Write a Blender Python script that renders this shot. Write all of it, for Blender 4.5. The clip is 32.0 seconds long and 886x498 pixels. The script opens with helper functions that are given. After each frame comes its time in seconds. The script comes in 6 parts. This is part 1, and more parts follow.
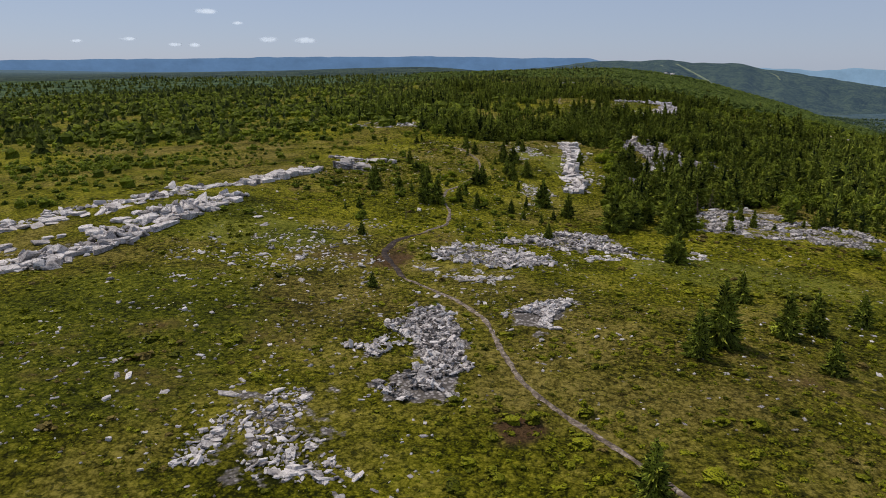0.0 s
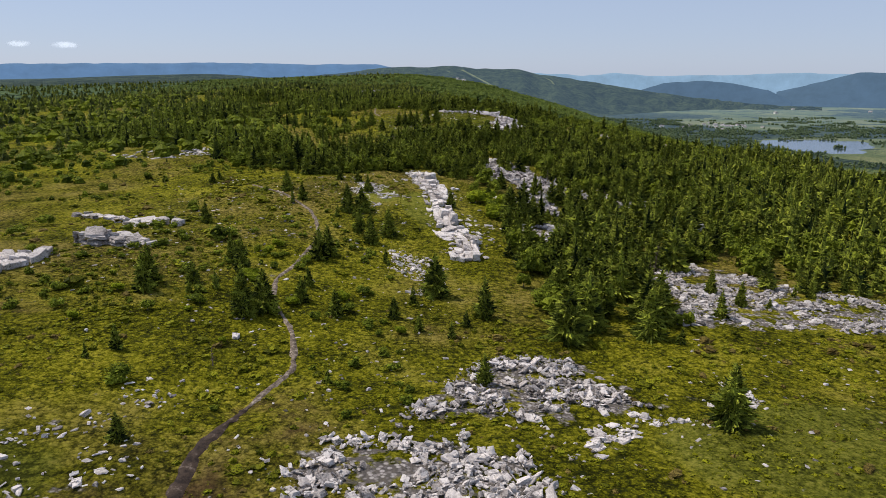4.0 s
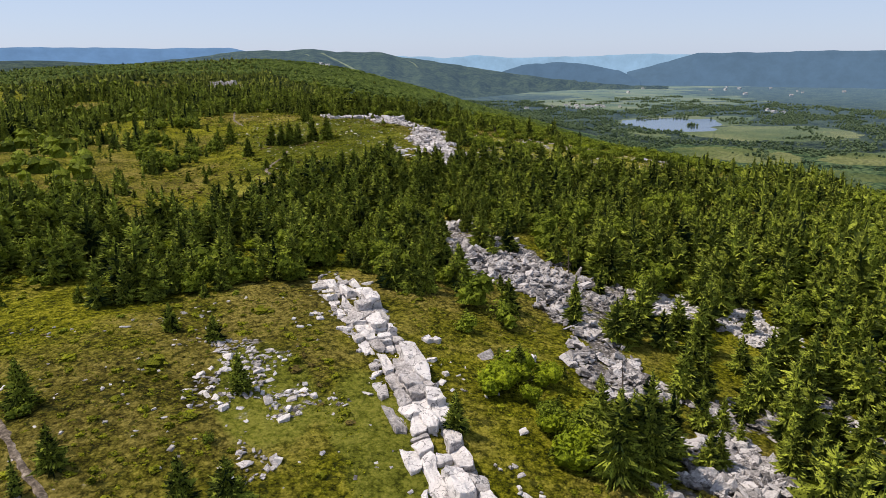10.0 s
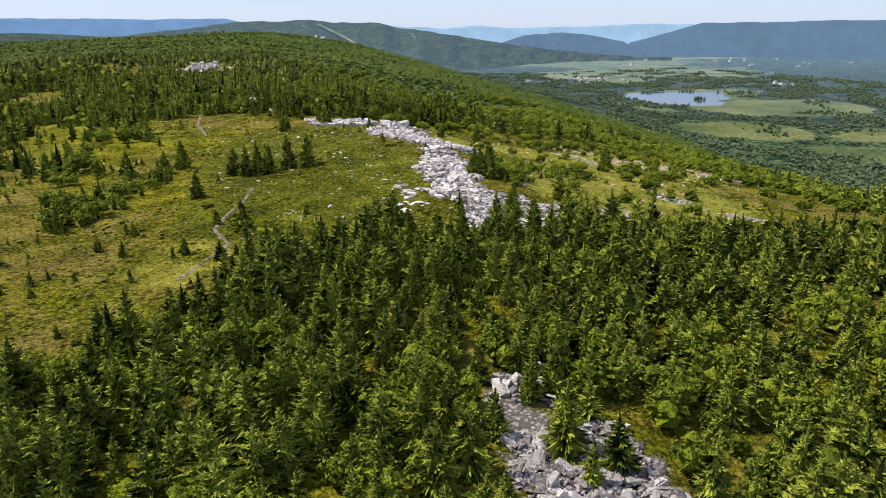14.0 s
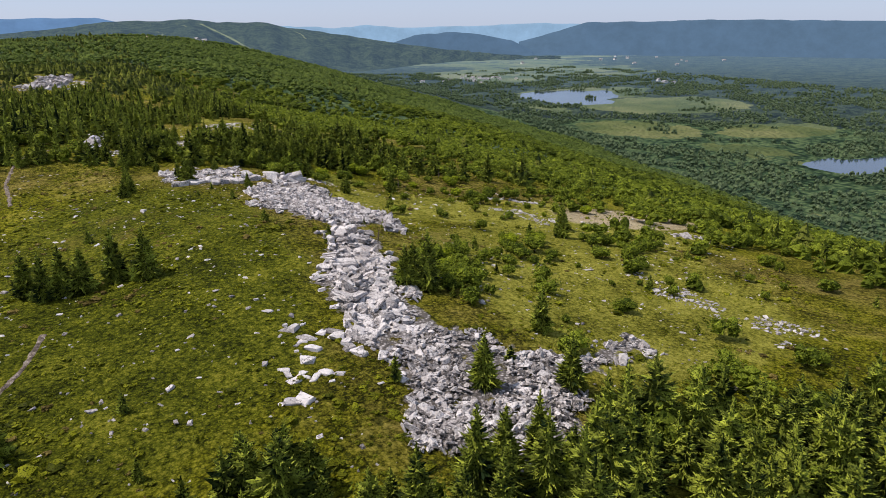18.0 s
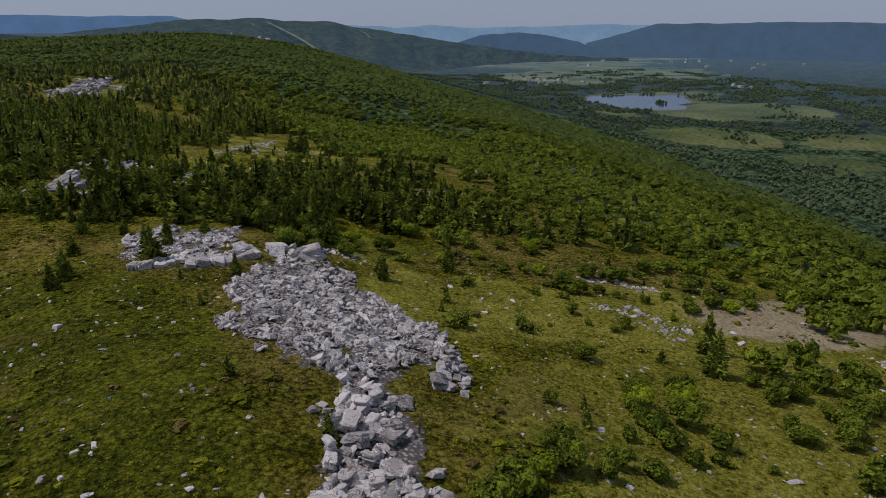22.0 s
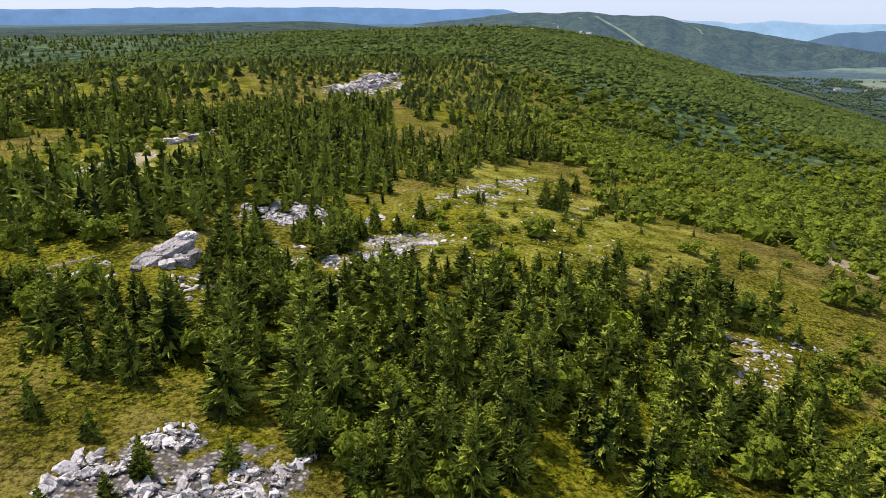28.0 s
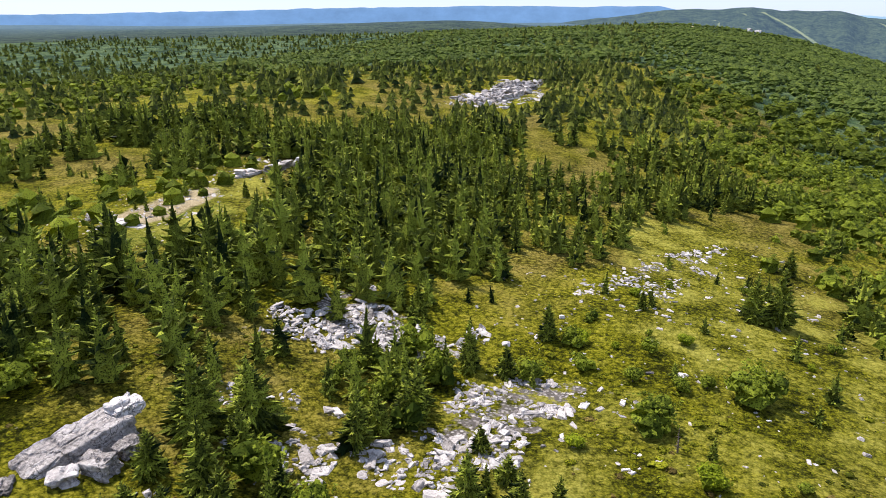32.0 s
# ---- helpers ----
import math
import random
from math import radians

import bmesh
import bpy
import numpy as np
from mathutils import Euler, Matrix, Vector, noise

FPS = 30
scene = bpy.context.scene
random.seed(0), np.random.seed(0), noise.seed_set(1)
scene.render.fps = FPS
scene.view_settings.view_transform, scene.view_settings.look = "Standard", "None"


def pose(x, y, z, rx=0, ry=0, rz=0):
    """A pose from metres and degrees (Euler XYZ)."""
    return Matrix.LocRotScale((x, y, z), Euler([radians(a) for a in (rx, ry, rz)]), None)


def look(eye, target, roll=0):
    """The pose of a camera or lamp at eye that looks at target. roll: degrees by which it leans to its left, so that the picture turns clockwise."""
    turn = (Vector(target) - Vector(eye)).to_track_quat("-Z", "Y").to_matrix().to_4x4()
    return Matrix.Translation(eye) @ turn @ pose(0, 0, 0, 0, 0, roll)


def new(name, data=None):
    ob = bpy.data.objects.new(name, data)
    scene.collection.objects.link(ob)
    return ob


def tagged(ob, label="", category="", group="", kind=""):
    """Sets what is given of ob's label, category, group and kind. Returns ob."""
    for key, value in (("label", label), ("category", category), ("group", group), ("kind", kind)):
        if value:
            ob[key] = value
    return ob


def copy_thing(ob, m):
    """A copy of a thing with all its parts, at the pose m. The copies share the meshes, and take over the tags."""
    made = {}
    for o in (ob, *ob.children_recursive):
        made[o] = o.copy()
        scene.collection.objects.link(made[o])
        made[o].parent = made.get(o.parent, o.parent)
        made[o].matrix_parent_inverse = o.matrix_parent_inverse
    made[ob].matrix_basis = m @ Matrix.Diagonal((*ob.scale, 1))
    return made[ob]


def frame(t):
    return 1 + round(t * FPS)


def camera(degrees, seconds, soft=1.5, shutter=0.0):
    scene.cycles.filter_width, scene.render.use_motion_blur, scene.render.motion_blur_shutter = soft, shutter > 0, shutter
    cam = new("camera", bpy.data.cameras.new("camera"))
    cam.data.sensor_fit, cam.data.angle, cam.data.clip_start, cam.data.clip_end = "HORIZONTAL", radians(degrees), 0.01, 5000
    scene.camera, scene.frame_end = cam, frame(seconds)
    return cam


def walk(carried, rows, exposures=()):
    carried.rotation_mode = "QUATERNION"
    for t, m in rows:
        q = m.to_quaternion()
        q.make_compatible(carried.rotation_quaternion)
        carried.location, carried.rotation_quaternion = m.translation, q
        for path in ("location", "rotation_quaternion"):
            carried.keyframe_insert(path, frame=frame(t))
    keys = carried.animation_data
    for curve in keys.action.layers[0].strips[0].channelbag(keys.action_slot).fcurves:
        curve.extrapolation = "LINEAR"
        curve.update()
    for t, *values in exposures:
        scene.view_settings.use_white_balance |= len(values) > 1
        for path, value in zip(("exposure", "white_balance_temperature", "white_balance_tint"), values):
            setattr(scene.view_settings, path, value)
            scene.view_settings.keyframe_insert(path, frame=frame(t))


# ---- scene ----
cam = camera(65.26, 32.0, 0.55)
PATH = [
    (0, pose(-0.00, 0.00, 200.00) @ pose(0, 0, 0, 90, 0, 8.519) @ pose(0, 0, 0, -15.136) @ pose(0, 0, 0, 0, 0, 0.328)),
    (0.5, pose(-1.25, 5.37, 200.04) @ pose(0, 0, 0, 90, 0, 8.486) @ pose(0, 0, 0, -15.099) @ pose(0, 0, 0, 0, 0, 0.307)),
    (1, pose(-2.52, 10.66, 200.05) @ pose(0, 0, 0, 90, 0, 7.860) @ pose(0, 0, 0, -15.047) @ pose(0, 0, 0, 0, 0, 0.288)),
    (1.5, pose(-3.80, 15.96, 200.05) @ pose(0, 0, 0, 90, 0, 5.021) @ pose(0, 0, 0, -14.974) @ pose(0, 0, 0, 0, 0, 0.154)),
    (2, pose(-5.10, 21.31, 200.00) @ pose(0, 0, 0, 90, 0, 3.154) @ pose(0, 0, 0, -14.916) @ pose(0, 0, 0, 0, 0, 0.155)),
    (2.5, pose(-6.26, 26.62, 199.94) @ pose(0, 0, 0, 90, 0, 2.357) @ pose(0, 0, 0, -14.854) @ pose(0, 0, 0, 0, 0, 0.150)),
    (3, pose(-7.20, 31.98, 199.95) @ pose(0, 0, 0, 90, 0, -0.329) @ pose(0, 0, 0, -14.773) @ pose(0, 0, 0, 0, 0, 0.103)),
    (3.5, pose(-8.29, 37.57, 199.93) @ pose(0, 0, 0, 90, 0, -7.144) @ pose(0, 0, 0, -14.681) @ pose(0, 0, 0, 0, 0, 0.064)),
    (5.5, pose(-9.95, 61.23, 200.05) @ pose(0, 0, 0, 90, 0, -9.039) @ pose(0, 0, 0, -14.444) @ pose(0, 0, 0, 0, 0, 0.244)),
    (6, pose(-9.88, 66.48, 200.30) @ pose(0, 0, 0, 90, 0, -9.040) @ pose(0, 0, 0, -14.492) @ pose(0, 0, 0, 0, 0, 0.225)),
    (6.5, pose(-9.72, 71.68, 200.56) @ pose(0, 0, 0, 90, 0, -9.014) @ pose(0, 0, 0, -14.491) @ pose(0, 0, 0, 0, 0, 0.179)),
    (7, pose(-9.44, 76.93, 200.74) @ pose(0, 0, 0, 90, 0, -8.934) @ pose(0, 0, 0, -14.453) @ pose(0, 0, 0, 0, 0, 0.178)),
    (7.5, pose(-9.18, 82.25, 200.90) @ pose(0, 0, 0, 90, 0, -8.957) @ pose(0, 0, 0, -14.591) @ pose(0, 0, 0, 0, 0, 0.119)),
    (8, pose(-8.84, 87.66, 201.08) @ pose(0, 0, 0, 90, 0, -9.846) @ pose(0, 0, 0, -15.464) @ pose(0, 0, 0, 0, 0, -0.020)),
    (8.5, pose(-8.39, 93.03, 201.29) @ pose(0, 0, 0, 90, 0, -11.679) @ pose(0, 0, 0, -16.036) @ pose(0, 0, 0, 0, 0, -0.043)),
    (9, pose(-7.96, 98.39, 201.42) @ pose(0, 0, 0, 90, 0, -16.584) @ pose(0, 0, 0, -16.004) @ pose(0, 0, 0, 0, 0, -0.183)),
    (9.5, pose(-7.32, 103.90, 201.73) @ pose(0, 0, 0, 90, 0, -18.689) @ pose(0, 0, 0, -15.965) @ pose(0, 0, 0, 0, 0, -0.158)),
    (10, pose(-6.40, 109.33, 202.07) @ pose(0, 0, 0, 90, 0, -19.337) @ pose(0, 0, 0, -15.930) @ pose(0, 0, 0, 0, 0, -0.241)),
    (10.5, pose(-5.37, 114.44, 202.29) @ pose(0, 0, 0, 90, 0, -19.556) @ pose(0, 0, 0, -16.107) @ pose(0, 0, 0, 0, 0, -0.324)),
    (11, pose(-4.21, 119.46, 202.62) @ pose(0, 0, 0, 90, 0, -19.553) @ pose(0, 0, 0, -17.892) @ pose(0, 0, 0, 0, 0, -0.296)),
    (11.5, pose(-3.01, 124.35, 203.03) @ pose(0, 0, 0, 90, 0, -19.543) @ pose(0, 0, 0, -18.070) @ pose(0, 0, 0, 0, 0, -0.221)),
    (12, pose(-1.69, 129.25, 203.36) @ pose(0, 0, 0, 90, 0, -19.566) @ pose(0, 0, 0, -18.105) @ pose(0, 0, 0, 0, 0, -0.167)),
    (12.5, pose(-0.37, 134.14, 203.85) @ pose(0, 0, 0, 90, 0, -19.583) @ pose(0, 0, 0, -18.142) @ pose(0, 0, 0, 0, 0, -0.207)),
    (13, pose(1.03, 138.98, 204.54) @ pose(0, 0, 0, 90, 0, -19.513) @ pose(0, 0, 0, -18.133) @ pose(0, 0, 0, 0, 0, -0.175)),
    (13.5, pose(2.41, 143.75, 205.34) @ pose(0, 0, 0, 90, 0, -19.442) @ pose(0, 0, 0, -18.134) @ pose(0, 0, 0, 0, 0, -0.299)),
    (14, pose(3.78, 148.44, 206.20) @ pose(0, 0, 0, 90, 0, -19.414) @ pose(0, 0, 0, -18.227) @ pose(0, 0, 0, 0, 0, -0.357)),
    (14.5, pose(5.24, 152.97, 207.03) @ pose(0, 0, 0, 90, 0, -19.327) @ pose(0, 0, 0, -18.241) @ pose(0, 0, 0, 0, 0, -0.260)),
    (16.5, pose(11.18, 171.97, 208.79) @ pose(0, 0, 0, 90, 0, -18.869) @ pose(0, 0, 0, -18.373) @ pose(0, 0, 0, 0, 0, -0.267)),
    (17, pose(12.69, 176.42, 209.06) @ pose(0, 0, 0, 90, 0, -21.974) @ pose(0, 0, 0, -18.391) @ pose(0, 0, 0, 0, 0, -0.343)),
    (17.5, pose(14.05, 181.18, 209.30) @ pose(0, 0, 0, 90, 0, -26.926) @ pose(0, 0, 0, -18.388) @ pose(0, 0, 0, 0, 0, -0.436)),
    (18, pose(15.70, 186.08, 209.61) @ pose(0, 0, 0, 90, 0, -28.045) @ pose(0, 0, 0, -18.360) @ pose(0, 0, 0, 0, 0, -0.351)),
    (18.5, pose(17.55, 190.82, 209.92) @ pose(0, 0, 0, 90, 0, -28.530) @ pose(0, 0, 0, -18.335) @ pose(0, 0, 0, 0, 0, -0.331)),
    (19, pose(19.54, 195.55, 210.19) @ pose(0, 0, 0, 90, 0, -28.870) @ pose(0, 0, 0, -18.349) @ pose(0, 0, 0, 0, 0, -0.278)),
    (19.5, pose(21.58, 200.34, 210.40) @ pose(0, 0, 0, 90, 0, -28.762) @ pose(0, 0, 0, -18.319) @ pose(0, 0, 0, 0, 0, -0.256)),
    (20, pose(23.73, 204.99, 210.54) @ pose(0, 0, 0, 90, 0, -28.406) @ pose(0, 0, 0, -18.322) @ pose(0, 0, 0, 0, 0, -0.184)),
    (20.5, pose(25.90, 209.57, 210.57) @ pose(0, 0, 0, 90, 0, -28.293) @ pose(0, 0, 0, -18.343) @ pose(0, 0, 0, 0, 0, -0.097)),
    (21, pose(27.83, 213.90, 210.54) @ pose(0, 0, 0, 90, 0, -28.167) @ pose(0, 0, 0, -18.262) @ pose(0, 0, 0, 0, 0, -0.149)),
    (21.5, pose(30.11, 218.79, 210.50) @ pose(0, 0, 0, 90, 0, -26.083) @ pose(0, 0, 0, -18.342) @ pose(0, 0, 0, 0, 0, -0.079)),
    (22, pose(32.42, 223.55, 210.40) @ pose(0, 0, 0, 90, 0, -23.057) @ pose(0, 0, 0, -18.359) @ pose(0, 0, 0, 0, 0, 0.053)),
    (22.5, pose(34.64, 228.26, 210.30) @ pose(0, 0, 0, 90, 0, -21.580) @ pose(0, 0, 0, -18.405) @ pose(0, 0, 0, 0, 0, 0.162)),
    (23, pose(36.69, 232.95, 210.24) @ pose(0, 0, 0, 90, 0, -20.556) @ pose(0, 0, 0, -18.470) @ pose(0, 0, 0, 0, 0, 0.251)),
    (23.5, pose(38.63, 237.61, 210.21) @ pose(0, 0, 0, 90, 0, -20.011) @ pose(0, 0, 0, -18.514) @ pose(0, 0, 0, 0, 0, 0.241)),
    (24, pose(40.40, 241.90, 210.17) @ pose(0, 0, 0, 90, 0, -19.857) @ pose(0, 0, 0, -18.550) @ pose(0, 0, 0, 0, 0, 0.122)),
    (24.5, pose(42.15, 246.39, 210.15) @ pose(0, 0, 0, 90, 0, -19.686) @ pose(0, 0, 0, -18.546) @ pose(0, 0, 0, 0, 0, 0.162)),
    (26.5, pose(48.65, 266.31, 209.90) @ pose(0, 0, 0, 90, 0, -8.387) @ pose(0, 0, 0, -18.690) @ pose(0, 0, 0, 0, 0, 0.181)),
    (27, pose(50.08, 271.46, 209.89) @ pose(0, 0, 0, 90, 0, -5.335) @ pose(0, 0, 0, -18.767) @ pose(0, 0, 0, 0, 0, 0.225)),
    (27.5, pose(51.21, 276.70, 209.85) @ pose(0, 0, 0, 90, 0, -2.360) @ pose(0, 0, 0, -18.827) @ pose(0, 0, 0, 0, 0, 0.399)),
    (28, pose(51.95, 282.01, 209.76) @ pose(0, 0, 0, 90, 0, 2.316) @ pose(0, 0, 0, -18.894) @ pose(0, 0, 0, 0, 0, 0.453)),
    (28.5, pose(52.57, 287.30, 209.63) @ pose(0, 0, 0, 90, 0, 8.409) @ pose(0, 0, 0, -18.960) @ pose(0, 0, 0, 0, 0, 0.510)),
    (29, pose(52.91, 292.53, 209.53) @ pose(0, 0, 0, 90, 0, 11.306) @ pose(0, 0, 0, -19.000) @ pose(0, 0, 0, 0, 0, 0.442)),
    (29.5, pose(52.89, 297.58, 209.53) @ pose(0, 0, 0, 90, 0, 12.491) @ pose(0, 0, 0, -19.052) @ pose(0, 0, 0, 0, 0, 0.187)),
    (30, pose(52.59, 302.65, 209.49) @ pose(0, 0, 0, 90, 0, 13.110) @ pose(0, 0, 0, -19.081) @ pose(0, 0, 0, 0, 0, 0.101)),
    (30.5, pose(52.01, 307.70, 209.42) @ pose(0, 0, 0, 90, 0, 13.427) @ pose(0, 0, 0, -19.063) @ pose(0, 0, 0, 0, 0, 0.160)),
    (31, pose(51.23, 312.79, 209.40) @ pose(0, 0, 0, 90, 0, 13.725) @ pose(0, 0, 0, -19.013) @ pose(0, 0, 0, 0, 0, 0.101)),
    (31.5, pose(50.26, 317.91, 209.42) @ pose(0, 0, 0, 90, 0, 13.945) @ pose(0, 0, 0, -18.995) @ pose(0, 0, 0, 0, 0, -0.107)),
    (32, pose(49.32, 323.00, 209.53) @ pose(0, 0, 0, 90, 0, 14.166) @ pose(0, 0, 0, -19.032) @ pose(0, 0, 0, 0, 0, -0.218)),
]

# seconds, stops, kelvin and tint: the camera darkens and cools on the summit
EXPOSURES = [(0, -0.45, 6500, 10), (3.5, -0.2, 6500, 10), (6, 0.1, 6650, 10), (8, 0.15, 6700, 10), (10, 0.1, 6550, 10), (12, 0.2, 6400, 10), (14.5, 0.36, 6500, 10), (17, 0.18, 6450, 11), (18.2, -0.06, 6350, 12), (20, -0.64, 6200, 13), (21.5, -0.98, 6150, 14), (23.5, -1.0, 6200, 13), (24.5, -0.8, 6250, 12), (26.5, -0.08, 6350, 11), (28, 0.38, 6400, 12), (29, 0.58, 6350, 12), (32, 0.62, 6300, 12)]
walk(cam, PATH, EXPOSURES)
SUN_STRENGTH, SKY_STRENGTH = 5.0, 0.083


# ---- light ----
world = bpy.data.worlds.new("sky")
scene.world = world
world.use_nodes = True
_n = world.node_tree.nodes
_sky = _n.new("ShaderNodeTexSky")
_sky.sky_type = "NISHITA"
_sky.sun_disc = False
_sky.sun_elevation, _sky.sun_rotation = radians(56), radians(300)
_sky.altitude, _sky.air_density, _sky.dust_density, _sky.ozone_density = 1500, 1.0, 0.9, 3.0
_n["Background"].inputs[1].default_value = SKY_STRENGTH
_tint = _n.new("ShaderNodeMix")
_tint.data_type, _tint.blend_type = "RGBA", "MULTIPLY"
_tint.inputs[0].default_value = 1.0
_tint.inputs[7].default_value = (0.98, 0.97, 1.12, 1)
world.node_tree.links.new(_sky.outputs[0], _tint.inputs[6])
_pale = _n.new("ShaderNodeMix")
_pale.data_type = "RGBA"
_pale.inputs[0].default_value = 0.62
_pale.inputs[7].default_value = (7.0, 8.3, 10.8, 1)
world.node_tree.links.new(_tint.outputs[2], _pale.inputs[6])
world.node_tree.links.new(_pale.outputs[2], _n["Background"].inputs[0])
sun_data = bpy.data.lights.new("sun", "SUN")
sun_data.energy, sun_data.angle, sun_data.color = SUN_STRENGTH, radians(0.53), (1.0, 0.915, 0.82)
sun = new("sun", sun_data)
sun.matrix_world = look((-440, 254, 1000), (0, 0, 217))
tagged(sun, kind="structure")


X_NODES = np.array([-160, -90, -45, -15, 10, 35, 65, 110, 220])
Y_NODES = np.array([-20, 50, 100, 150, 200, 250, 300, 360, 430, 540, 700])
# broad heights of the ridge, a row for each node along y
RIDGE = np.array([
    [174.0, 176.3, 178.0, 176.9, 175.7, 175.2, 174.0, 170.2, 160.0],
    [173.7, 177.6, 179.1, 178.9, 178.3, 176.2, 174.2, 169.9, 156.7],
    [174.0, 179.2, 181.4, 178.6, 177.1, 176.4, 174.7, 170.6, 155.0],
    [173.7, 178.8, 179.8, 181.3, 180.0, 175.9, 176.7, 172.6, 154.8],
    [173.3, 178.6, 182.3, 180.7, 181.5, 181.2, 178.0, 173.7, 154.6],
    [173.5, 178.8, 181.5, 180.9, 182.4, 184.5, 179.5, 172.9, 153.1],
    [174.0, 179.1, 180.7, 181.8, 182.5, 184.8, 179.1, 172.8, 148.9],
    [175.1, 178.8, 179.5, 182.9, 184.2, 181.4, 180.5, 173.3, 146.9],
    [175.8, 179.3, 180.8, 182.4, 181.4, 180.8, 176.6, 170.0, 142.9],
    [177.4, 183.5, 185.9, 183.8, 181.4, 182.6, 177.3, 166.1, 141.9],
    [182.0, 184.9, 186.5, 186.8, 185.0, 182.1, 177.5, 168.9, 138.7],
])


def spline_weights(nodes, v):
    """Weights of a Catmull-Rom spline through uneven nodes."""
    v = np.clip(v, nodes[0], nodes[-1])
    n = len(nodes)
    i = np.clip(np.searchsorted(nodes, v, side="right") - 1, 0, n - 2)
    h = nodes[i + 1] - nodes[i]
    s = (v - nodes[i]) / h
    out = np.zeros((len(v), n))
    row = np.arange(len(v))
    np.add.at(out, (row, i), 2 * s**3 - 3 * s**2 + 1)
    np.add.at(out, (row, i + 1), 3 * s**2 - 2 * s**3)
    for k, w in ((i, s**3 - 2 * s**2 + s), (i + 1, s**3 - s**2)):
        a, b = np.clip(k - 1, 0, n - 1), np.clip(k + 1, 0, n - 1)
        w = w * h / (nodes[b] - nodes[a])
        np.add.at(out, (row, b), w)
        np.add.at(out, (row, a), -w)
    return out


def smooth(a, b, v):
    s = np.clip((v - a) / (b - a), 0, 1)
    return s * s * (3 - 2 * s)


_rng = np.random.RandomState(7)
_LAT = _rng.rand(64, 64)


def vnoise(x, y, size):
    """Smooth value noise, 0 to 1, with cells of that size."""
    x, y = np.asarray(x) / size, np.asarray(y) / size
    i, j = np.floor(x).astype(int), np.floor(y).astype(int)
    u, v = x - i, y - j
    u, v = u * u * (3 - 2 * u), v * v * (3 - 2 * v)
    a, b = _LAT[i % 64, j % 64], _LAT[(i + 1) % 64, j % 64]
    c, d = _LAT[i % 64, (j + 1) % 64], _LAT[(i + 1) % 64, (j + 1) % 64]
    return (a * (1 - u) + b * u) * (1 - v) + (c * (1 - u) + d * u) * v


CREST_Y = [-1500, 0, 500, 900, 1450, 2200, 3000, 3500, 4200, 5200]
CREST_X = [-60, 10, 0, 40, 115, 160, 200, 300, 400, 500]
CREST_Z = [150, 178, 184, 179, 187, 140, 110, 70, 50, 40]
PLATEAU_Z = [150, 178, 184, 179, 187, 187, 178, 170, 165, 160]


def height_far(x, y):
    """The mountain beyond the part that is walked over, and the valley east of it."""
    cx, cz = np.interp(y, CREST_Y, CREST_X), np.interp(y, CREST_Y, CREST_Z)
    s = x - cx
    wide = np.interp(y, [0, 700, 1500, 3000, 3600, 4300], [640, 680, 780, 900, 950, 900])
    q = np.clip((s - 30) / wide, 0, 1)
    east = 8 + (cz - 8) * (1 - 0.55 * smooth(0, 1, q) - 0.45 * q)
    flat = cz + (np.interp(y, CREST_Y, PLATEAU_Z) - cz) * smooth(0, 600, -s)
    west = flat - 24 * smooth(0, 700, -s) - 6 * smooth(700, 2500, -s)
    z = np.where(s > 0, east, west)
    z = z + 16 * np.exp(-(((x + 400) / 380) ** 2 + ((y - 2200) / 300) ** 2))
    z = z + (vnoise(x, y, 260) - 0.5) * 12 * np.exp(-(((s - 250) / 500) ** 2)) + (vnoise(x + 900, y, 700) - 0.5) * 16 * smooth(200, 900, -s)
    return np.maximum(z, 8 + (vnoise(x, y, 420) - 0.5) * 1.2 * smooth(0.2, 0.6, np.abs(vnoise(x, y, 900) - 0.5) * 2))


def height(x, y):
    """Ground height, without the fine relief."""
    x, y = np.atleast_1d(np.asarray(x, float)), np.atleast_1d(np.asarray(y, float))
    near = ((spline_weights(X_NODES, x) @ RIDGE.T) * spline_weights(Y_NODES, y)).sum(1)
    k = smooth(-160, -60, x) * (1 - smooth(150, 220, x)) * (1 - smooth(560, 700, y)) * smooth(-40, 20, y)
    out = near * k + height_far(x, y) * (1 - k)
    out = out + ((vnoise(x, y, 17) - 0.5) * 0.9 + (vnoise(x + 50, y + 9, 6) - 0.5) * 0.35) * (1 - smooth(500, 900, np.hypot(x, y - 200)))
    return out


# ---- materials ----
def material(name, rough=0.8, spec=0.2):
    m = bpy.data.materials.new(name)
    m.use_nodes = True
    b = m.node_tree.nodes["Principled BSDF"]
    b.inputs["Roughness"].default_value = rough
    b.inputs["Specular IOR Level"].default_value = spec
    return m, m.node_tree.nodes, m.node_tree.links, b


def node(nodes, kind, **inputs):
    n = nodes.new("ShaderNode" + kind)
    for k, v in inputs.items():
        n.inputs[k.replace("_", " ")].default_value = v
    return n


def where(nodes, links):
    """World-size coordinates."""
    return nodes.new("ShaderNodeNewGeometry").outputs["Position"]


def speckle(nodes, links, at, scale, detail=3.0, rough=0.6):
    n = node(nodes, "TexNoise", Scale=scale, Detail=detail, Roughness=rough)
    links.new(at, n.inputs["Vector"])
    return n.outputs["Fac"]


def ramp(nodes, links, fac, stops):
    r = nodes.new("ShaderNodeValToRGB")
    e = r.color_ramp.elements
    while len(e) < len(stops):
        e.new(0.5)
    for k, (p, c) in enumerate(stops):
        e[k].position, e[k].color = p, (*c, 1)
    links.new(fac, r.inputs[0])
    return r.outputs[0]


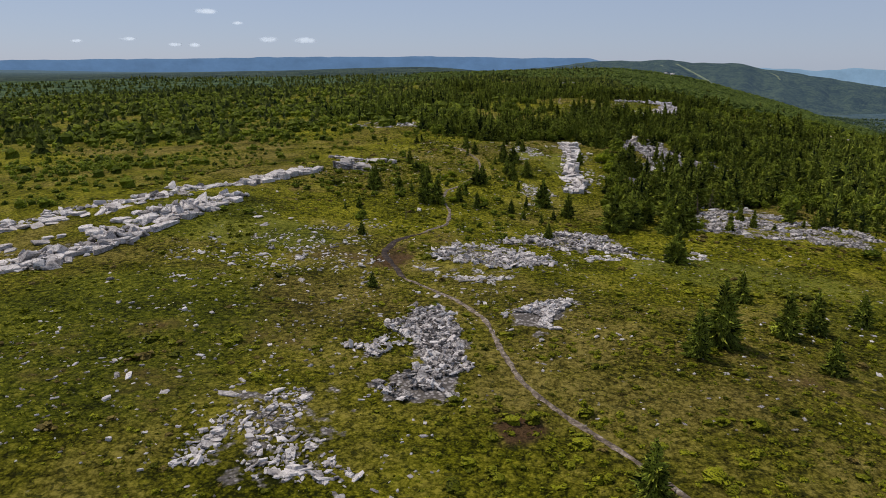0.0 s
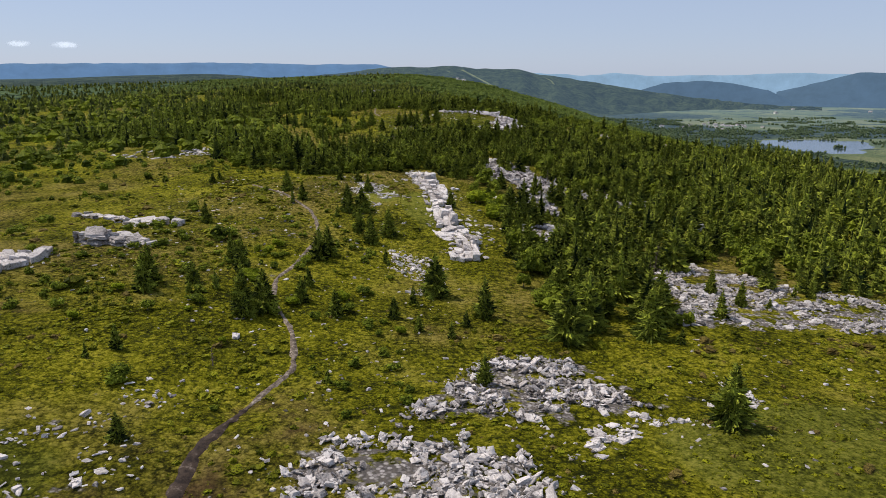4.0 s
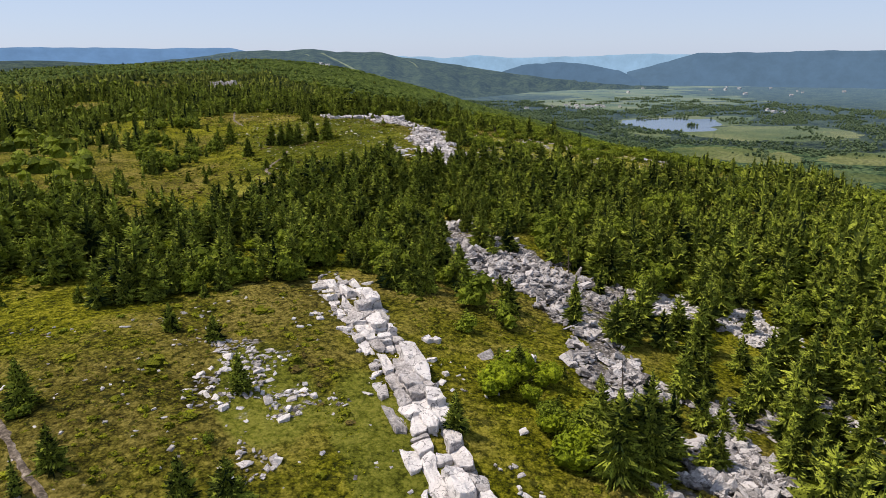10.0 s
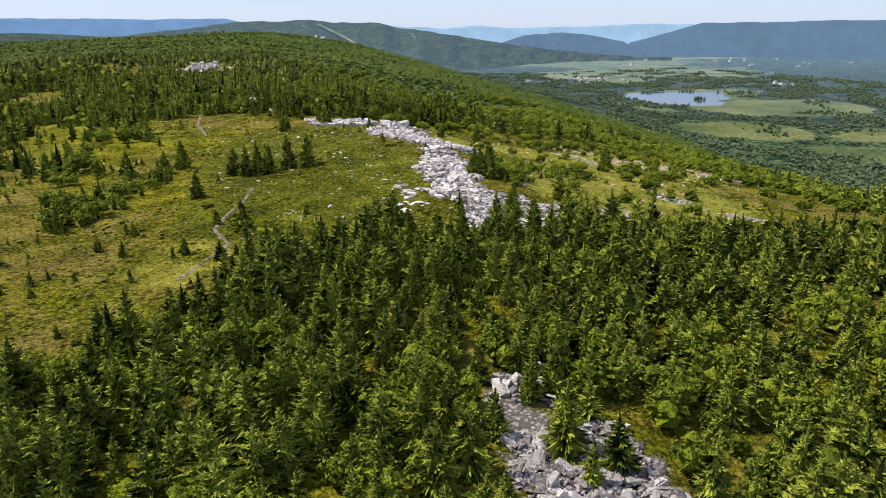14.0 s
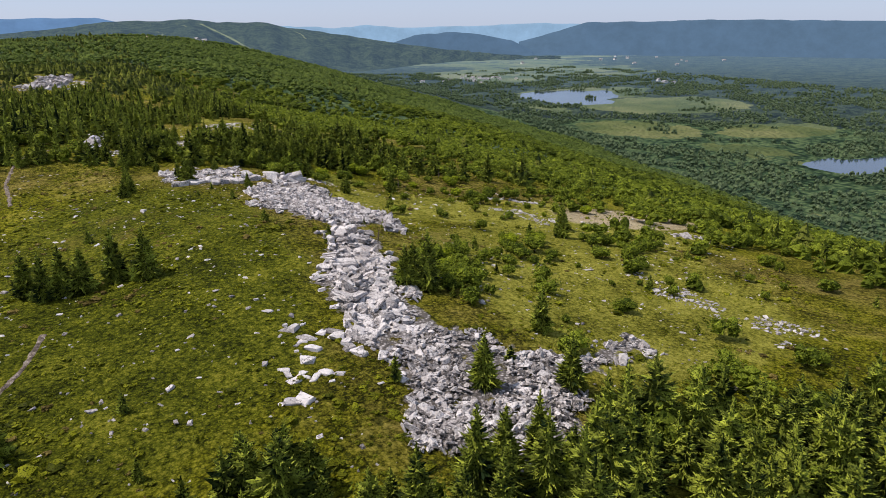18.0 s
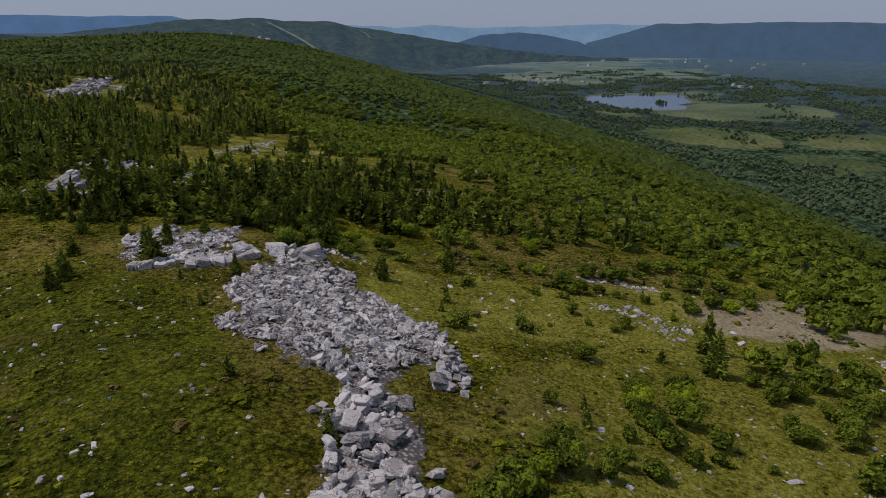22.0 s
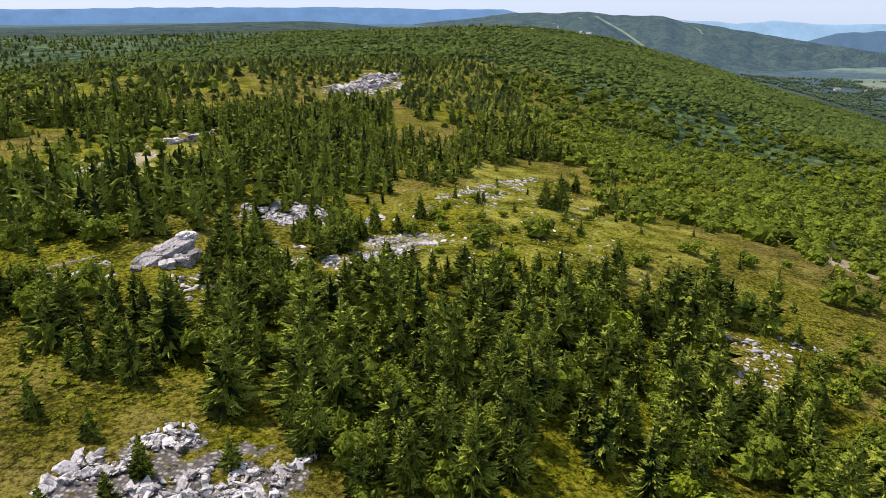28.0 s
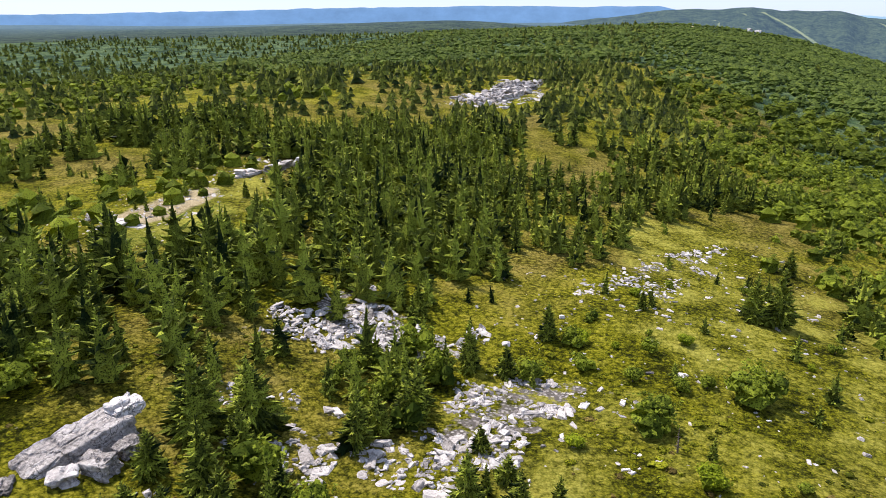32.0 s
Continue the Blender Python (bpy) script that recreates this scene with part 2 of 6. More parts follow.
def step(nodes, links, fac, a, b):
    r = nodes.new("ShaderNodeMapRange")
    r.interpolation_type = "SMOOTHSTEP"
    r.inputs[1].default_value, r.inputs[2].default_value = a, b
    links.new(fac, r.inputs[0])
    return r.outputs[0]


def calc(nodes, links, op, a, b):
    m = nodes.new("ShaderNodeMath")
    m.operation = op
    for k, v in enumerate((a, b)):
        if isinstance(v, (int, float)):
            m.inputs[k].default_value = v
        else:
            links.new(v, m.inputs[k])
    return m.outputs[0]


def blend(nodes, links, fac, a, b):
    m = nodes.new("ShaderNodeMix")
    m.data_type = "RGBA"
    for sock, v in ((m.inputs[0], fac), (m.inputs[6], a), (m.inputs[7], b)):
        if isinstance(v, tuple):
            sock.default_value = (*v, 1)
        elif isinstance(v, (int, float)):
            sock.default_value = v
        else:
            links.new(v, sock)
    return m.outputs[2]


def relief(nodes, links, bsdf, fac, strength, distance):
    b = node(nodes, "Bump", Strength=strength, Distance=distance)
    links.new(fac, b.inputs["Height"])
    links.new(b.outputs[0], bsdf.inputs["Normal"])


def cover(nodes, name):
    a = nodes.new("ShaderNodeAttribute")
    a.attribute_name = name
    return a.outputs["Fac"]


def leaf_material(name, dark, light, tree=0.35, fine=2.5, lo=0.46, hi=0.95, thin=0.0, grit=6.5, gap_shade=0.5, isles=0.48):
    m, n, l, b = material(name, 0.6, 0.03)
    at = where(n, l)
    isle = n.new("ShaderNodeNewGeometry").outputs["Random Per Island"]
    f = calc(n, l, "ADD", calc(n, l, "MULTIPLY", speckle(n, l, at, tree, 2), 0.70), calc(n, l, "MULTIPLY", isle, isles))
    f = calc(n, l, "ADD", f, (0.48 - isles) / 2)
    f = calc(n, l, "ADD", f, calc(n, l, "MULTIPLY", speckle(n, l, at, fine, 2), 0.25))
    c = ramp(n, l, f, [(lo, dark), (hi, light)])
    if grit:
        # dark spots painted by noise for the shade in gaps of the foliage
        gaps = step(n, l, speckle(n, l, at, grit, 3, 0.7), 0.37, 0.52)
        c = blend(n, l, gaps, tuple(v * gap_shade for v in dark), c)
    l.new(c, b.inputs["Base Color"])
    if thin:
        through_leaf = n.new("ShaderNodeBsdfTranslucent")
        l.new(c, through_leaf.inputs["Color"])
        both = n.new("ShaderNodeMixShader")
        both.inputs[0].default_value = thin
        l.new(b.outputs[0], both.inputs[1])
        l.new(through_leaf.outputs[0], both.inputs[2])
        l.new(both.outputs[0], n["Material Output"].inputs[0])
    return m


def make_rock(name, dark, mid, light):
    m, n, l, b = material(name, 0.85, 0.2)
    at = where(n, l)
    big = speckle(n, l, at, 0.55, 4)
    fine = speckle(n, l, at, 5.0, 6, 0.7)
    info = n.new("ShaderNodeObjectInfo").outputs["Random"]
    isle = n.new("ShaderNodeNewGeometry").outputs["Random Per Island"]
    f = calc(n, l, "ADD", calc(n, l, "MULTIPLY", big, 0.5), calc(n, l, "MULTIPLY", fine, 0.55))
    f = calc(n, l, "ADD", f, calc(n, l, "SUBTRACT", calc(n, l, "MULTIPLY", calc(n, l, "ADD", info, isle), 0.26), 0.12))
    c = ramp(n, l, f, [(0.42, dark), (0.56, mid), (0.76, light)])
    cells = node(n, "TexVoronoi", Scale=0.85, Randomness=1.0)
    cells.feature = "DISTANCE_TO_EDGE"
    bent = n.new("ShaderNodeVectorMath")
    bent.operation = "MULTIPLY_ADD"
    wobble = node(n, "TexNoise", Scale=0.9, Detail=3.0)
    l.new(at, wobble.inputs["Vector"])
    l.new(wobble.outputs["Color"], bent.inputs[0])
    bent.inputs[1].default_value = (1.6, 1.6, 3.2)
    l.new(at, bent.inputs[2])
    l.new(bent.outputs[0], cells.inputs["Vector"])
    crack = calc(n, l, "SUBTRACT", 1.0, step(n, l, cells.outputs["Distance"], 0.006, 0.035))
    crack = calc(n, l, "MULTIPLY", crack, step(n, l, big, 0.42, 0.56))
    c = blend(n, l, calc(n, l, "MULTIPLY", crack, 0.8), c, (0.06, 0.053, 0.049))
    spots = step(n, l, speckle(n, l, at, 2.2, 5, 0.75), 0.56, 0.66)
    c = blend(n, l, calc(n, l, "MULTIPLY", spots, 0.7), c, (0.085, 0.082, 0.078))
    l.new(c, b.inputs["Base Color"])
    relief(n, l, b, calc(n, l, "ADD", fine, calc(n, l, "MULTIPLY", speckle(n, l, at, 1.4, 4), 2.0)), 0.9, 0.16)
    return m


ROCK = make_rock("weathered_sandstone", (0.085, 0.075, 0.070), (0.34, 0.306, 0.288), (0.64, 0.590, 0.564))
ROCK_GREY = make_rock("grey_lichen_sandstone", (0.09, 0.081, 0.077), (0.29, 0.262, 0.248), (0.54, 0.497, 0.475))
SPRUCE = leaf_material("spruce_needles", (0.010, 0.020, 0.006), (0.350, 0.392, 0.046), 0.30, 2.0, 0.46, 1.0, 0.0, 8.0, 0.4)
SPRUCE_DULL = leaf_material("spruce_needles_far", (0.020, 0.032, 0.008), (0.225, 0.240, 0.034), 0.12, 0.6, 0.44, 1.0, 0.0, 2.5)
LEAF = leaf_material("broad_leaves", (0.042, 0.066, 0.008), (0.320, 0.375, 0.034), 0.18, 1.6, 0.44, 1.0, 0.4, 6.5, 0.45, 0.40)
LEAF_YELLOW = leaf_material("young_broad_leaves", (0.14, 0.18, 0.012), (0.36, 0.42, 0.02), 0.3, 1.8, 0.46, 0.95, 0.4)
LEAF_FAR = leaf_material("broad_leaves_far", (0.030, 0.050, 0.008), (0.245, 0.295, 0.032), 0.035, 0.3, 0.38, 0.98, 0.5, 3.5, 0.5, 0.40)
# leaf greens made paler and cooler, with distance haze mixed into the colour
LEAF_HILL = leaf_material("broad_leaves_hill_hazed", (0.046, 0.078, 0.022), (0.225, 0.285, 0.056), 0.030, 0.25, 0.36, 0.98, 0.5, 1.6, 0.6, 0.36)
LEAF_VALLEY = leaf_material("valley_leaves_hazed", (0.056, 0.092, 0.052), (0.200, 0.255, 0.125), 0.02, 0.2, 0.38, 0.98, 0.4, 0.8, 0.8, 0.36)
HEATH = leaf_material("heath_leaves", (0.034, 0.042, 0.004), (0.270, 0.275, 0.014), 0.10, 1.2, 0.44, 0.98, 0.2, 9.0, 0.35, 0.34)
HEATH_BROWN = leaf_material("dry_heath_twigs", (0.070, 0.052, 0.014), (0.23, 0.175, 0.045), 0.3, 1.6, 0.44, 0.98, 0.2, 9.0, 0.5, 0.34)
DEAD = leaf_material("dead_twigs", (0.10, 0.075, 0.055), (0.19, 0.15, 0.12), 0.3, 1.6)

BARK, _a, _l, _b = material("bark", 0.9)
_l.new(ramp(_a, _l, speckle(_a, _l, where(_a, _l), 6, 4), [(0.35, (0.05, 0.04, 0.03)), (0.7, (0.16, 0.13, 0.11))]), _b.inputs["Base Color"])


def make_ground(name, haze_glow=False):
    m, n, l, b = material(name, 0.95, 0.03)
    at = where(n, l)
    wide, mid, fine = speckle(n, l, at, 0.028, 4), speckle(n, l, at, 0.16, 5, 0.65), speckle(n, l, at, 2.4, 8, 0.78)
    f = calc(n, l, "ADD", calc(n, l, "MULTIPLY", mid, 0.42), calc(n, l, "MULTIPLY", fine, 0.42))
    grain = speckle(n, l, at, 7.0, 5, 0.7)
    humps = []
    f = calc(n, l, "ADD", f, calc(n, l, "MULTIPLY", grain, 0.26))
    # tufts as cells; the shade between them is painted in as darker rims
    for size, strong in ((2.1, 0.16), (5.5, 0.13)):
        tuft = node(n, "TexVoronoi", Scale=size, Randomness=1.0)
        l.new(at, tuft.inputs["Vector"])
        f = calc(n, l, "ADD", f, calc(n, l, "MULTIPLY", calc(n, l, "SUBTRACT", 0.50, tuft.outputs["Distance"]), strong))
        tone = n.new("ShaderNodeSeparateColor")
        l.new(tuft.outputs["Color"], tone.inputs[0])
        f = calc(n, l, "ADD", f, calc(n, l, "MULTIPLY", calc(n, l, "SUBTRACT", tone.outputs[0], 0.5), strong * 0.35))
        humps.append(tuft.outputs["Distance"])
    heath = ramp(n, l, f, [(0.43, (0.020, 0.022, 0.002)), (0.50, (0.080, 0.082, 0.004)), (0.56, (0.150, 0.147, 0.006)), (0.66, (0.32, 0.290, 0.024))])
    brown = ramp(n, l, f, [(0.43, (0.024, 0.017, 0.006)), (0.53, (0.118, 0.087, 0.022)), (0.65, (0.27, 0.205, 0.07))])
    patchy = step(n, l, calc(n, l, "ADD", wide, calc(n, l, "MULTIPLY", mid, 0.5)), 0.66, 0.92)
    c = blend(n, l, calc(n, l, "MULTIPLY", patchy, 0.7), heath, brown)
    dark = step(n, l, speckle(n, l, at, 1.5, 4, 0.6), 0.57, 0.64)
    c = blend(n, l, calc(n, l, "MULTIPLY", dark, 0.7), c, (0.018, 0.024, 0.005))
    # dense dark green heath
    deep = ramp(n, l, f, [(0.43, (0.014, 0.018, 0.002)), (0.52, (0.062, 0.072, 0.005)), (0.58, (0.108, 0.116, 0.008)), (0.68, (0.24, 0.225, 0.024))])
    c = blend(n, l, step(n, l, calc(n, l, "ADD", cover(n, "lush"), calc(n, l, "MULTIPLY", calc(n, l, "SUBTRACT", mid, 0.5), 1.5)), 0.3, 0.8), c, deep)
    # short bright turf
    turf = ramp(n, l, f, [(0.43, (0.044, 0.050, 0.006)), (0.54, (0.138, 0.146, 0.016)), (0.66, (0.25, 0.24, 0.04))])
    c = blend(n, l, step(n, l, calc(n, l, "ADD", cover(n, "turf"), calc(n, l, "MULTIPLY", calc(n, l, "SUBTRACT", mid, 0.5), 1.2)), 0.3, 0.7), c, turf)
    # thin pale grass
    pale = ramp(n, l, f, [(0.42, (0.055, 0.056, 0.006)), (0.53, (0.188, 0.182, 0.022)), (0.67, (0.36, 0.33, 0.06))])
    c = blend(n, l, step(n, l, calc(n, l, "ADD", cover(n, "grass"), calc(n, l, "MULTIPLY", calc(n, l, "SUBTRACT", mid, 0.5), 1.8)), 0.3, 0.8), c, pale)
    # gravel and small stones between the blocks of the screes
    pebble = node(n, "TexVoronoi", Scale=3.2, Randomness=1.0)
    l.new(at, pebble.inputs["Vector"])
    grit = blend(n, l, step(n, l, pebble.outputs["Distance"], 0.25, 0.6), ramp(n, l, pebble.outputs["Color"], [(0.2, (0.26, 0.232, 0.215)), (0.8, (0.56, 0.515, 0.49))]), (0.15, 0.132, 0.118))
    c = blend(n, l, step(n, l, calc(n, l, "ADD", cover(n, "stony"), calc(n, l, "MULTIPLY", calc(n, l, "SUBTRACT", speckle(n, l, at, 0.6, 4, 0.6), 0.5), 2.2)), 0.42, 0.62), c, grit)
    # bare gravel and dry grass
    dry = ramp(n, l, f, [(0.40, (0.22, 0.17, 0.085)), (0.66, (0.50, 0.41, 0.26))])
    red = ramp(n, l, f, [(0.38, (0.045, 0.030, 0.014)), (0.75, (0.15, 0.085, 0.04))])
    c = blend(n, l, step(n, l, calc(n, l, "ADD", cover(n, "red"), calc(n, l, "MULTIPLY", calc(n, l, "SUBTRACT", mid, 0.5), 1.4)), 0.35, 0.8), c, red)
    # woods seen from far: crowns as cells, shade painted darker between them
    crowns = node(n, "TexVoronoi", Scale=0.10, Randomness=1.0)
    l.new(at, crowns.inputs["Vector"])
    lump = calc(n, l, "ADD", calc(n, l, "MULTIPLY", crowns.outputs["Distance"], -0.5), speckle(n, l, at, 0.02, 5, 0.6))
    # wood and meadow greens are cooled, haze being mixed into their colour
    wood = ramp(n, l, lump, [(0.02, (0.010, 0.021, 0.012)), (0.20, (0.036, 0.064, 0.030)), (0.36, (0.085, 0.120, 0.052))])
    woods = step(n, l, calc(n, l, "ADD", cover(n, "wood"), calc(n, l, "MULTIPLY", calc(n, l, "SUBTRACT", speckle(n, l, at, 0.009, 8, 0.66), 0.5), 2.4)), 0.42, 0.5)
    meadow = ramp(n, l, speckle(n, l, at, 0.005, 6, 0.6), [(0.34, (0.055, 0.080, 0.032)), (0.5, (0.095, 0.115, 0.042)), (0.66, (0.15, 0.157, 0.065))])
    if haze_glow:
        wood = ramp(n, l, lump, [(0.02, (0.006, 0.011, 0.008)), (0.20, (0.019, 0.031, 0.017)), (0.36, (0.048, 0.064, 0.031))])
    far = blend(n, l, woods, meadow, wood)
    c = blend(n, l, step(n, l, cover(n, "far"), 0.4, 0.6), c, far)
    c = blend(n, l, step(n, l, calc(n, l, "ADD", cover(n, "dry"), calc(n, l, "MULTIPLY", calc(n, l, "SUBTRACT", mid, 0.5), 1.4)), 0.35, 0.75), c, dry)
    l.new(c, b.inputs["Base Color"])
    hump = calc(n, l, "ADD", calc(n, l, "MULTIPLY", fine, 0.26), calc(n, l, "MULTIPLY", mid, 0.4))
    hump = calc(n, l, "ADD", hump, calc(n, l, "MULTIPLY", grain, 0.09))
    for tuft, deep in zip(humps, (-0.13, -0.06)):
        hump = calc(n, l, "ADD", hump, calc(n, l, "MULTIPLY", tuft, deep))
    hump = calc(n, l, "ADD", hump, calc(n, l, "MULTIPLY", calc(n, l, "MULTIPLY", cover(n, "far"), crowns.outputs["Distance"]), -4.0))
    relief(n, l, b, hump, 1.0, 1.6)
    # blue haze painted in as emission, by the share stored on the mesh
    if haze_glow:
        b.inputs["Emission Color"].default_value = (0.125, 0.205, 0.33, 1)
        l.new(calc(n, l, "MULTIPLY", cover(n, "haze_glow"), 1.0), b.inputs["Emission Strength"])
    return m


GROUND = make_ground("heath_and_woodland")
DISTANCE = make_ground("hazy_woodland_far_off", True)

SOIL, _a, _l, _b = material("trodden_soil", 0.9)
_f = speckle(_a, _l, where(_a, _l), 2.2, 6, 0.7)
_l.new(ramp(_a, _l, _f, [(0.40, (0.055, 0.041, 0.030)), (0.54, (0.165, 0.130, 0.098)), (0.70, (0.40, 0.34, 0.28))]), _b.inputs["Base Color"])
relief(_a, _l, _b, _f, 0.6, 0.08)
MUD, _a, _l, _b = material("dark_wet_mud", 0.8, 0.15)
_f = speckle(_a, _l, where(_a, _l), 1.6, 6, 0.7)
_l.new(ramp(_a, _l, _f, [(0.40, (0.014, 0.009, 0.007)), (0.58, (0.050, 0.034, 0.024)), (0.72, (0.15, 0.12, 0.10))]), _b.inputs["Base Color"])
relief(_a, _l, _b, _f, 0.6, 0.08)

WATER, _a, _l, _b = material("lake_water", 0.12, 0.6)
_b.inputs["Base Color"].default_value = (0.035, 0.055, 0.075, 1)
relief(_a, _l, _b, speckle(_a, _l, where(_a, _l), 0.35, 3), 0.15, 0.3)


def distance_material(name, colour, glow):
    """Hazy distance: a plain backdrop, its blue haze painted as a glow."""
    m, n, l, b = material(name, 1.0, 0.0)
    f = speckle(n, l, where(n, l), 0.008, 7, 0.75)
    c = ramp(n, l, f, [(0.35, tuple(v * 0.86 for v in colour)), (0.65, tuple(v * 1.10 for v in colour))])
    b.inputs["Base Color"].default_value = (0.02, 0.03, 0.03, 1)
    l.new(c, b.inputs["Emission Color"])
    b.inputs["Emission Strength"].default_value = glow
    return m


PAINT, _a, _l, _b = material("pale_house_paint", 0.7)
_l.new(ramp(_a, _l, speckle(_a, _l, where(_a, _l), 0.3, 2), [(0.4, (0.45, 0.44, 0.42)), (0.6, (0.78, 0.77, 0.74))]), _b.inputs["Base Color"])
ROOF, _a, _l, _b = material("grey_roof", 0.6)
_l.new(ramp(_a, _l, speckle(_a, _l, where(_a, _l), 0.3, 2), [(0.4, (0.16, 0.15, 0.15)), (0.6, (0.34, 0.33, 0.33))]), _b.inputs["Base Color"])


# ---- plan: outlines on the ground, in metres ----
def inside(poly, x, y):
    x, y = np.atleast_1d(x), np.atleast_1d(y)
    hit = np.zeros(x.shape, bool)
    px, py = poly[-1]
    for qx, qy in poly:
        cross = (qy > y) != (py > y)
        with np.errstate(divide="ignore", invalid="ignore"):
            hit ^= cross & (x < (px - qx) * (y - qy) / (py - qy + 1e-12) + qx)
        px, py = qx, qy
    return hit


def soft_inside(poly, x, y, wobble=5.0):
    """Inside the outline, with the edge shaken."""
    return inside(poly, x + (vnoise(x, y, 9) - 0.5) * 2 * wobble, y + (vnoise(x + 77, y + 31, 9) - 0.5) * 2 * wobble)


def line_distance(line, x, y):
    x, y = np.atleast_1d(np.asarray(x, float)), np.atleast_1d(np.asarray(y, float))
    best = np.full(x.shape, 1e9)
    for (ax, ay), (bx, by) in zip(line[:-1], line[1:]):
        dx, dy = bx - ax, by - ay
        s = np.clip(((x - ax) * dx + (y - ay) * dy) / (dx * dx + dy * dy), 0, 1)
        best = np.minimum(best, np.hypot(x - ax - s * dx, y - ay - s * dy))
    return best


TRAIL_SOUTH = [(13, 26), (8, 33), (5, 37), (2, 40), (-1, 44), (-3, 50), (-4.5, 55), (-8, 60.5), (-12, 64.5), (-14, 67)]
TRAIL_MUD = [(-14, 67), (-16, 71), (-18.5, 76), (-18, 81), (-16, 86)]
TRAIL_MID = [(-16, 86), (-13.2, 92), (-13.8, 99), (-16, 106), (-16.2, 112), (-14, 120), (-12.3, 127), (-13, 136), (-14, 141), (-17, 147), (-19, 152), (-24, 160)]
TRAIL_TOP = [(0, 221), (3, 225), (6, 230), (4.3, 236), (6, 242), (9, 248), (10.5, 254)]
TRAIL_NORTH = [(5.5, 308), (5, 316), (4, 325), (5, 338), (7, 347), (11, 352)]

CLEARINGS = [
    [(36, 366), (44, 356), (76, 352), (97, 362), (100, 374), (76, 396), (86, 460), (62, 446), (46, 404), (36, 384)],
    [(-30, 393), (-14, 379), (6, 383), (4, 392), (1, 414), (-8, 440), (-22, 447), (-30, 416)],
    [(-4, 342), (8, 342), (20, 343), (21, 352), (8, 354), (-2, 352)],
    [(30, 450), (50, 448), (50, 475), (32, 475)],
    [(-6, 528), (16, 522), (28, 542), (24, 572), (16, 608), (1, 608), (3, 570)],
]
OPEN = [
    [(-150, -40), (60, -40), (60, 60), (46, 104), (22, 100), (9, 98), (8, 122), (10, 150), (9, 172), (1, 178), (-12, 172), (-22, 172), (-34, 186), (-40, 215), (-62, 212), (-110, 170), (-150, 110)],
    [(6, 226), (24, 221), (49, 217), (70, 213), (112, 222), (122, 240), (128, 300), (100, 310), (76, 325), (60, 318), (47, 312), (32, 324), (22, 332), (3, 336), (-14, 330), (-4, 300), (-2, 272), (-8, 250), (-6, 236)],
]
BARE = [((108, 281), (20, 11)), ((116, 391), (12, 6)), ((-14, 408), (6, 14)), ((112, 1400), (45, 14)), ((150, 1380), (22, 12))]
MEADOW = [(70, 356), (92, 344), (104, 352), (108, 372), (100, 392), (84, 398), (76, 380)]
BROW_Y = [-50, 100, 180, 215, 260, 300, 330, 380, 450, 540, 700, 1500]
BROW_X = [95, 100, 106, 124, 131, 122, 84, 84, 80, 72, 62, 110]


def spruce_cover(x, y):
    """How thick the spruce wood stands, 0 to 1."""
    brow = np.interp(y, BROW_Y, BROW_X)
    d = 0.22 + 0.75 * smooth(0.30, 0.58, vnoise(x + 3, y, 22) * 0.6 + vnoise(x, y + 8, 8) * 0.4)
    d = np.where((y > 300) & (x > -12), np.maximum(d, 0.42), d)
    left = 1 - smooth(-14, 2, x)
    d = d * (1 - 0.45 * left) * (1 - 0.45 * (1 - smooth(-90, -40, x)))
    for poly in OPEN:
        d = np.where(soft_inside(poly, x, y, 4), 0.02, d)
    for poly in CLEARINGS:
        d = np.where(soft_inside(poly, x, y, 4), 0.05, d)
    d = np.where(soft_inside([(-18, 170), (0, 170), (2, 177), (8, 177), (10, 167), (16, 166), (36, 190), (60, 196), (72, 206), (50, 214), (34, 214), (14, 212), (2, 202), (-4, 190), (-14, 188)], x, y, 2), np.maximum(d, 0.9), d)
    d = np.where(soft_inside([(-18, 198), (-3, 206), (10, 216), (6, 230), (-8, 250), (-18, 235)], x, y, 2), 0.10, d)
    d = np.where(soft_inside([(8, 120), (17, 125), (18, 158), (9, 160)], x, y, 1.5), d * 0.2, d)
    d = np.where(soft_inside([(31, 170), (60, 168), (84, 196), (80, 212), (54, 212), (34, 198)], x, y, 2), np.maximum(d, 0.85), d)
    d = np.where(soft_inside([(36, 320), (78, 320), (82, 352), (52, 356), (34, 352), (30, 336)], x, y, 2), 0.55, d)
    d = d * (1 - 0.95 * smooth(-12, 10, x - brow))
    return np.clip(d, 0, 1)


def leaf_cover(x, y):
    """How thick the broad-leaved scrub stands, 0 to 1."""
    brow = np.interp(y, BROW_Y, BROW_X)
    d = smooth(-14, 8, x - brow)
    inner = 0.10 * vnoise(x + 40, y, 22) ** 2
    right = (x > 46) & (y > 212) & (y < 345)
    inner = np.where(right, 0.07 + 0.30 * smooth(0.55, 0.8, vnoise(x + 40, y, 14)) + 0.25 * smooth(-30, -4, x - brow), inner)
    d = np.where(soft_inside(MEADOW, x, y, 2), 0.06, d)
    return np.clip(np.maximum(d, inner), 0, 1)


